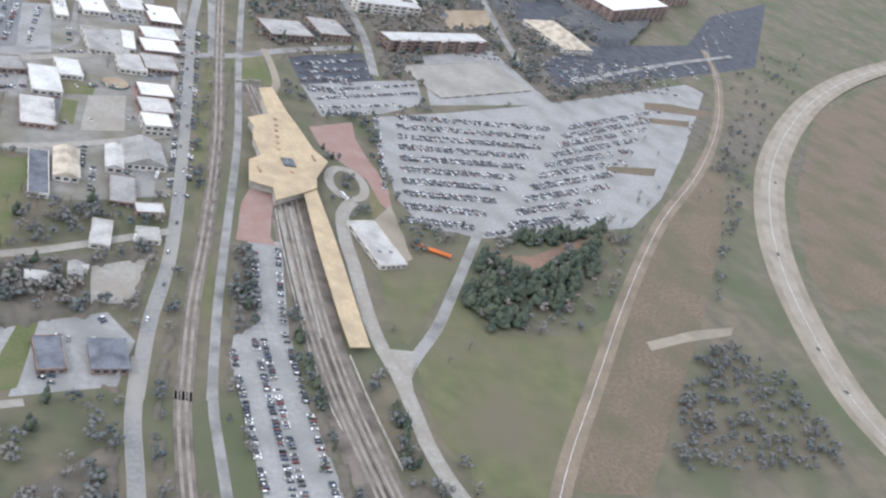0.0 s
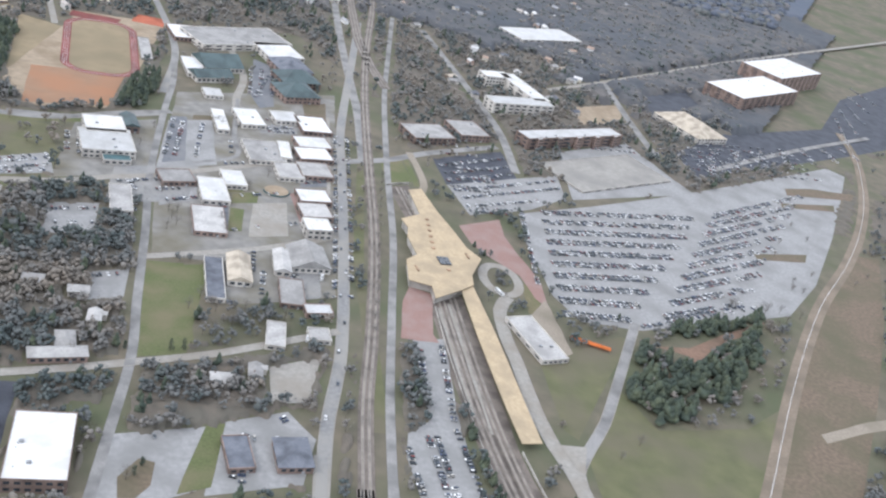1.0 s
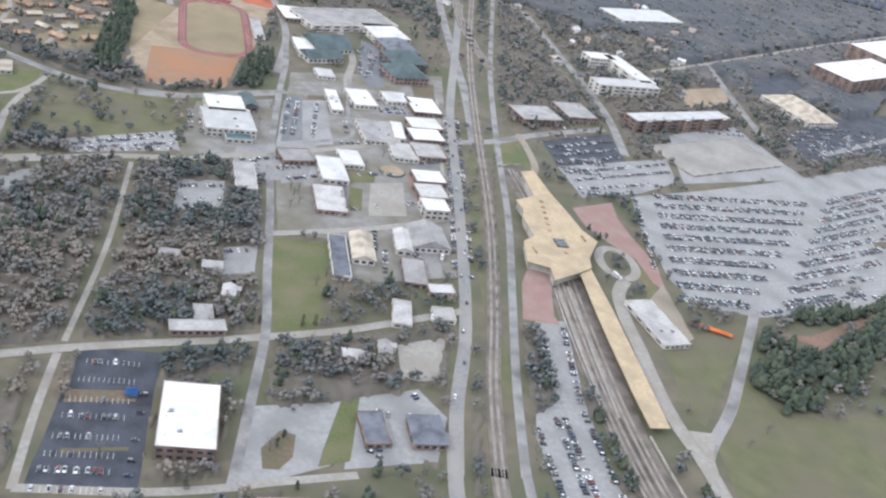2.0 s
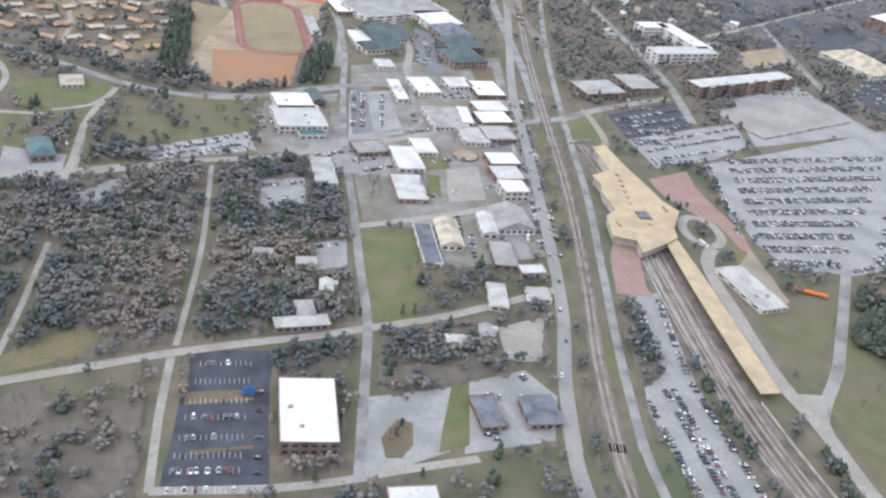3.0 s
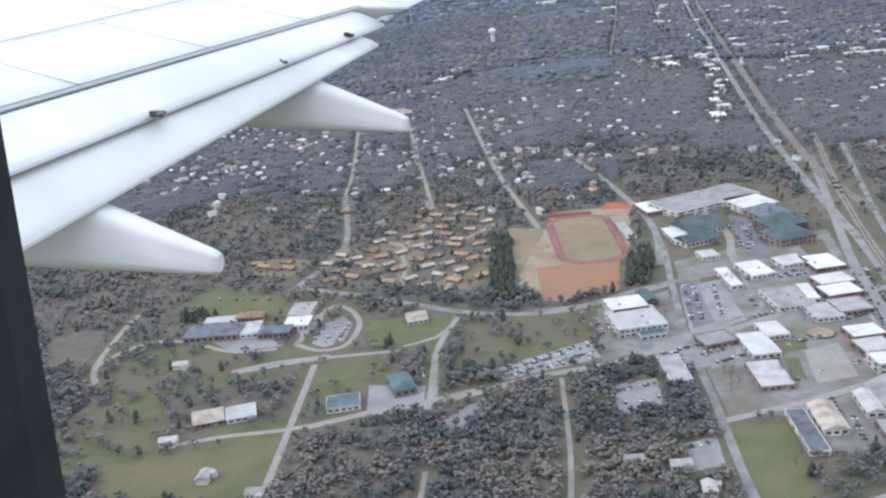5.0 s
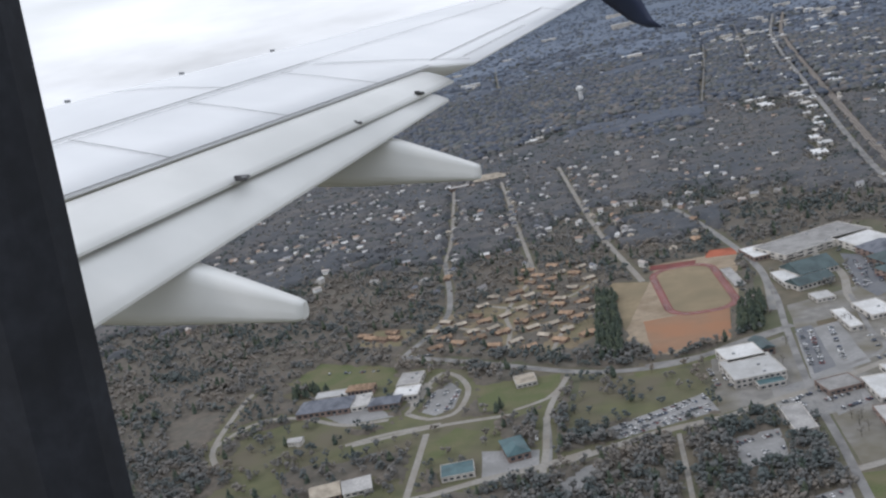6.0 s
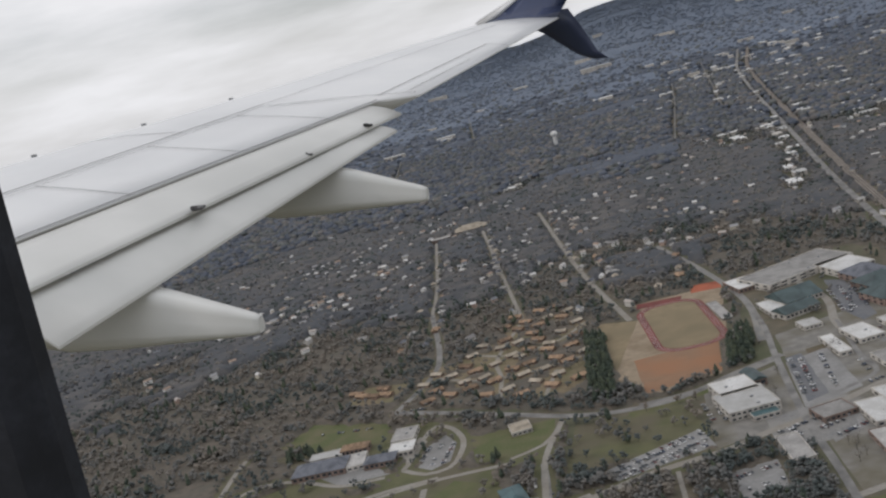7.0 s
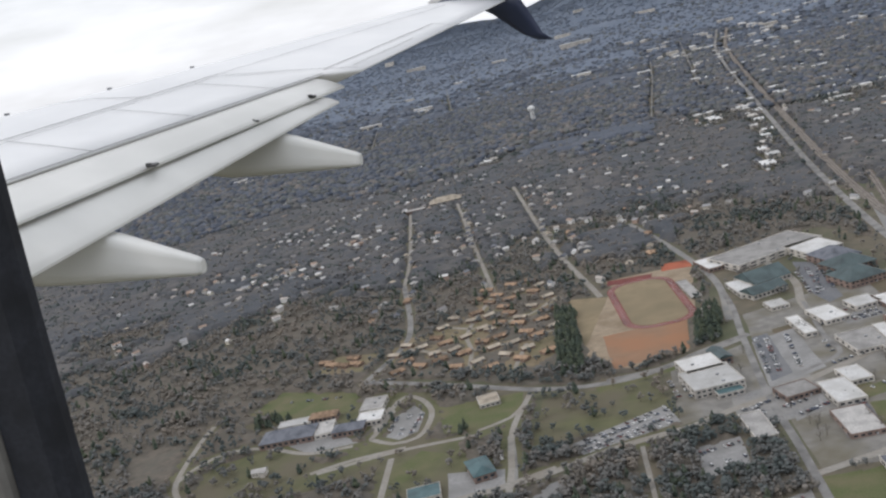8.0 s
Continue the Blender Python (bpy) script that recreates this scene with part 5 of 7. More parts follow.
for y in (960.6, 984.6, 868, 876, 892):
    car_row((380, y), (438, y + 10), 0.45, alone=False)
for y in (901.4, 926.7, 822, 830):
    car_row((388, y), (440, y + 8), 0.6, alone=False)
for k in range(7):
    car_row((690 + k * 3, 1040 + k * 15), (960, 1095 + k * 17), 0.4, alone=False)
    car_row((600 + k * 4, 1060 + k * 15), (665, 1072 + k * 15), 0.3, alone=False)

for k in range(7):
    car_row((800 + k * 48, 1128 + k * 22), (760 + k * 55, 1040 + k * 28), 0.5, alone=False)
    car_row((806 + k * 48, 1130 + k * 22), (766 + k * 55, 1042 + k * 28), 0.4, alone=False)
for k in range(5):
    car_row((1180 + k * 45, 1420 + k * 60), (1120 + k * 60, 1280 + k * 70), 0.45, alone=False)

# on the motorway ramp
for x, y, a in ((982.2, 868.7, 70), (870.6, 691.7, 80), (811.9, 532.1, 100), (802.3, 475.1, 110), (1285, 1205, 50)):
    car(x, y, a, 0.25, False)
# more rows in the town, at the schools and beside the side street
for p, q, s in (((62.2, 774.7), (95.2, 789.8), 0.6),
                ((94.4, 769.8), (120.7, 780.2), 0.6),
                ((176.6, 1122.2), (175.6, 1041.2), 0.6),
                ((189.5, 1135.3), (187.1, 1043.5), 0.6),
                ((202.4, 1149.5), (200.6, 1063.6), 0.5),
                ((-260.3, 849.3), (-257.3, 886.5), 0.6),
                ((-247.2, 836.2), (-245, 886.3), 0.5),
                ((-237.1, 834), (-231.8, 879.9), 0.6),
                ((22, 845.7), (26, 818), 0.7),
                ((9.3, 862.2), (15.4, 820), 0.6),
                ((192.7, 971), (214.4, 983.9), 0.5),
                ((178.7, 895.2), (179, 853.3), 0.5),
                ((59.3, 985.1), (65.1, 1100), 0.4),
                ((-176.3, 398), (-134.7, 416.7), 0.8),
                ((-174.1, 388.5), (-132.5, 406.2), 0.8),
                ((-170.9, 375.2), (-130.2, 392.9), 0.8),
                ((-168.8, 366.6), (-129, 382.4), 0.7),
                ((-166.7, 356.1), (-126.8, 371.9), 0.8)):
    car_row(p, q, s, alone=False)

# fuller car parks between the shops and beside the station
for p, q, s in (((-73.3, 752.1), (4.5, 801.4), 0.8),
                ((-70.4, 744.5), (8.2, 788.4), 0.75),
                ((-75.2, 759.7), (1.7, 806.8), 0.5),
                ((-69.4, 740.2), (10.1, 778.5), 0.5),
                ((384.7, 866.7), (516.4, 935.5), 0.7),
                ((386.3, 849.3), (516.2, 916.7), 0.7),
                ((390, 832), (476.7, 872.1), 0.7),
                ((378.1, 926), (461.9, 974.6), 0.6),
                ((377.5, 905.6), (462.4, 952.5), 0.6),
                ((379.9, 888.2), (463, 933.4), 0.6),
                ((19.9, 709.6), (53.3, 720.2), 0.6),
                ((22.6, 687.3), (54, 696.7), 0.6),
                ((62.4, 617.4), (86.1, 625.9), 0.5),
                ((145.8, 659.9), (145.5, 618.6), 0.5),
                ((186.3, 654.5), (184.5, 616.7), 0.5),
                ((101.9, 750.3), (130.2, 766.1), 0.6),
                ((167.1, 781.6), (209.6, 800.3), 0.3),
                ((170.6, 722.2), (229.6, 747.9), 0.3),
                ((99.9, 443.7), (124.5, 449.9), 0.15),
                ((173.6, 458), (165.8, 417.7), 0.4),
                ((195.3, 476.8), (209.9, 456.6), 0.3)):
    car_row(p, q, s, alone=False)


def crowd(name, k, side, half, material, inset, label):
    verts, faces = [], []
    n = len(side)
    for x, y, z, turn, kind in mixed:
        if kind != k:
            continue
        c, s, b = math.cos(math.radians(turn)), math.sin(math.radians(turn)), len(verts)
        for sg in (-1, 1):
            for px, pz in side:
                py = sg * (half - inset * max(0, pz - 0.75))
                verts.append((x + c * px - s * py, y + s * px + c * py, z + pz))
        faces.append([b + i for i in range(n)])
        faces.append([b + n + i for i in range(n)][::-1])
        for i in range(n):
            j = (i + 1) % n
            faces.append((b + i, b + n + i, b + n + j, b + j))
    ob = new(name, rawmesh(name, verts, faces, material))
    bm = bmesh.new()
    bm.from_mesh(ob.data)
    bmesh.ops.recalc_face_normals(bm, faces=bm.faces[:])
    bm.to_mesh(ob.data)
    bm.free()
    return ob


for k, (side, glass) in enumerate(((SEDAN, SEDAN_TOP), (SUV, SUV_TOP))):
    ob = tagged(crowd("parked_cars", k, side, 0.92, M_CARS, 0.1, ""), "dense rows of parked cars in many colours", "cars", kind="stuff")
    crowd("car_cabins", k, glass, 0.88, M_GLASS_DARK, 0.28, "").parent = ob
    top = [(glass[1][0], glass[1][1]), (glass[2][0], glass[2][1]), (glass[2][0], glass[2][1] + 0.06), (glass[1][0], glass[1][1] + 0.06)]
    crowd("car_roofs", k, top, 0.86, M_CARS, 0.28, "").parent = ob


def bus(x, y, turn, material, label, length=11.0):
    top = empty("bus", pose(x, y, 0.2, 0, 0, turn), label, "bus")
    bm = bmesh.new()
    box(bm, 0, 0, 1.75, length, 2.5, 2.6, 0, 0.25)
    part("body", bm, material, top)
    for s in (-1, 1):
        for k in range(6):
            bm = bmesh.new()
            box(bm, (k - 2.5) * length * 0.15, s * 1.26, 2.2, length * 0.13, 0.06, 0.8)
            part("window", bm, M_GLASS_DARK, top)
        for px in (-0.3, 0.32):
            shared("wheel", ME_WHEEL, pose(px * length, s * 1.15, 0.34) @ Matrix.Scale(1.4, 4), top)
    bm = bmesh.new()
    box(bm, -length * 0.25, 0, 3.15, 2.4, 1.5, 0.3, 0, 0.1)
    part("roof_unit", bm, M_METAL_GREY, top)


bus(386, 668, 112, M_PAINT_WHITE, "white city bus on the concrete turning loop")
bus(72.2, 404.9, 3, M_YBUS, "yellow school bus beside the white store", 9)
bus(-263.1, 1021.1, 60, M_PAINT_WHITE, "white school bus on the school drive", 10)
bus(-272.8, 1037.5, 95, M_PAINT_WHITE, "white school bus on the school drive", 10)
bus(232.4, 654.1, 82, M_PAINT_WHITE, "white lorry driving on the main street", 8)
bus(216.6, 566, 82, M_PAINT_WHITE, "white lorry driving on the main street", 7)
bus(-140.4, 753.2, 95, M_PAINT_WHITE, "white delivery van at the street corner", 6)


# ---- houses ----
def house_master(w, d, h, wall, roof, label, ell):
    """A ranch house with a cross wing, chimney, door and windows."""
    top = empty("house", pose(0, 0, 0), label, "house", group="houses of the neighbourhood")
    bm = bmesh.new()
    box(bm, 0, 0, h / 2 - 0.3, w, d, h + 0.6)
    if ell:
        box(bm, w * 0.28, -d * 0.5, h / 2 - 0.3, w * 0.32, d * 0.7, h + 0.596)
    part("wall", bm, wall, top)

    def gable(cx, cy, a, b, along):
        bm = bmesh.new()
        rise = min(a, b) * 0.42
        q = [bm.verts.new((cx + sx * a, cy + sy * b, h)) for sx, sy in ((-1, -1), (1, -1), (1, 1), (-1, 1))]
        u = [bm.verts.new((cx + sx * a, cy + sy * b, h + 0.22)) for sx, sy in ((-1, -1), (1, -1), (1, 1), (-1, 1))]
        if along:
            r = [bm.verts.new((cx - a, cy, h + 0.22 + rise)), bm.verts.new((cx + a, cy, h + 0.22 + rise))]
            fs = ((u[0], u[1], r[1], r[0]), (u[2], u[3], r[0], r[1]), (u[1], u[2], r[1]), (u[3], u[0], r[0]))
        else:
            r = [bm.verts.new((cx, cy - b, h + 0.22 + rise)), bm.verts.new((cx, cy + b, h + 0.22 + rise))]
            fs = ((u[1], u[2], r[1], r[0]), (u[3], u[0], r[0], r[1]), (u[0], u[1], r[0]), (u[2], u[3], r[1]))
        bm.faces.new(q[::-1])
        for i in range(4):
            bm.faces.new((q[i], q[(i + 1) % 4], u[(i + 1) % 4], u[i]))
        for f in fs:
            bm.faces.new(f)
        bmesh.ops.recalc_face_normals(bm, faces=bm.faces[:])
        return part("roof", bm, roof, top)

    main_roof = gable(0, 0, w / 2 + 0.5, d / 2 + 0.5, True)
    if ell:
        gable(w * 0.28, -d * 0.5, w * 0.16 + 0.4, d * 0.35 + 0.5, False)
    bm = bmesh.new()
    box(bm, -w * 0.3, d * 0.12, h + 1.6, 0.8, 0.8, 2.6)
    part("chimney", bm, M_BRICK, main_roof)
    for k in range(3):
        shared("window", ME_PANE, pose((k - 1.6) * w * 0.22, -d / 2 - 0.02, h * 0.55) @ Matrix.Diagonal((1.5, 0.14, 1.1, 1)), top)
    shared("door", ME_DOOR, pose(w * 0.02, -d / 2 - 0.04, 1.05) @ Matrix.Diagonal((1.0, 0.16, 2.1, 1)), top)
    return top


HOUSES = [house_master(17, 9, 3.0, M_BRICK, M_ROOF_BROWN, "low brick house with a brown shingle roof", True),
          house_master(15, 8.5, 3.0, M_BRICK, M_ROOF_TAN, "low brick house with a tan roof", False),
          house_master(14, 9, 4.6, M_WALL_PALE, M_ROOF_GREY, "pale wooden house with a grey roof in woods", True),
          house_master(12, 9, 5.2, M_WALL_PALE, M_ROOF_SLATE, "pale wooden house with a dark roof in woods", False),
          house_master(13, 9, 4.4, M_WALL_PALE, M_ROOF_TAN, "pale house with a tan roof among bare trees", False)]
used_house = [False] * len(HOUSES)
house_rnd = random.Random(23)


def house(k, x, y, turn):
    m = pose(*land(x, y), 0, 0, turn)
    if used_house[k]:
        copy_thing(HOUSES[k], m)
    else:
        used_house[k] = True
        HOUSES[k].matrix_basis = m
    block_ring([(x - 9, y - 9), (x + 9, y - 9), (x + 9, y + 7), (x - 9, y + 7)])


# the brick neighbourhood: rows of houses along short streets
area([(-288.8, 1000), (-125.3, 956.9), (-92.4, 990.9), (-81.4, 1133), (-133.7, 1295), (-214.3, 1298.9), (-256.1, 1144.5), (-326.2, 1117.1)], M_YARD, 0.06, "yards", "dry tan front yards between brick houses", False)
area([(-398.1, 1053.1), (-334.8, 1033.3), (-322.4, 1091.7), (-378, 1108.6)], M_YARD, 0.06, "yards", "dry tan front yards between brick houses")
for pts in ([(-283.6, 1088.4), (-235.6, 1055.3), (-175.6, 1045), (-102.6, 1067.9)], [(-242.9, 1146.4), (-195.6, 1121.6), (-138.1, 1142.6), (-107.2, 1193.4)], [(-196.3, 984.8), (-200.9, 1046.3), (-213.4, 1114.9), (-196.1, 1244.9)], [(-143.9, 964.9), (-136, 1037)]):
    road(pts, 5, M_CONCRETE, 0.13, "lane", "narrow pale residential lane between brick houses")
NEIGH = [(-288.6, 1004.5), (-125, 960.6), (-96.3, 990.3), (-85.4, 1132.3), (-138.3, 1289.2), (-208.7, 1290.4), (-251.1, 1145.3), (-316.6, 1114.2)]
for j in range(13):
    for i in range(9):
        x, y = -338 + i * 28 + (j % 2) * 13 - j * 3 + house_rnd.uniform(-5, 5), 940 + j * 29 + i * 7 + house_rnd.uniform(-6, 6)
        if house_rnd.random() < 0.9 and inside(NEIGH, np.array([x]), np.array([y]))[0]:
            house(0 if house_rnd.random() < 0.6 else 1, x, y, house_rnd.choice((32, 32, -18, 38, -24)) + house_rnd.uniform(-8, 8))
for x, y in ((-377.5, 1074.2), (-361.3, 1066.6), (-344.6, 1064.1), (-387.9, 1085.2), (-353, 1087)):
    house(0, x, y, -20)
# along the far streets and in the woods
for pts, side in (([(-344.5, 1219.5), (-345.2, 1382.9), (-400.9, 1664.6), (-424.8, 1845.1)], 18), ([(-69.6, 1308), (-130.8, 1653.7), (-207.3, 2205)], 18), ([(-225.8, 1452.1), (-279, 1815.7), (-344.2, 2245.5)], 18), ([(7.6, 1283.7), (7.6, 1659.1), (40, 1996.9)], 17)):
    line = smooth_line(pts, 34)
    for i, (x, y) in enumerate(line):
        for s in (-1, 1):
            if house_rnd.random() < 0.62:
                house(house_rnd.choice((2, 3, 4, 2, 3, 0)), x + s * side + house_rnd.uniform(-4, 4), y + house_rnd.uniform(-8, 8), 90 + house_rnd.uniform(-20, 20))
for i in range(60):
    a, r = radians(house_rnd.uniform(-32, 24)), 1350 * math.exp(house_rnd.random() * 1.25)
    house(house_rnd.choice((2, 2, 3, 3, 4, 1)), r * math.sin(a), r * math.cos(a), house_rnd.uniform(0, 180))
for i in range(26):
    a, r = house_rnd.uniform(-0.38, -0.27), house_rnd.uniform(1650, 2150)
    house(house_rnd.choice((2, 3, 4)), r * math.sin(a), r * math.cos(a), house_rnd.uniform(0, 180))
for i in range(14):
    x, y = house_rnd.uniform(428.5, 683.6), house_rnd.uniform(1150, 1500)
    house(house_rnd.choice((1, 2, 3)), x, y, house_rnd.uniform(0, 90))
for x, y, t in ((-331.6, 651.5, 10), (-376.8, 796.4, 5), (-235.6, 572.4, 0), (-282.2, 596.4, 90), (57.8, 591.7, 5), (72.3, 560.9, 90), (156.9, 507.3, 3), (179.1, 517.9, 90), (27, 599.9, 0)):
    house(2, x, y, t)


# far commercial blocks on the horizon
CLEARINGS = []
FAR_BLOCK = [M_PAINT_WHITE, M_ROOF_WHITE, M_PAINT_WHITE, M_WALL_PALE, M_PAINT_WHITE]


def far_block(x, y, w, d, h, turn, roof, label="distant pale commercial block among woods"):
    top = empty("far_building", pose(*land(x, y), 0, 0, turn), label, "building", group="far buildings")
    bm = bmesh.new()
    box(bm, 0, 0, h / 2 - 2, w, d, h + 4)
    part("wall", bm, M_WALL_PALE, top)
    bm = bmesh.new()
    box(bm, 0, 0, h + 0.35, w + 0.6, d + 0.6, 0.7)
    part("roof", bm, roof, top)
    CLEARINGS.append((x, y - 18, w * 0.6 + 10))


far_block(-120, 6900, 130, 60, 16, 8, M_ROOF_WHITE, "huge white distribution hall on the horizon")
for cx, cy, sx, sy, n in ((330, 4050, 130, 420, 44), (640, 3100, 120, 330, 26), (700, 2450, 110, 240, 16), (700, 4700, 300, 600, 22), (-420, 2560, 110, 60, 6), (-1250, 3250, 130, 70, 9)):
    for i in range(n):
        far_block(cx + house_rnd.gauss(0, sx), cy + house_rnd.gauss(0, sy), house_rnd.uniform(18, 52), house_rnd.uniform(14, 30), house_rnd.uniform(7, 13), house_rnd.choice((8, 98)) + house_rnd.uniform(-8, 8), FAR_BLOCK[i % 5])
for i in range(26):
    y = 1750 + i * 72
    far_block(float(np.interp(y, (1700, 2050, 2500, 3400, 4400), (312, 345, 390, 432, 505))) - house_rnd.uniform(28, 62), y, house_rnd.uniform(14, 26), house_rnd.uniform(18, 46), house_rnd.uniform(5, 8), house_rnd.uniform(-6, 6), FAR_BLOCK[i % 5], "pale roadside shed along the railway")
for i in range(26):
    a, r = radians(house_rnd.uniform(-14, 32)), 4200 * math.exp(house_rnd.random() * 1.0)
    far_block(r * math.sin(a), r * math.cos(a), house_rnd.uniform(30, 90), house_rnd.uniform(16, 40), house_rnd.uniform(8, 14), house_rnd.uniform(-20, 20), FAR_BLOCK[i % 5])


for i in range(70):
    y = 2300 * math.exp(house_rnd.random() * 0.95)
    far_block(float(np.interp(y, (2250, 3500, 5400), (350, 430, 640))) + house_rnd.choice((house_rnd.uniform(-260, -45), house_rnd.uniform(75, 560), house_rnd.uniform(75, 300))) * y / 3500, y, house_rnd.uniform(22, 64), house_rnd.uniform(14, 30), house_rnd.uniform(7, 12), house_rnd.choice((8, 98)) + house_rnd.uniform(-9, 9), FAR_BLOCK[i % 5], "pale commercial block beside the far highway")


# countless small houses under the far trees
def far_houses():
    spots = []
    for cx, cy, sx, sy, n in ((-605, 1610, 55, 45, 34), (-507, 1780, 50, 60, 26), (-740, 1620, 60, 40, 18), (-950, 2480, 90, 60, 26), (-1250, 3200, 130, 80, 26), (-470, 2180, 90, 120, 34), (-650, 1950, 90, 90, 24), (520, 2050, 120, 260, 40), (60, 2600, 120, 300, 50), (-150, 1700, 110, 220, 60)):
        spots += [(house_rnd.gauss(cx, sx), house_rnd.gauss(cy, sy)) for _ in range(n)]
    for _ in range(400):
        a, r = radians(house_rnd.uniform(-33, 27)), 1380 * math.exp(house_rnd.random() * 1.35)
        spots.append((r * math.sin(a), r * math.cos(a)))
    walls, wall_faces, roofs, roof_faces = [], [], [], []
    for x, y in spots:
        if GX0 < x < GX0 + GNX * CELL - 9 and GY0 < y < GY0 + GNY * CELL - 9 and blocked[int((y - GY0) / CELL), int((x - GX0) / CELL)]:
            continue
        X, Y, Z = land(x, y)
        turn, a, b, h = house_rnd.uniform(0, 3.14), house_rnd.uniform(3.8, 6.8), house_rnd.uniform(3.0, 4.4), house_rnd.uniform(4.5, 7.5)
        c, s = math.cos(turn), math.sin(turn)
        at = lambda u, v, z: (X + c * u - s * v, Y + s * u + c * v, Z + z)
        k = len(walls)
        for z in (-1, h):
            walls += [at(-a, -b, z), at(a, -b, z), at(a, b, z), at(-a, b, z)]
        walls += [at(-a, 0, h + b * 0.55), at(a, 0, h + b * 0.55)]
        wall_faces += [(k, k + 1, k + 5, k + 4), (k + 1, k + 2, k + 6, k + 9, k + 5), (k + 2, k + 3, k + 7, k + 6), (k + 3, k, k + 4, k + 8, k + 7)]
        k = len(roofs)
        for z in (0.0, 0.3):
            roofs += [at(-a - 0.5, -b - 0.6, h - 0.3 + z), at(a + 0.5, -b - 0.6, h - 0.3 + z), at(a + 0.5, b + 0.6, h - 0.3 + z), at(-a - 0.5, b + 0.6, h - 0.3 + z), at(-a - 0.5, 0, h + b * 0.58 + z), at(a + 0.5, 0, h + b * 0.58 + z)]
        roof_faces += [(k + 6, k + 7, k + 11, k + 10), (k + 8, k + 9, k + 10, k + 11), (k, k + 4, k + 5, k + 1), (k + 2, k + 5, k + 4, k + 3), (k, k + 1, k + 7, k + 6), (k + 2, k + 3, k + 9, k + 8), (k, k + 6, k + 10, k + 4), (k + 4, k + 10, k + 9, k + 3), (k + 1, k + 5, k + 11, k + 7), (k + 5, k + 2, k + 8, k + 11)]
        block_ring([(x - 9, y - 15), (x + 9, y - 15), (x + 9, y + 6), (x - 9, y + 6)])
    ob = new("far_houses", rawmesh("far_houses", walls, wall_faces, M_FAR_WALL))
    tagged(ob, "scattered pale wooden houses among far winter woods", "houses", kind="stuff")
    new("roofs", rawmesh("roofs", roofs, roof_faces, M_FAR_ROOF)).parent = ob


far_houses()


# ---- woods ----
tree_rng = np.random.default_rng(5)


def clumps(centres, sizes):
    """Loose random triangles round the given centres."""
    n = len(centres)
    a = tree_rng.normal(size=(n, 3, 3))
    a /= np.linalg.norm(a, axis=2, keepdims=True)
    a *= sizes[:, None, None] * tree_rng.uniform(0.6, 1.3, (n, 3, 1))
    return (centres[:, None, :] + a).reshape(-1, 3)


def to_mesh(name, verts, material, heart=None):
    """Loose triangles as one mesh; heart: the middle of the crown that each triangle belongs to, which rounds its shading."""
    me = bpy.data.meshes.new(name)
    n = len(verts) // 3
    if heart is not None:
        tri = verts.reshape(n, 3, 3)
        out = tri - heart[:, None, :]
        out /= np.linalg.norm(out, axis=2, keepdims=True) + 1e-6
        out[..., 2] += 0.45
        face = np.cross(tri[:, 1] - tri[:, 0], tri[:, 2] - tri[:, 0])
        turn = (face * out.mean(axis=1)).sum(axis=1) < 0
        tri[turn] = tri[turn][:, ::-1]
        out[turn] = out[turn][:, ::-1]
        out /= np.linalg.norm(out, axis=2, keepdims=True) + 1e-6
        verts = tri.reshape(-1, 3)
    me.vertices.add(3 * n)
    me.vertices.foreach_set("co", verts.astype(np.float32).ravel())
    me.loops.add(3 * n)
    me.loops.foreach_set("vertex_index", np.arange(3 * n, dtype=np.int32))
    me.polygons.add(n)
    me.polygons.foreach_set("loop_start", np.arange(0, 3 * n, 3, dtype=np.int32))
    me.materials.append(material)
    me.update()
    me.validate()
    if heart is not None:
        me.normals_split_custom_set_from_vertices(out.reshape(-1, 3).astype(np.float32))
    return me


def crowns(px, py, pz, height, radius, per, size, lean=0.62, cone=False):
    """Crown clumps of many trees at once."""
    n = len(px)
    d = tree_rng.normal(size=(n, per, 3))
    d /= np.linalg.norm(d, axis=2, keepdims=True)
    d *= tree_rng.uniform(0.35, 1.0, (n, per, 1)) ** 0.6
    wob = 1 + 0.35 * np.sin(3 * np.arctan2(d[..., 1], d[..., 0]) + tree_rng.uniform(0, 6.3, (n, 1)))
    if cone:
        h = tree_rng.uniform(0.15, 1.0, (n, per))
        w = np.sqrt(np.clip(1.05 - h ** 2.2, 0, 1)) * wob
        c = np.stack([px[:, None] + d[..., 0] * radius[:, None] * w, py[:, None] + d[..., 1] * radius[:, None] * w, pz[:, None] + h * height[:, None]], -1)
    else:
        c = np.stack([px[:, None] + d[..., 0] * radius[:, None] * wob, py[:, None] + d[..., 1] * radius[:, None] * wob,
                      pz[:, None] + height[:, None] * (lean + 0.38 * d[..., 2])], -1)
    return clumps(c.reshape(-1, 3), np.repeat(size, per))


def trunks(px, py, pz, height, thick):
    """Slim three-sided trunks and two limbs for many trees."""
    out = []
    n = len(px)
    base = np.stack([px, py, pz - 0.3], -1)
    for k in range(3):
        lean = tree_rng.normal(size=(n, 2)) * (0.05 if k == 0 else 0.22)
        start = base if k == 0 else base + np.stack([0 * px, 0 * py, height * 0.35], -1)
        tip = np.stack([px + lean[:, 0] * height, py + lean[:, 1] * height, pz + height * (0.9 if k == 0 else 0.8)], -1)
        w = thick * (1 if k == 0 else 0.6)
        for q in range(2):
            a = tree_rng.uniform(0, 3.14, n) + q * 1.6
            off = np.stack([np.cos(a) * w, np.sin(a) * w, 0 * a], -1)
            out.append(np.stack([start - off, start + off, tip], 1).reshape(-1, 3))
    return np.concatenate(out)


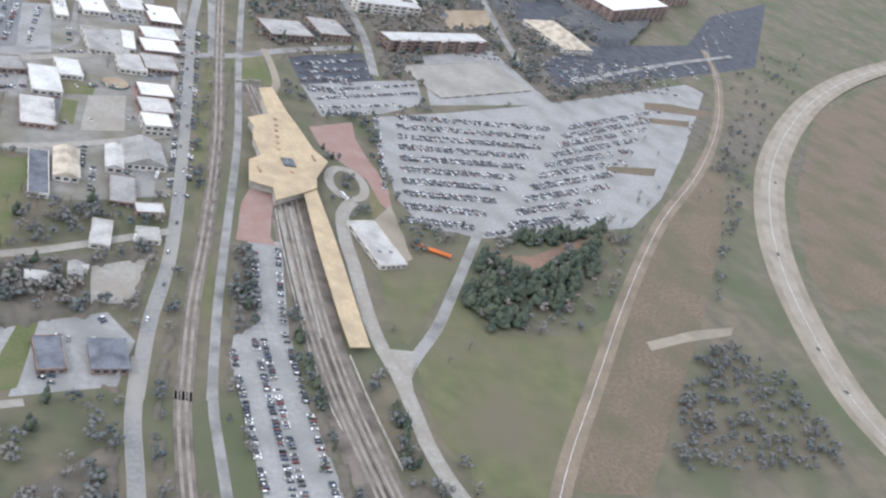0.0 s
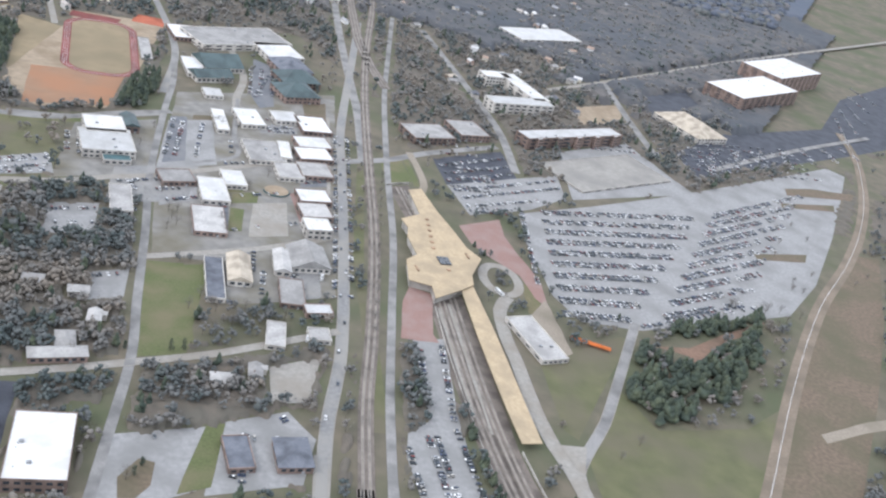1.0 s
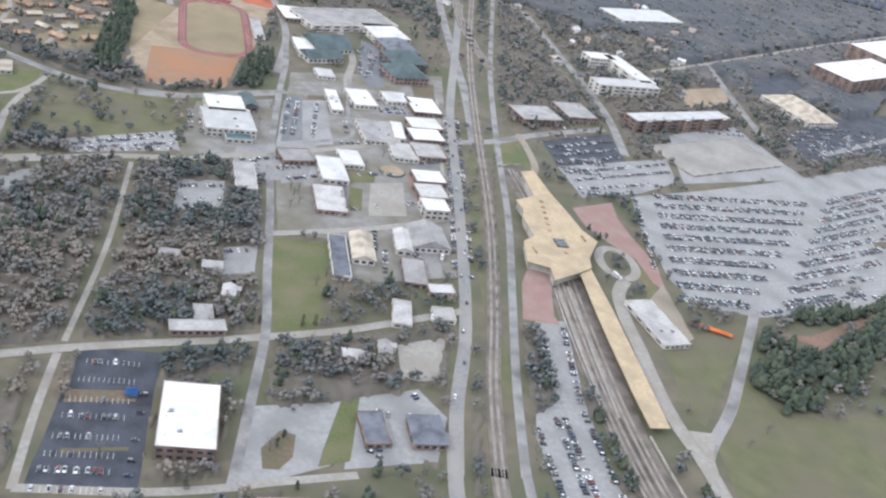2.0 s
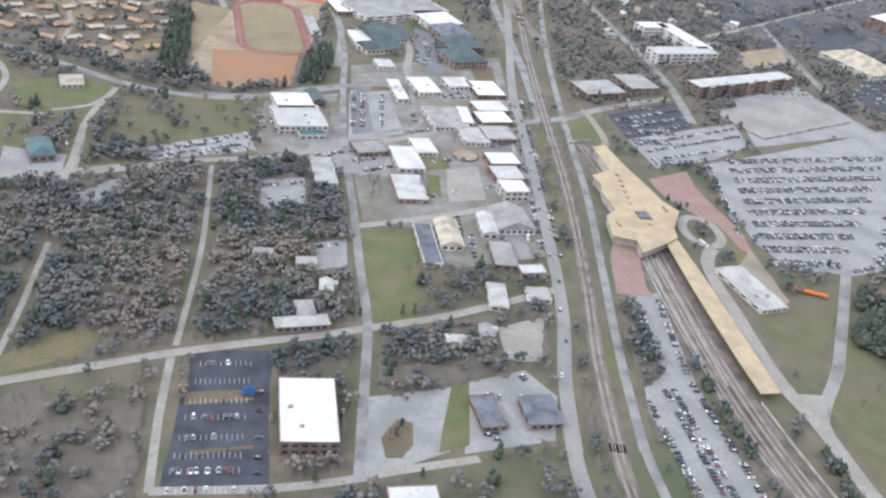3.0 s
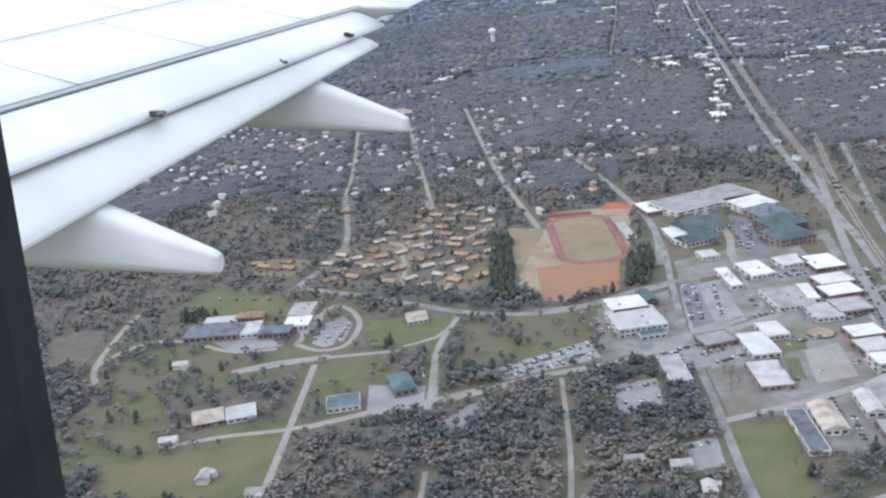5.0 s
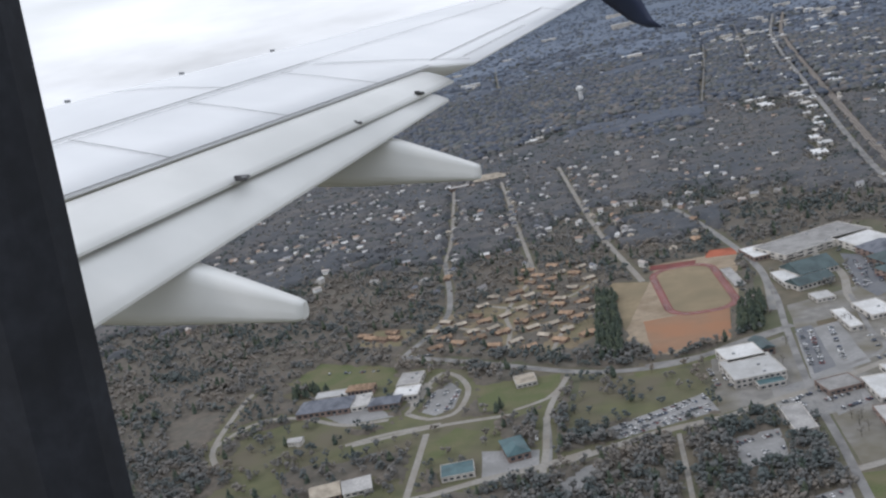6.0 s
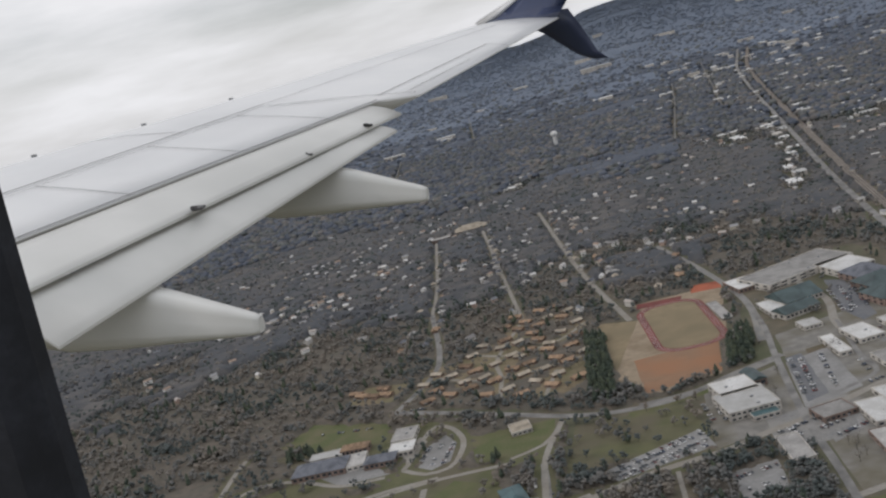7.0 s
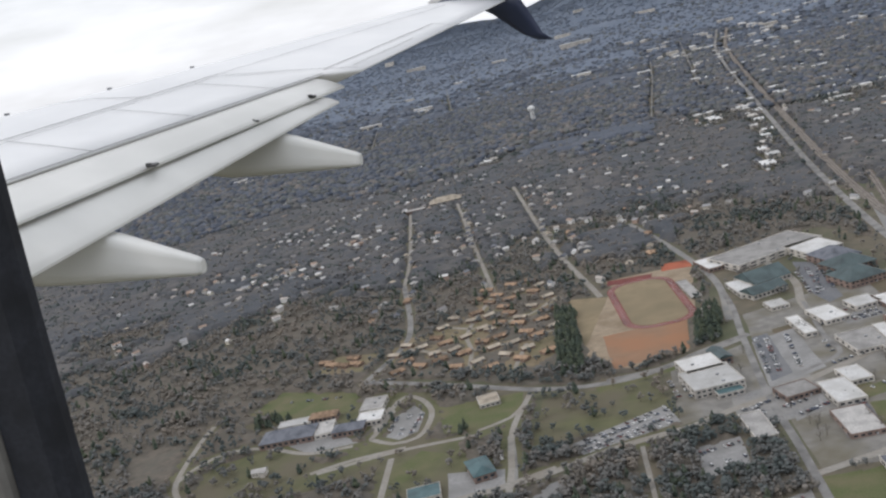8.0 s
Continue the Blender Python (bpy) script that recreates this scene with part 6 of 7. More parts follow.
def free(x, y):
    i, j = ((x - GX0) / CELL).astype(int), ((y - GY0) / CELL).astype(int)
    ok = (i >= 0) & (i < GNX) & (j >= 0) & (j < GNY)
    hit = np.zeros(len(x), bool)
    hit[ok] = blocked[j[ok], i[ok]]
    return ~hit


def patchy(x, y, scale, seed):
    return np.array([noise.noise(Vector((a * scale + seed, b * scale, seed))) for a, b in zip(x, y)])


def land_all(x, y):
    d = np.hypot(x, y)
    s = np.where(d <= NEAR, 1.0, (NEAR + SPAN * (1 - np.exp(-(d - NEAR) / SPAN))) / d)
    rise = np.array([ridge(p, q, r) if r > 5000 else 0.0 for p, q, r in zip(x, y, d)])
    return x * s, y * s, EYE_H * (1 - s) + rise, s


GOLD = (1 + 5 ** 0.5) / 2
LUMP_V = np.array([(-1, GOLD, 0), (1, GOLD, 0), (-1, -GOLD, 0), (1, -GOLD, 0), (0, -1, GOLD), (0, 1, GOLD), (0, -1, -GOLD), (0, 1, -GOLD), (GOLD, 0, -1), (GOLD, 0, 1), (-GOLD, 0, -1), (-GOLD, 0, 1)]) / math.hypot(1, GOLD)
LUMP_F = np.array([i for i in itertools.combinations(range(12), 3) if max(np.linalg.norm(LUMP_V[i[a]] - LUMP_V[i[b]]) for a, b in ((0, 1), (1, 2), (0, 2))) < 1.1])
for f in LUMP_F:
    if np.dot(np.cross(LUMP_V[f[1]] - LUMP_V[f[0]], LUMP_V[f[2]] - LUMP_V[f[0]]), LUMP_V[f[0]]) < 0:
        f[1], f[2] = f[2], f[1]


def lump_mesh(name, centre, wide, tall, material):
    """Uneven leafy lumps, one closed island each, softly shaded."""
    n = len(centre)
    a = tree_rng.uniform(0, 6.28, n)
    c, s = np.cos(a)[:, None], np.sin(a)[:, None]
    base = np.broadcast_to(LUMP_V, (n, 12, 3)) * tree_rng.uniform(0.62, 1.25, (n, 12, 1))
    v = np.stack([base[..., 0] * c - base[..., 1] * s, base[..., 0] * s + base[..., 1] * c, base[..., 2]], -1)
    v = v * np.stack([wide, wide, tall], -1)[:, None, :] + centre[:, None, :]
    f = (LUMP_F[None] + 12 * np.arange(n)[:, None, None]).reshape(-1, 3)
    me = bpy.data.meshes.new(name)
    me.vertices.add(12 * n)
    me.vertices.foreach_set("co", v.astype(np.float32).ravel())
    me.loops.add(3 * len(f))
    me.loops.foreach_set("vertex_index", f.astype(np.int32).ravel())
    me.polygons.add(len(f))
    me.polygons.foreach_set("loop_start", np.arange(0, 3 * len(f), 3, dtype=np.int32))
    me.materials.append(material)
    me.update()
    me.validate()
    return me


def wood(name, label, x, y, height, radius, per, size, material, cone=False, stems=True):
    """Trees by the hundred: per lumps to a crown, a fringe of loose twigs on the near ones, trunks."""
    if len(x) == 0:
        return
    X, Y, Z, s = land_all(x, y)
    n, H, R = len(x), height * s, radius * s
    d = tree_rng.normal(size=(n, per, 3))
    d /= np.linalg.norm(d, axis=2, keepdims=True)
    if per == 1:
        mid = np.stack([X, Y, Z + 0.55 * H], -1)[:, None, :]
        wide, tall = R[:, None] * 1.0, H[:, None] * 0.42
    elif cone:
        h = np.broadcast_to((np.arange(per) + 0.5) / per, (n, per)) + tree_rng.uniform(-0.08, 0.08, (n, per))
        wide = R[:, None] * (1.12 - 0.85 * h) * tree_rng.uniform(0.8, 1.15, (n, per))
        tall = H[:, None] * 0.24 * np.ones((1, per))
        mid = np.stack([X[:, None] + d[..., 0] * wide * 0.35, Y[:, None] + d[..., 1] * wide * 0.35, Z[:, None] + H[:, None] * (0.2 + 0.68 * h)], -1)
    else:
        r = tree_rng.uniform(0.3, 0.85, (n, per))
        wide = R[:, None] * tree_rng.uniform(0.26, 0.5, (n, per)) * (7 / (per + 3)) ** 0.5
        tall = np.minimum(wide * 0.9, H[:, None] * 0.3)
        mid = np.stack([X[:, None] + d[..., 0] * R[:, None] * r, Y[:, None] + d[..., 1] * R[:, None] * r, Z[:, None] + H[:, None] * (0.60 + 0.24 * d[..., 2])], -1)
    ob = new(name, lump_mesh(name, mid.reshape(-1, 3), wide.ravel(), tall.ravel(), material))
    tagged(ob, label, "trees", kind="stuff")
    if per > 4:
        heart = np.repeat(np.stack([X, Y, Z + H * 0.45], -1), 30, axis=0)
        twigs = new("twigs", to_mesh("twigs", crowns(X, Y, Z, H, R * 1.08, 30, size * s, cone=cone), material, heart))
        twigs.parent = ob
    if stems:
        st = new("trunks", to_mesh("trunks", trunks(X, Y, Z, H, 0.022 * H), M_BARK))
        st.parent = ob


# where woods are thick (share of trees kept), by stretches of the plan
TOWN = [(105.6, 547.7), (353.4, 571.1), (344.9, 1048.4), (243.1, 1297.9), (91.4, 1271.3), (62.2, 965.3), (64.8, 835.6), (102.9, 709.2)]
LAWNS = [(-565.7, 503.4), (-158.3, 677.5), (-143.8, 903), (-285, 956.4), (-574.2, 905.8)]
RIGHT = [(357.5, 350.3), (1059.4, 389.8), (1100, 900), (346.7, 945)]


def keep(x, y):
    p = np.full(len(x), 0.80)
    n1 = patchy(x, y, 0.012, 3.0) * np.where(np.hypot(x, y) > 950, 0.35, 1.0)
    p *= np.clip(0.72 + 1.1 * n1, 0.32, 1.0)
    p[inside(TOWN, x, y)] *= 0.22
    p[inside(LAWNS, x, y) & (x > -440)] *= 0.38
    p[inside(NEIGH, x, y)] *= 0.5
    p[inside(RIGHT, x, y)] *= 0.24
    p[inside([(-700, 300), (330, 300), (354.8, 497.8), (-612, 419.1)], x, y)] *= 0.5
    p[inside([(-154.8, 484.2), (85.8, 505.6), (81.1, 782.5), (-159.7, 750.1)], x, y)] = 0.95
    p[inside([(-118, 765), (30, 795), (90, 930), (-60, 880), (-118, 885)], x, y)] *= 0.2
    p[inside([(-564.9, 467.6), (-136, 490.7), (-139.1, 670.1), (-568.1, 619.7)], x, y)] *= 0.9
    return p


def scatter(n, a0, a1, r0, r1):
    """Points in a sector, thick near by, thinner far off."""
    a = np.radians(tree_rng.uniform(a0, a1, n))
    r = np.sqrt(tree_rng.uniform(r0 * r0, r1 * r1, n))
    return r * np.sin(a), r * np.cos(a)


def plant(n, a0, a1, r0, r1, per, lo, hi, size, material, name, label, cone=False, share=1.0, stems=True, band=None):
    if r0 > 900:
        x, y = scatter(int(n * 1.3), a0, a1, r0 * 0.86, r1 * 1.14)
        d = np.hypot(x, y)
        ok = (d * (1 + 0.16 * patchy(x, y, 7.0 / r0, 9.0)) > r0) & (d * (1 + 0.16 * patchy(x, y, 7.0 / r1, 9.0)) < r1)
        x, y = x[ok], y[ok]
    else:
        x, y = scatter(n, a0, a1, r0, r1)
    ok = free(x, y)
    x, y = x[ok], y[ok]
    ok = tree_rng.uniform(size=len(x)) < (keep(x, y) if r0 < 1400 else 0.6) * share
    x, y = x[ok], y[ok]
    if band:
        drift = patchy(x, y, 0.011, 21.0) + 0.6 * patchy(x, y, 0.035, 4.0) + tree_rng.normal(0, 0.10, len(x))
        ok = (drift > band[0]) & (drift <= band[1])
        x, y = x[ok], y[ok]
    h = tree_rng.uniform(lo, hi, len(x))
    wood(name, label, x, y, h, h * (0.5 + r0 / 16000 if r0 > 2300 else 0.26 if cone else tree_rng.uniform(0.36, 0.58, len(x))), per, np.full(len(x), size), material, cone, stems)


# groups of one kind stand together: tan oaks, grey hardwoods, dark thickets, evergreens
for tone, band, cone in ((M_TREE_TAN, (-9, -0.30), False), (M_TREE, (-0.30, 0.02), False), (M_TREE_DARK, (0.02, 0.26), False), (M_THICKET, (0.26, 9), False)):
    kind = "evergreen_woods" if tone is M_THICKET else "bare_woods"
    text = "dark blue-green evergreens standing in dense groups" if tone is M_THICKET else "bare grey-brown winter trees in dense groups"
    plant(21000, -46, 50, 330, 950, 8, 6.5, 11.5, 0.75, tone, kind, text, cone, band=band)
    plant(26000, -46, 40, 950, 1500, 4, 7, 11.5, 1.9, tone, kind, text, cone, band=band)
    plant(60000, -44, 36, 1500, 2500, 2, 8, 13, 2.9, tone if tone is not M_TREE_TAN else M_HAZE_FAR_TREE, "far_woods", "grey winter woods with scattered roofs", band=band)
plant(1500, -46, 50, 330, 950, 6, 8, 14, 0.7, M_PINE, "pine_woods", "dark green pines among bare trees", True)
plant(1300, -46, 40, 950, 1500, 3, 10, 16, 1.5, M_PINE, "pine_woods", "dark green pines among bare woods", True)
# haze is painted: farther out, more trees take the blue-tinted materials
for tone, share in ((M_HAZE_FAR_TREE, 0.30), (M_TREE_DARK, 0.30), (M_HAZE_BLUE_TREE, 0.40)):
    plant(int(64000 * share), -44, 34, 2450, 4200, 1, 12, 20, 4.7, tone, "far_woods", "winter woods towards the horizon, haze tinted into their colours", stems=False)
for tone, share in ((M_TREE_DARK, 0.15), (M_HAZE_BLUE_TREE, 0.50), (M_HAZE_HILL_TREE, 0.35)):
    plant(int(34000 * share), -44, 34, 4000, 8500, 1, 13, 22, 8.0, tone, "far_woods", "winter woods towards the horizon, haze tinted into their colours", stems=False)
plant(22000, -42, 33, 8000, 15000, 1, 14, 24, 12.5, M_HAZE_HILL_TREE, "far_woods", "wooded hills on the horizon, haze tinted into their colour", stems=False)
plant(12000, -42, 34, 14000, 27000, 1, 14, 20, 18.0, M_HAZE_HILL_TREE, "far_woods", "wooded hills on the horizon, haze tinted into their colour", stems=False)


def canopy(label, a0, a1, columns, radii, low, high, material, least, name="bare_woods", first=0, last=0):
    """The closed, uneven roof of a wood: a bumpy sheet that comes down to the ground at clearings."""
    ang = np.radians(np.linspace(a0, a1, columns))
    R, A = np.meshgrid(np.array(radii), ang, indexing="ij")
    step = np.gradient(np.array(radii))[:, None]
    R = R + tree_rng.uniform(-0.3, 0.3, R.shape) * step
    A = A + tree_rng.uniform(-0.3, 0.3, R.shape) * (ang[1] - ang[0])
    x, y = (R * np.sin(A)).ravel(), (R * np.cos(A)).ravel()
    open_ = free(x, y) & (keep(x, y) > least)
    d = np.hypot(x, y)
    for edge, way in ((first, 1), (last, -1)):
        if edge:
            open_ &= way * (d * (1 + 0.3 * patchy(x, y, 7.0 / edge, 9.0) + 0.12 * patchy(x, y, 40.0 / edge, 3.0)) - edge) > 0
    for cx, cy, rim in CLEARINGS:
        open_ &= (np.abs(x - cx) > rim) | (np.abs(y - cy) > rim * 1.6)
    h = np.where(open_, tree_rng.uniform(low, high, len(x)), -2.5)
    X, Y, Z, s = land_all(x, y)
    Z = Z + h * s
    n, m = R.shape
    idx = np.arange(n * m).reshape(n, m)
    quads = np.stack([idx[:-1, :-1], idx[:-1, 1:], idx[1:, 1:], idx[1:, :-1]], -1).reshape(-1, 4)
    quads = quads[open_[quads].any(axis=1)]
    me = bpy.data.meshes.new(name)
    me.vertices.add(n * m)
    me.vertices.foreach_set("co", np.stack([X, Y, Z], -1).astype(np.float32).ravel())
    me.loops.add(4 * len(quads))
    me.loops.foreach_set("vertex_index", quads[:, ::-1].astype(np.int32).ravel())
    me.polygons.add(len(quads))
    me.polygons.foreach_set("loop_start", np.arange(0, 4 * len(quads), 4, dtype=np.int32))
    me.materials.append(material)
    me.update()
    me.validate()
    tagged(new(name, me), label, "trees", kind="stuff")


def steps(r0, r1, share, least):
    out = [r0]
    while out[-1] < r1:
        out.append(out[-1] + max(least, out[-1] * share))
    return out


canopy("grey-brown undergrowth and low twigs of bare woods", -46, 50, 300, steps(330, 1780, 0.0, 5.5), 0.8, 2.8, M_CANOPY, 0.24, last=1500)
# the three far sheets carry painted haze, stronger zone by zone
canopy("closed grey crowns of winter woods, faint haze in their colour", -45, 37, 300, steps(1230, 3200, 0.0055, 6), 6, 10, M_CANOPY_HAZE_MID, 0.0, "far_woods", 1500, 2700)
canopy("crowns of winter woods far off, tinted blue-grey for haze", -44, 35, 300, steps(2250, 6500, 0.007, 6), 8, 11.5, M_CANOPY_HAZE_FAR, 0.0, "far_woods", 2700, 5500)
canopy("crowns of wooded hills on the horizon, tinted blue-grey for haze", -44, 35, 240, steps(4600, 32500, 0.018, 6), 10, 15, M_CANOPY_HAZE_HILL, 0.0, "far_woods", 5500)


def grove(ring, n, lo, hi, label, pine=True, per=7, wide=0.0):
    xs, ys = [p[0] for p in ring], [p[1] for p in ring]
    x, y = tree_rng.uniform(min(xs), max(xs), n), tree_rng.uniform(min(ys), max(ys), n)
    ok = inside(ring, x, y) & free(x, y)
    x, y = x[ok], y[ok]
    h = tree_rng.uniform(lo, hi, len(x))
    wood("grove", label, x, y, h, h * (wide or (0.27 if pine else 0.46)), per, np.full(len(x), 0.7), M_PINE if pine else M_TREE_DARK, pine)


grove([(436.5, 521.7), (460.5, 562.8), (500.1, 608.5), (522.2, 596.8), (541.3, 584.3), (590.8, 631.3), (641.8, 663.2), (602.3, 603.5), (546.8, 540.2), (506.8, 516.5), (464.9, 489.9), (428.4, 488.8)], 520, 11, 17, "dense dark green pine grove on a slope", per=8, wide=0.36)
grove([(528.4, 628.7), (555.7, 664.8), (621.6, 702.8), (657.7, 712.6), (644.9, 676.9), (599.2, 649.6), (556, 629.2)], 260, 9, 14, "dark green pines along the car park", per=8, wide=0.36)
grove([(1202, 1333), (1438, 1462), (1326, 1300), (1116.7, 1077.1), (968.9, 902.7), (852.3, 736.9), (764.7, 631.9), (671.4, 556.5), (686.7, 619.6), (759.3, 709), (896.3, 880.6)], 900, 6, 11, "dark bare scrub between dirt track and motorway", False, 6)
grove([(619.4, 487.9), (712.3, 526.3), (747, 481.3), (742, 412.5), (731.6, 383.5), (569.8, 372.3)], 420, 6, 10, "dark bare scrub beside the motorway ramp", False, 6)
# scrub added thickly to darken the ground where dark window reflections lie
grove([(650, 575), (745, 705), (865, 855), (1000, 1020), (1020, 1000), (900, 820), (800, 670), (720, 575)], 900, 5, 9, "dark bare scrub beside the dirt track, thickened for window reflections", False, 6)
grove([(56, 700), (86, 706), (88, 640), (58, 628)], 60, 6, 10, "bare trees round a gravel car park", False)
grove([(106, 735), (150, 752), (150, 700), (102, 672)], 90, 6, 10, "dark bare trees behind the shops", False)
grove([(150, 615), (240, 640), (236, 600), (160, 575)], 80, 5, 9, "dark bare trees between workshops", False)
grove([(98, 1000), (108, 1004), (106, 800), (96, 796)], 34, 5, 8, "bare street trees along the avenue", False)
grove([(178, 838), (230, 860), (230, 815), (186, 800)], 22, 4, 7, "small bare trees behind the shops", False)
grove([(238, 1050), (262, 1050), (258, 990), (238, 985)], 30, 5, 8, "bare trees beside the main street", False)
grove([(130, 920), (160, 930), (158, 860), (128, 850)], 22, 4, 7, "small bare trees between car parks", False)
grove([(300, 640), (318, 640), (312, 590), (300, 590)], 14, 4, 6, "low dark trees beside the forecourt", False)
grove([(-103.9, 1125.9), (-80.4, 1113.4), (-68.5, 914.3), (-93.9, 915.1)], 300, 10, 15, "dense row of dark pines beside the sports ground")
grove([(53.4, 1040.9), (83.1, 1052.3), (70.1, 953.5), (44, 944)], 170, 10, 15, "dark pines beside the sports ground")
grove([(320.5, 481), (332.2, 482.6), (336, 400.2), (325.7, 394.2)], 60, 7, 11, "dark evergreen hedge beside the railway")
grove([(375, 425.6), (389.3, 417), (395.1, 364.8), (373.4, 362.5)], 50, 7, 11, "dark evergreens beside the bus lane")
grove([(372, 764), (384, 770), (402, 742), (396, 724), (384, 730)], 26, 5, 8, "clipped dark evergreens at the station")
grove([(386, 708), (400, 710), (402, 680), (386, 676)], 16, 5, 7, "low bare trees on the bus loop", False)
grove([(-427, 940.1), (-365.6, 937.6), (-338.5, 923.1), (-418.4, 904)], 90, 7, 12, "dark evergreens beside the school drive")
grove([(-227.9, 957.8), (-197, 975.6), (-200.9, 919), (-230.1, 914.9)], 60, 9, 13, "dense bare trees beside the tan hall", False)


grove([(104, 690), (146, 705), (146, 752), (106, 735)], 46, 6, 10, "dense bare trees between the shops", False)
grove([(150, 580), (196, 600), (196, 560), (150, 545)], 60, 6, 10, "dark bare trees beside the green field", False)
grove([(112, 940), (122, 944), (124, 880), (112, 876)], 14, 5, 8, "bare trees along the town car park", False)
grove([(262, 900), (270, 902), (268, 640), (260, 640)], 55, 4, 7, "small bare trees between street and railway", False)
grove([(110, 470), (200, 512), (196, 540), (108, 500)], 120, 6, 10, "brown bare scrub behind the empty car park", False)
grove([(-60, 715), (20, 740), (20, 730), (-58, 703)], 60, 4, 7, "low bare trees along the side street", False)


# single trees that stand apart
def tree_master(pine, h, label):
    top = empty("tree", pose(0, 0, 0), label, "tree", group="street trees")
    bm = bmesh.new()
    bmesh.ops.create_cone(bm, cap_ends=True, segments=7, radius1=h * 0.026, radius2=h * 0.008, depth=h * 0.8, matrix=pose(0, 0, h * 0.4))
    part("trunk", bm, M_BARK, top)
    if not pine:
        for k in range(7):
            a, b = radians(k * 51), radians(38 + 9 * (k % 3))
            tip = Vector((math.cos(a) * math.sin(b), math.sin(a) * math.sin(b), math.cos(b))) * h * 0.45
            bm = bmesh.new()
            q = tip.to_track_quat("Z", "Y").to_matrix().to_4x4()
            bmesh.ops.create_cone(bm, cap_ends=True, segments=5, radius1=h * 0.011, radius2=h * 0.003, depth=h * 0.45, matrix=Matrix.Translation(Vector((0, 0, h * (0.3 + 0.05 * k))) + tip / 2) @ q)
            part("limb", bm, M_BARK, top)
    one = np.zeros(1)
    me = to_mesh("crown", crowns(one, one, one, one + h, one + h * (0.22 if pine else 0.36), 200, one + (0.62 if pine else 0.36), cone=pine), M_PINE if pine else M_TREE)
    ob = new("crown", me)
    ob.parent = top
    return top


TREES = [tree_master(False, 11, "bare winter tree with grey-brown twigs on grass"), tree_master(False, 8, "small bare street tree with brown twigs"), tree_master(True, 10, "dark green conifer standing on grass"), tree_master(True, 7, "small round dark evergreen on a lawn")]
tree_used = [False] * 4
tree_rnd = random.Random(31)


def tree(k, x, y):
    m = pose(x, y, 0, 0, 0, tree_rnd.uniform(12.5, 359.6))
    if tree_used[k]:
        copy_thing(TREES[k], m)
    else:
        tree_used[k] = True
        TREES[k].matrix_basis = m


for x, y, k in ((131.9, 538.2, 2), (123.6, 536, 2), (94.9, 533, 3), (71.9, 540.3, 3), (-1.7, 500.3, 2), (66.7, 375.6, 2), (165.5, 377.2, 2), (124.5, 382.9, 3), (-54, 490.1, 3), (20.1, 392.7, 0), (108.4, 411.6, 0), (115.8, 423.2, 3), (112.3, 415.5, 3),
                (63.3, 519.8, 0), (139.8, 606.1, 0), (151.4, 590.2, 0), (163, 574.6, 0), (150.9, 565.7, 0), (172.3, 596.3, 0), (132.4, 589.6, 0), (447.5, 481.3, 0), (426.9, 464.2, 1), (318.6, 358.3, 2), (328.4, 375.1, 2), (490.4, 648.9, 3), (143, 941.5, 0), (147.6, 936.3, 0), (108.4, 733.1, 0), (111.8, 722.7, 0), (116.2, 711.2, 0), (109.3, 702.7, 0), (115.6, 732.5, 0), (192.5, 830.4, 0), (174.1, 797.4, 0), (100.5, 767.2, 0), (151.7, 728.4, 0), (83.2, 695.4, 0), (155.4, 709.1, 0), (83.1, 900.8, 0), (74, 856.8, 0), (225, 724.1, 0), (231.8, 665.5, 0), (200.9, 588.1, 0)):
    tree(k, x, y)
for k in range(16):
    tree(1, 268 + k * 2.6 + tree_rnd.uniform(-1, 1), 586 + k * 19)
for k in range(14):
    tree(1, tree_rnd.uniform(716.6, 846.8), tree_rnd.uniform(726.2, 946.6))
for k in range(12):
    tree(0, tree_rnd.uniform(611.9, 703.5), tree_rnd.uniform(659.7, 708.8))


# ---- the airliner: wing and winglet, resting in the air ----
# x aft, y outboard, z up, from the nose
SEAT = Vector((24.09, 1.588, 1.973))
AIRFRAME = pose(0, 0, EYE_H, -1.01, 8.25, -1.79) @ Matrix.Translation(-SEAT)


def z_top(y):
    return 0.105 * y + 0.02 * max(0.0, y - 6) + 0.04


def x_lead(y):
    return 12.0 + 0.53 * y


def x_spoil(y):
    return 20.0 + 0.40 * (y - 7.61)


def x_trail(y):
    return 21.86 + 0.187 * (y - 11.09)


def sheet(bm, rows, thick):
    """A closed slab from rows of upper points, thick metres downwards."""
    up = [[bm.verts.new(p) for p in r] for r in rows]
    dn = [[bm.verts.new((p[0], p[1], p[2] - thick)) for p in r] for r in rows]
    n, m = len(rows), len(rows[0])
    for i in range(n - 1):
        for j in range(m - 1):
            bm.faces.new((up[i][j], up[i][j + 1], up[i + 1][j + 1], up[i + 1][j]))
            bm.faces.new((dn[i][j], dn[i + 1][j], dn[i + 1][j + 1], dn[i][j + 1]))
    for i in range(n - 1):
        for j in (0, m - 1):
            bm.faces.new((up[i][j], up[i + 1][j], dn[i + 1][j], dn[i][j]))
    for j in range(m - 1):
        for i in (0, n - 1):
            bm.faces.new((up[i][j], up[i][j + 1], dn[i][j + 1], dn[i][j]))
    bmesh.ops.recalc_face_normals(bm, faces=bm.faces[:])


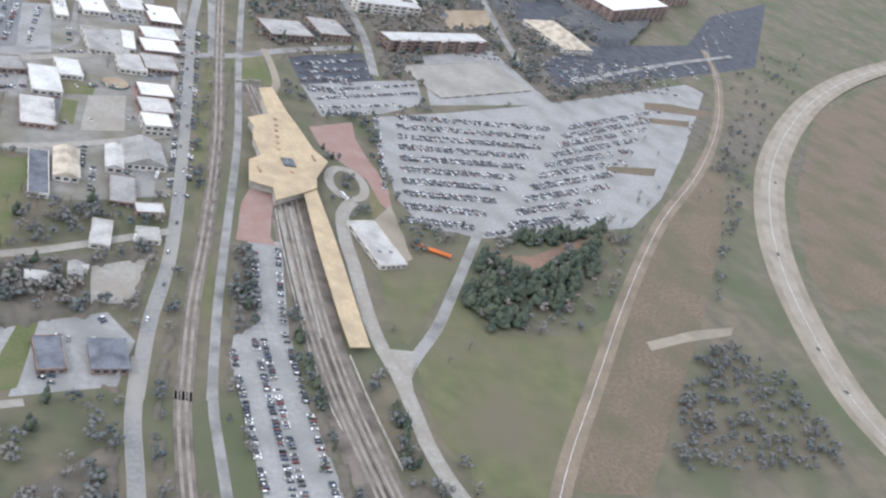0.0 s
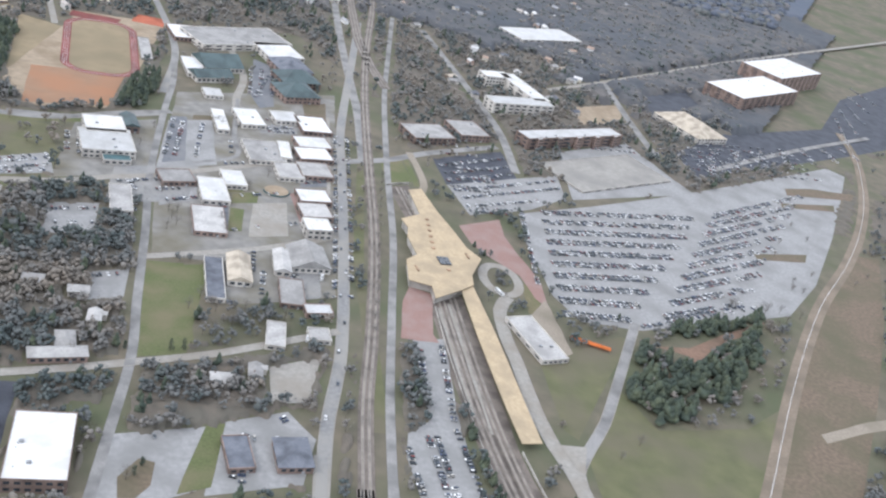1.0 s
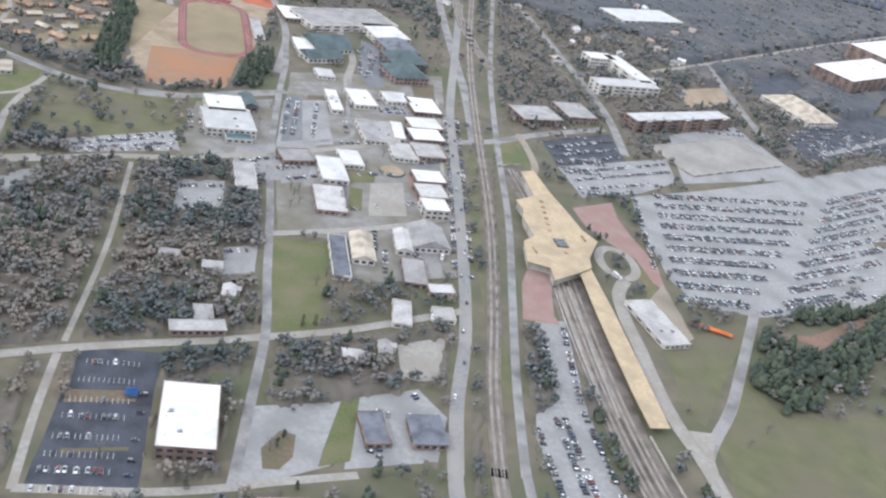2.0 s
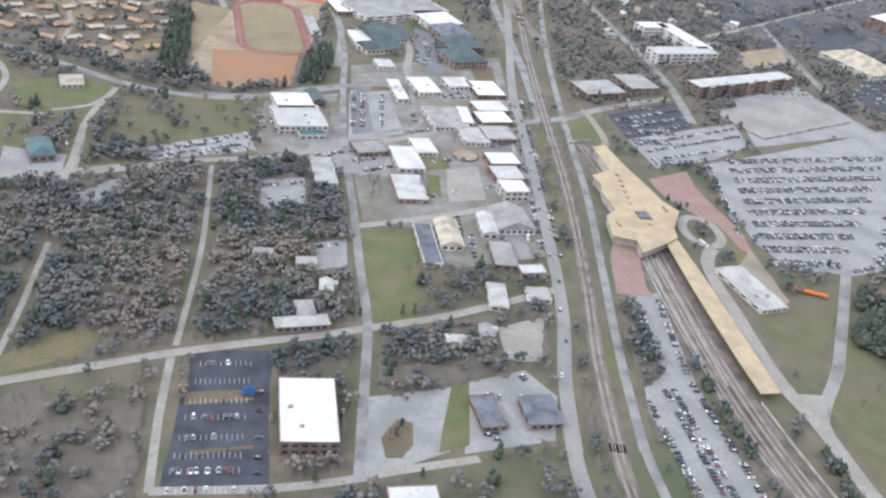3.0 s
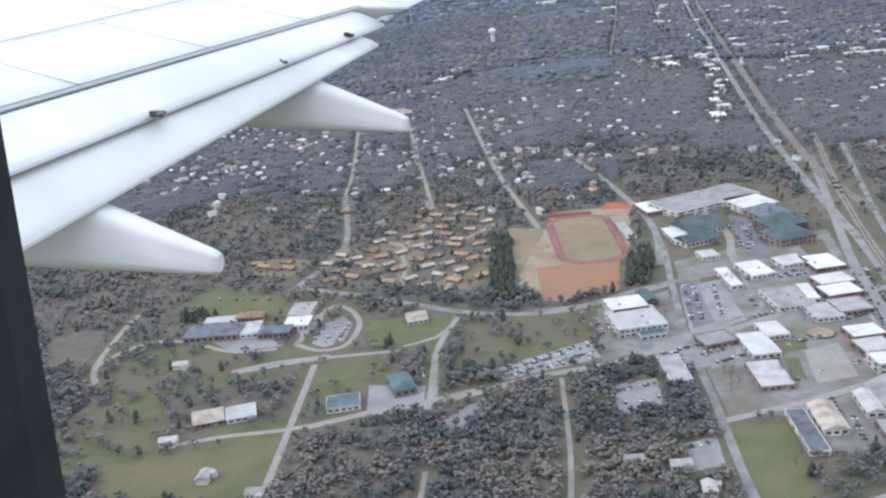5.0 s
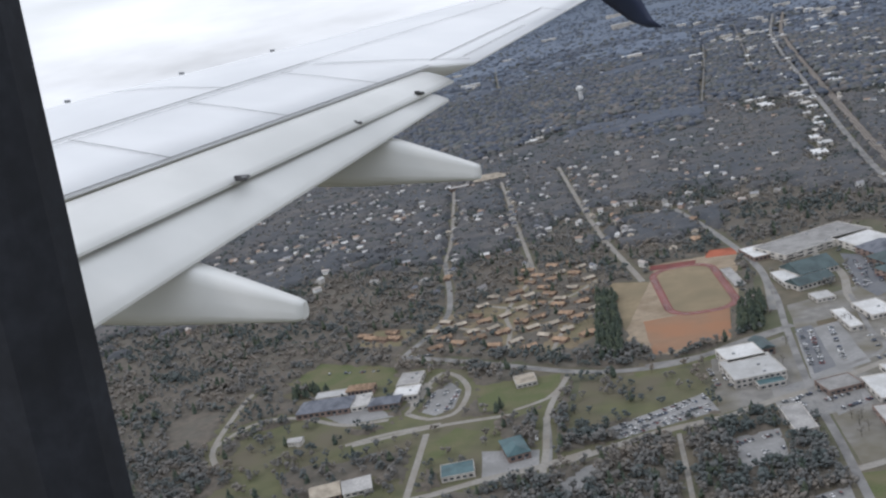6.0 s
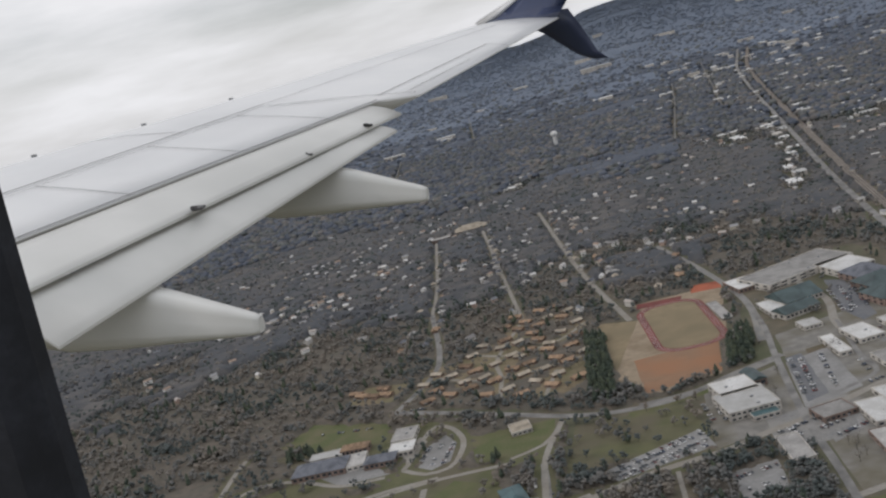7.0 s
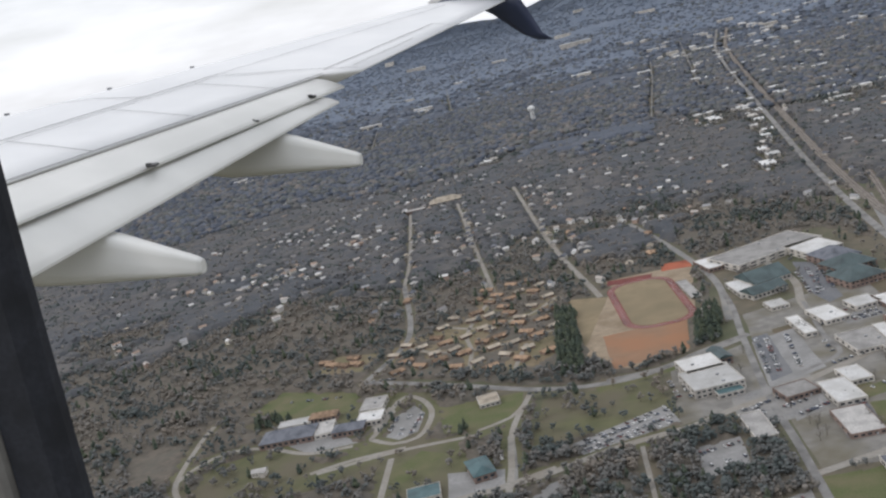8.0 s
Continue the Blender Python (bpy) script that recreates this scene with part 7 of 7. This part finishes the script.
def seam(bm, a, b, width=0.03, lift=0.012):
    """A thin dark joint line on the upper skin between two (x, y) points."""
    d = Vector((b[0] - a[0], b[1] - a[1]))
    n = Vector((-d.y, d.x)).normalized() * width * 0.2
    k = max(2, int(d.length / 0.6))
    rows = []
    for i in range(k + 1):
        x, y = a[0] + d.x * i / k, a[1] + d.y * i / k
        rows.append([bm.verts.new((x + s * n.x, y + s * n.y, skin(x + s * n.x, y + s * n.y) + lift)) for s in (-1, 1)])
    for r, s in zip(rows, rows[1:]):
        bm.faces.new((r[0], r[1], s[1], s[0]))
    flat_up(bm)


def rear(y):
    return x_spoil(y) if y < 11.35 else x_trail(y)


def skin(x, y):
    """Height of the upper skin: cambered from the nose to the rear edge."""
    a, b = x_lead(y), rear(y)
    t = min(1.0, max(0.0, (x - a) / (b - a)))
    return z_top(y) - 0.16 * (1 - t) ** 4 - 0.10 * t ** 3 * 0.3 + 0.05 * math.sin(math.pi * t)


wing = empty("airliner_wing", AIRFRAME, "white airliner wing with extended flaps and navy winglet", "aircraft wing")


def wing_box():
    bm = bmesh.new()
    ys = [1.9, 4, 6, 8, 10, 11.3, 11.4, 13, 15, 16.4, 17.1]
    us = [0, 0.015, 0.04, 0.09, 0.18, 0.32, 0.5, 0.7, 0.88, 1.0]
    ring = []
    for y in ys:
        a, b = x_lead(y), rear(y)
        up = [(a + (b - a) * u, y, skin(a + (b - a) * u, y) - (0.10 * (1 - min(1, u / 0.04)))) for u in us]
        dn = [(a + (b - a) * u, y, skin(a + (b - a) * u, y) - 0.018 - 0.09 * (b - a) * (4 * u * (1 - u)) ** 0.6 * 0.9) for u in us[1:]][::-1]
        ring.append([bm.verts.new(p) for p in up + dn])
    n = len(ring[0])
    for r, s in zip(ring, ring[1:]):
        for i in range(n):
            bm.faces.new((r[i], r[(i + 1) % n], s[(i + 1) % n], s[i]))
    bm.faces.new(ring[0])
    bm.faces.new(ring[-1][::-1])
    bmesh.ops.recalc_face_normals(bm, faces=bm.faces[:])
    for f in bm.faces:
        f.smooth = abs(f.normal.y) < 0.9
    part("wing_skin", bm, M_WING, wing)


wing_box()
bm = bmesh.new()
x2 = lambda y: 19.19 + 0.381 * (y - 8.81)
seam(bm, (x2(5), 5), (x2(11.4), 11.4), 0.05)
seam(bm, (x2(11.4), 11.4), (x2(16.4), 16.4), 0.025)
seam(bm, (x2(5) + 0.16, 5), (x2(11) + 0.14, 11), 0.016)
seam(bm, (18.37, 10.65), (x2(10.3), 10.3), 0.03)
for y in (7.0, 8.5, 9.66, 10.8):
    seam(bm, (x2(y + 0.1) + 0.1, y + 0.1), (x_spoil(y - 0.25), y - 0.25), 0.022)
seam(bm, (x_spoil(5), 5), (x_spoil(11.3), 11.3), 0.035)
seam(bm, (x2(11.4) + 0.1, 11.3), (x_trail(11.3) - 0.05, 11.5), 0.03)
seam(bm, (x_trail(11.4) - 0.45, 11.4), (x_trail(14.6) - 0.33, 14.6), 0.03)
seam(bm, (x_trail(14.6) - 0.33, 14.6), (x_trail(14.5), 14.45), 0.025)
seam(bm, (x_trail(11.6) - 0.2, 11.6), (x_trail(13.4) - 0.16, 13.4), 0.018)
seam(bm, (x_lead(16) + 0.3, 16), (x2(16.4), 16.4), 0.018)
part("panel_joint", bm, M_SEAM, wing, "dark joints between spoilers and panels")
for x, y in ((17.9, 10.6), (18.5, 11.9), (19.1, 13.1), (17.1, 9.3)):
    bm = bmesh.new()
    box(bm, x, y, skin(x, y) + 0.015, 0.06, 0.015, 0.03, 20)
    part("vortex_tab", bm, M_METAL_GREY, wing)


def flap(name, y0, y1, off0, off1, drop0, drop1, thick, material, label=""):
    """A flap slab behind the spoilers: offsets and drops of its front and rear edge, inboard and outboard."""
    rows = []
    for i in range(9):
        t = i / 8
        y = y0 + (y1 - y0) * t
        f, r = off0[0] + (off0[1] - off0[0]) * t, off1[0] + (off1[1] - off1[0]) * t
        fd, rd = drop0[0] + (drop0[1] - drop0[0]) * t, drop1[0] + (drop1[1] - drop1[0]) * t
        row = []
        for u in (0, 0.08, 0.3, 0.6, 0.85, 1.0):
            hump = 0.012 * math.sin(math.pi * u) - (0.03 if u == 0 else 0)
            row.append((x_spoil(y) + f + (r - f) * u, y + 0.16 * u * (1 if t == 1 else 0), z_top(y) - 0.04 - fd - (rd - fd) * u ** 1.3 + hump))
        rows.append(row)
    bm = bmesh.new()
    sheet(bm, rows, thick)
    for fc in bm.faces:
        fc.smooth = fc.normal.z > 0.7
    part(name, bm, material, wing, label)


flap("fore_flap", 5.95, 11.13, (0.0, 0.0), (0.75, 0.31), (0.012, 0.006), (0.15, 0.12), 0.02, M_FLAP)
flap("main_flap", 6.5, 10.78, (0.60, 0.27), (1.05, 0.47), (0.19, 0.145), (0.435, 0.22), 0.02, M_FLAP, "extended pale grey trailing flap")
flap("fore_flap", 2.2, 5.7, (0.0, 0.0), (0.6, 0.55), (0.05, 0.05), (0.22, 0.19), 0.07, M_FLAP)
flap("main_flap", 2.2, 5.6, (0.55, 0.50), (1.3, 1.16), (0.30, 0.27), (0.5, 0.45), 0.06, M_FLAP, "extended pale grey trailing flap")
for x, y, z, w in ((20.84, 8.163, 0.79, 0.15), (21.215, 9.703, 0.965, 0.12), (21.535, 10.638, 1.105, 0.09)):
    bm = bmesh.new()
    box(bm, x, y, z, 0.09, w, 0.022, 14, 0.008)
    box(bm, x - 0.02, y - w * 0.2, z + 0.012, 0.05, w * 0.3, 0.02, 14, 0.004)
    part("flap_hinge", bm, M_HINGE, wing)


def fairing(x, y, z, long=1.0):
    """A flap-track fairing: a tapering box-like boat with a flat belly, ending in a small blunt tail at x, y, z."""
    bm = bmesh.new()
    rings = []
    for dx, top, low, half in ((-2.5, 0.40, 0.20, 0.04), (-2.0, 0.46, 0.0, 0.13), (-1.4, 0.44, -0.10, 0.19), (-1.0, 0.37, -0.10, 0.185), (-0.65, 0.275, -0.085, 0.16), (-0.3, 0.16, -0.075, 0.115), (-0.05, 0.078, -0.068, 0.078), (0.0, 0.055, -0.055, 0.055)):
        mid, tall = z + (top + low) / 2, (top - low) / 2
        ring = []
        for k in range(20):
            q = 2 * math.pi * k / 20
            cy, sz = math.cos(q), math.sin(q)
            # narrow back, wide belly
            w = half * (0.78 if sz > 0 else 1.0) * abs(cy) ** 0.55
            ring.append(bm.verts.new((x + dx * long, y + w * (1 if cy > 0 else -1), mid + tall * abs(sz) ** 0.6 * (1 if sz > 0 else -1))))
        rings.append(ring)
    for r, s in zip(rings, rings[1:]):
        for k in range(20):
            bm.faces.new((r[k], r[(k + 1) % 20], s[(k + 1) % 20], s[k]))
    bm.faces.new(rings[0])
    bm.faces.new(rings[-1][::-1])
    bmesh.ops.recalc_face_normals(bm, faces=bm.faces[:])
    for f in bm.faces:
        f.smooth = len(f.verts) == 4
    part("flap_fairing", bm, M_FLAP, wing, "pale boat-shaped flap track fairing")


fairing(22.21, 9.9, 0.49)
fairing(21.53, 7.4, 0.07)
fairing(20.9, 3.9, -0.28)


def fin(name, rows, label, material=M_WINGLET):
    """A thin aerofoil blade from rows of (front, rear) points."""
    bm = bmesh.new()
    rings = []
    for (f, r, t) in rows:
        f, r = Vector(f), Vector(r)
        up = Vector(t)
        rings.append([bm.verts.new(p) for p in (f, f.lerp(r, 0.25) + up, f.lerp(r, 0.7) + up * 0.7, r, f.lerp(r, 0.7) - up * 0.7, f.lerp(r, 0.25) - up)])
    for a, b in zip(rings, rings[1:]):
        for k in range(6):
            bm.faces.new((a[k], a[(k + 1) % 6], b[(k + 1) % 6], b[k]))
    bm.faces.new(rings[0])
    bm.faces.new(rings[-1][::-1])
    bmesh.ops.recalc_face_normals(bm, faces=bm.faces[:])
    for f in bm.faces:
        f.smooth = len(f.verts) == 4
    return part(name, bm, material, wing, label)


fin("winglet", [((21.32, 17.00, 1.95), (22.97, 17.08, 2.04), (0, 0.02, 0.07)), ((21.86, 17.35, 2.10), (23.07, 17.42, 2.22), (0, 0.05, 0.05)), ((22.26, 17.60, 2.42), (23.22, 17.62, 2.47), (0, 0.05, 0.02)),
                ((22.76, 17.75, 3.02), (23.49, 17.75, 3.07), (0, 0.045, 0.01)), ((23.2, 17.85, 3.92), (23.82, 17.85, 3.92), (0, 0.03, 0.005)), ((23.62, 17.90, 4.52), (23.97, 17.90, 4.52), (0, 0.015, 0))], "navy blue upswept winglet")
fin("leading_edge", [((21.62, 17.33, 2.095), (21.95, 17.36, 2.11), (0, 0.06, 0.055)), ((22.21, 17.60, 2.42), (22.35, 17.60, 2.42), (0, 0.055, 0.022)), ((22.72, 17.75, 3.02), (22.84, 17.75, 3.02), (0, 0.05, 0.012)), ((23.17, 17.85, 3.92), (23.27, 17.85, 3.92), (0, 0.034, 0.006))], "bare pale metal leading edge", M_WING)
fin("ventral_blade", [((22.13, 17.47, 2.11), (23.11, 17.52, 2.16), (0, 0.04, 0.02)), ((22.68, 17.72, 1.81), (23.28, 17.72, 1.87), (0, 0.03, 0.02)), ((23.18, 17.87, 1.42), (23.51, 17.87, 1.44), (0, 0.02, 0.01)), ((23.43, 17.92, 1.31), (23.68, 17.92, 1.30), (0, 0.01, 0.0))], "navy downward winglet blade")

# ---- the cabin window: its forward edge, dark seal and pale lining ----
def cabin_window(x, y, z):
    """The forward upright of the window: a rounded, slightly bowed dark seal with the lining panel ahead of it."""
    top = empty("cabin_window", pose(x, y, z), "dark rubber seal and pale lining of an aircraft window", "window")

    def upright(x0, x1, out, depth, bow, round_in):
        bm = bmesh.new()
        rows = []
        for i in range(25):
            v = -2.0 + 3.6 * i / 24
            lean = bow * v * v + 0.08 * v
            ring = []
            for px, py in ((x0, 0.0), (x1 - round_in, 0.0), (x1 - round_in * 0.3, round_in * 0.25), (x1, round_in), (x1, depth), (x0, depth)):
                ring.append(bm.verts.new((px + lean, out + py, v)))
            rows.append(ring)
        n = len(rows[0])
        for a, b in zip(rows, rows[1:]):
            for k in range(n):
                bm.faces.new((a[k], a[(k + 1) % n], b[(k + 1) % n], b[k]))
        bm.faces.new(rows[0])
        bm.faces.new(rows[-1][::-1])
        bmesh.ops.recalc_face_normals(bm, faces=bm.faces[:])
        return bm

    part("window_seal", upright(-0.168, 0.0, 0.0, 0.09, 0.012, 0.05), M_GASKET, top, "matt black rubber window seal")
    part("lining", upright(-1.6, -0.171, -0.02, 0.06, 0.012, 0.03), M_CABIN, top, "pale grey moulded cabin lining")


cabin_window(-0.965, 1.2, EYE_H)
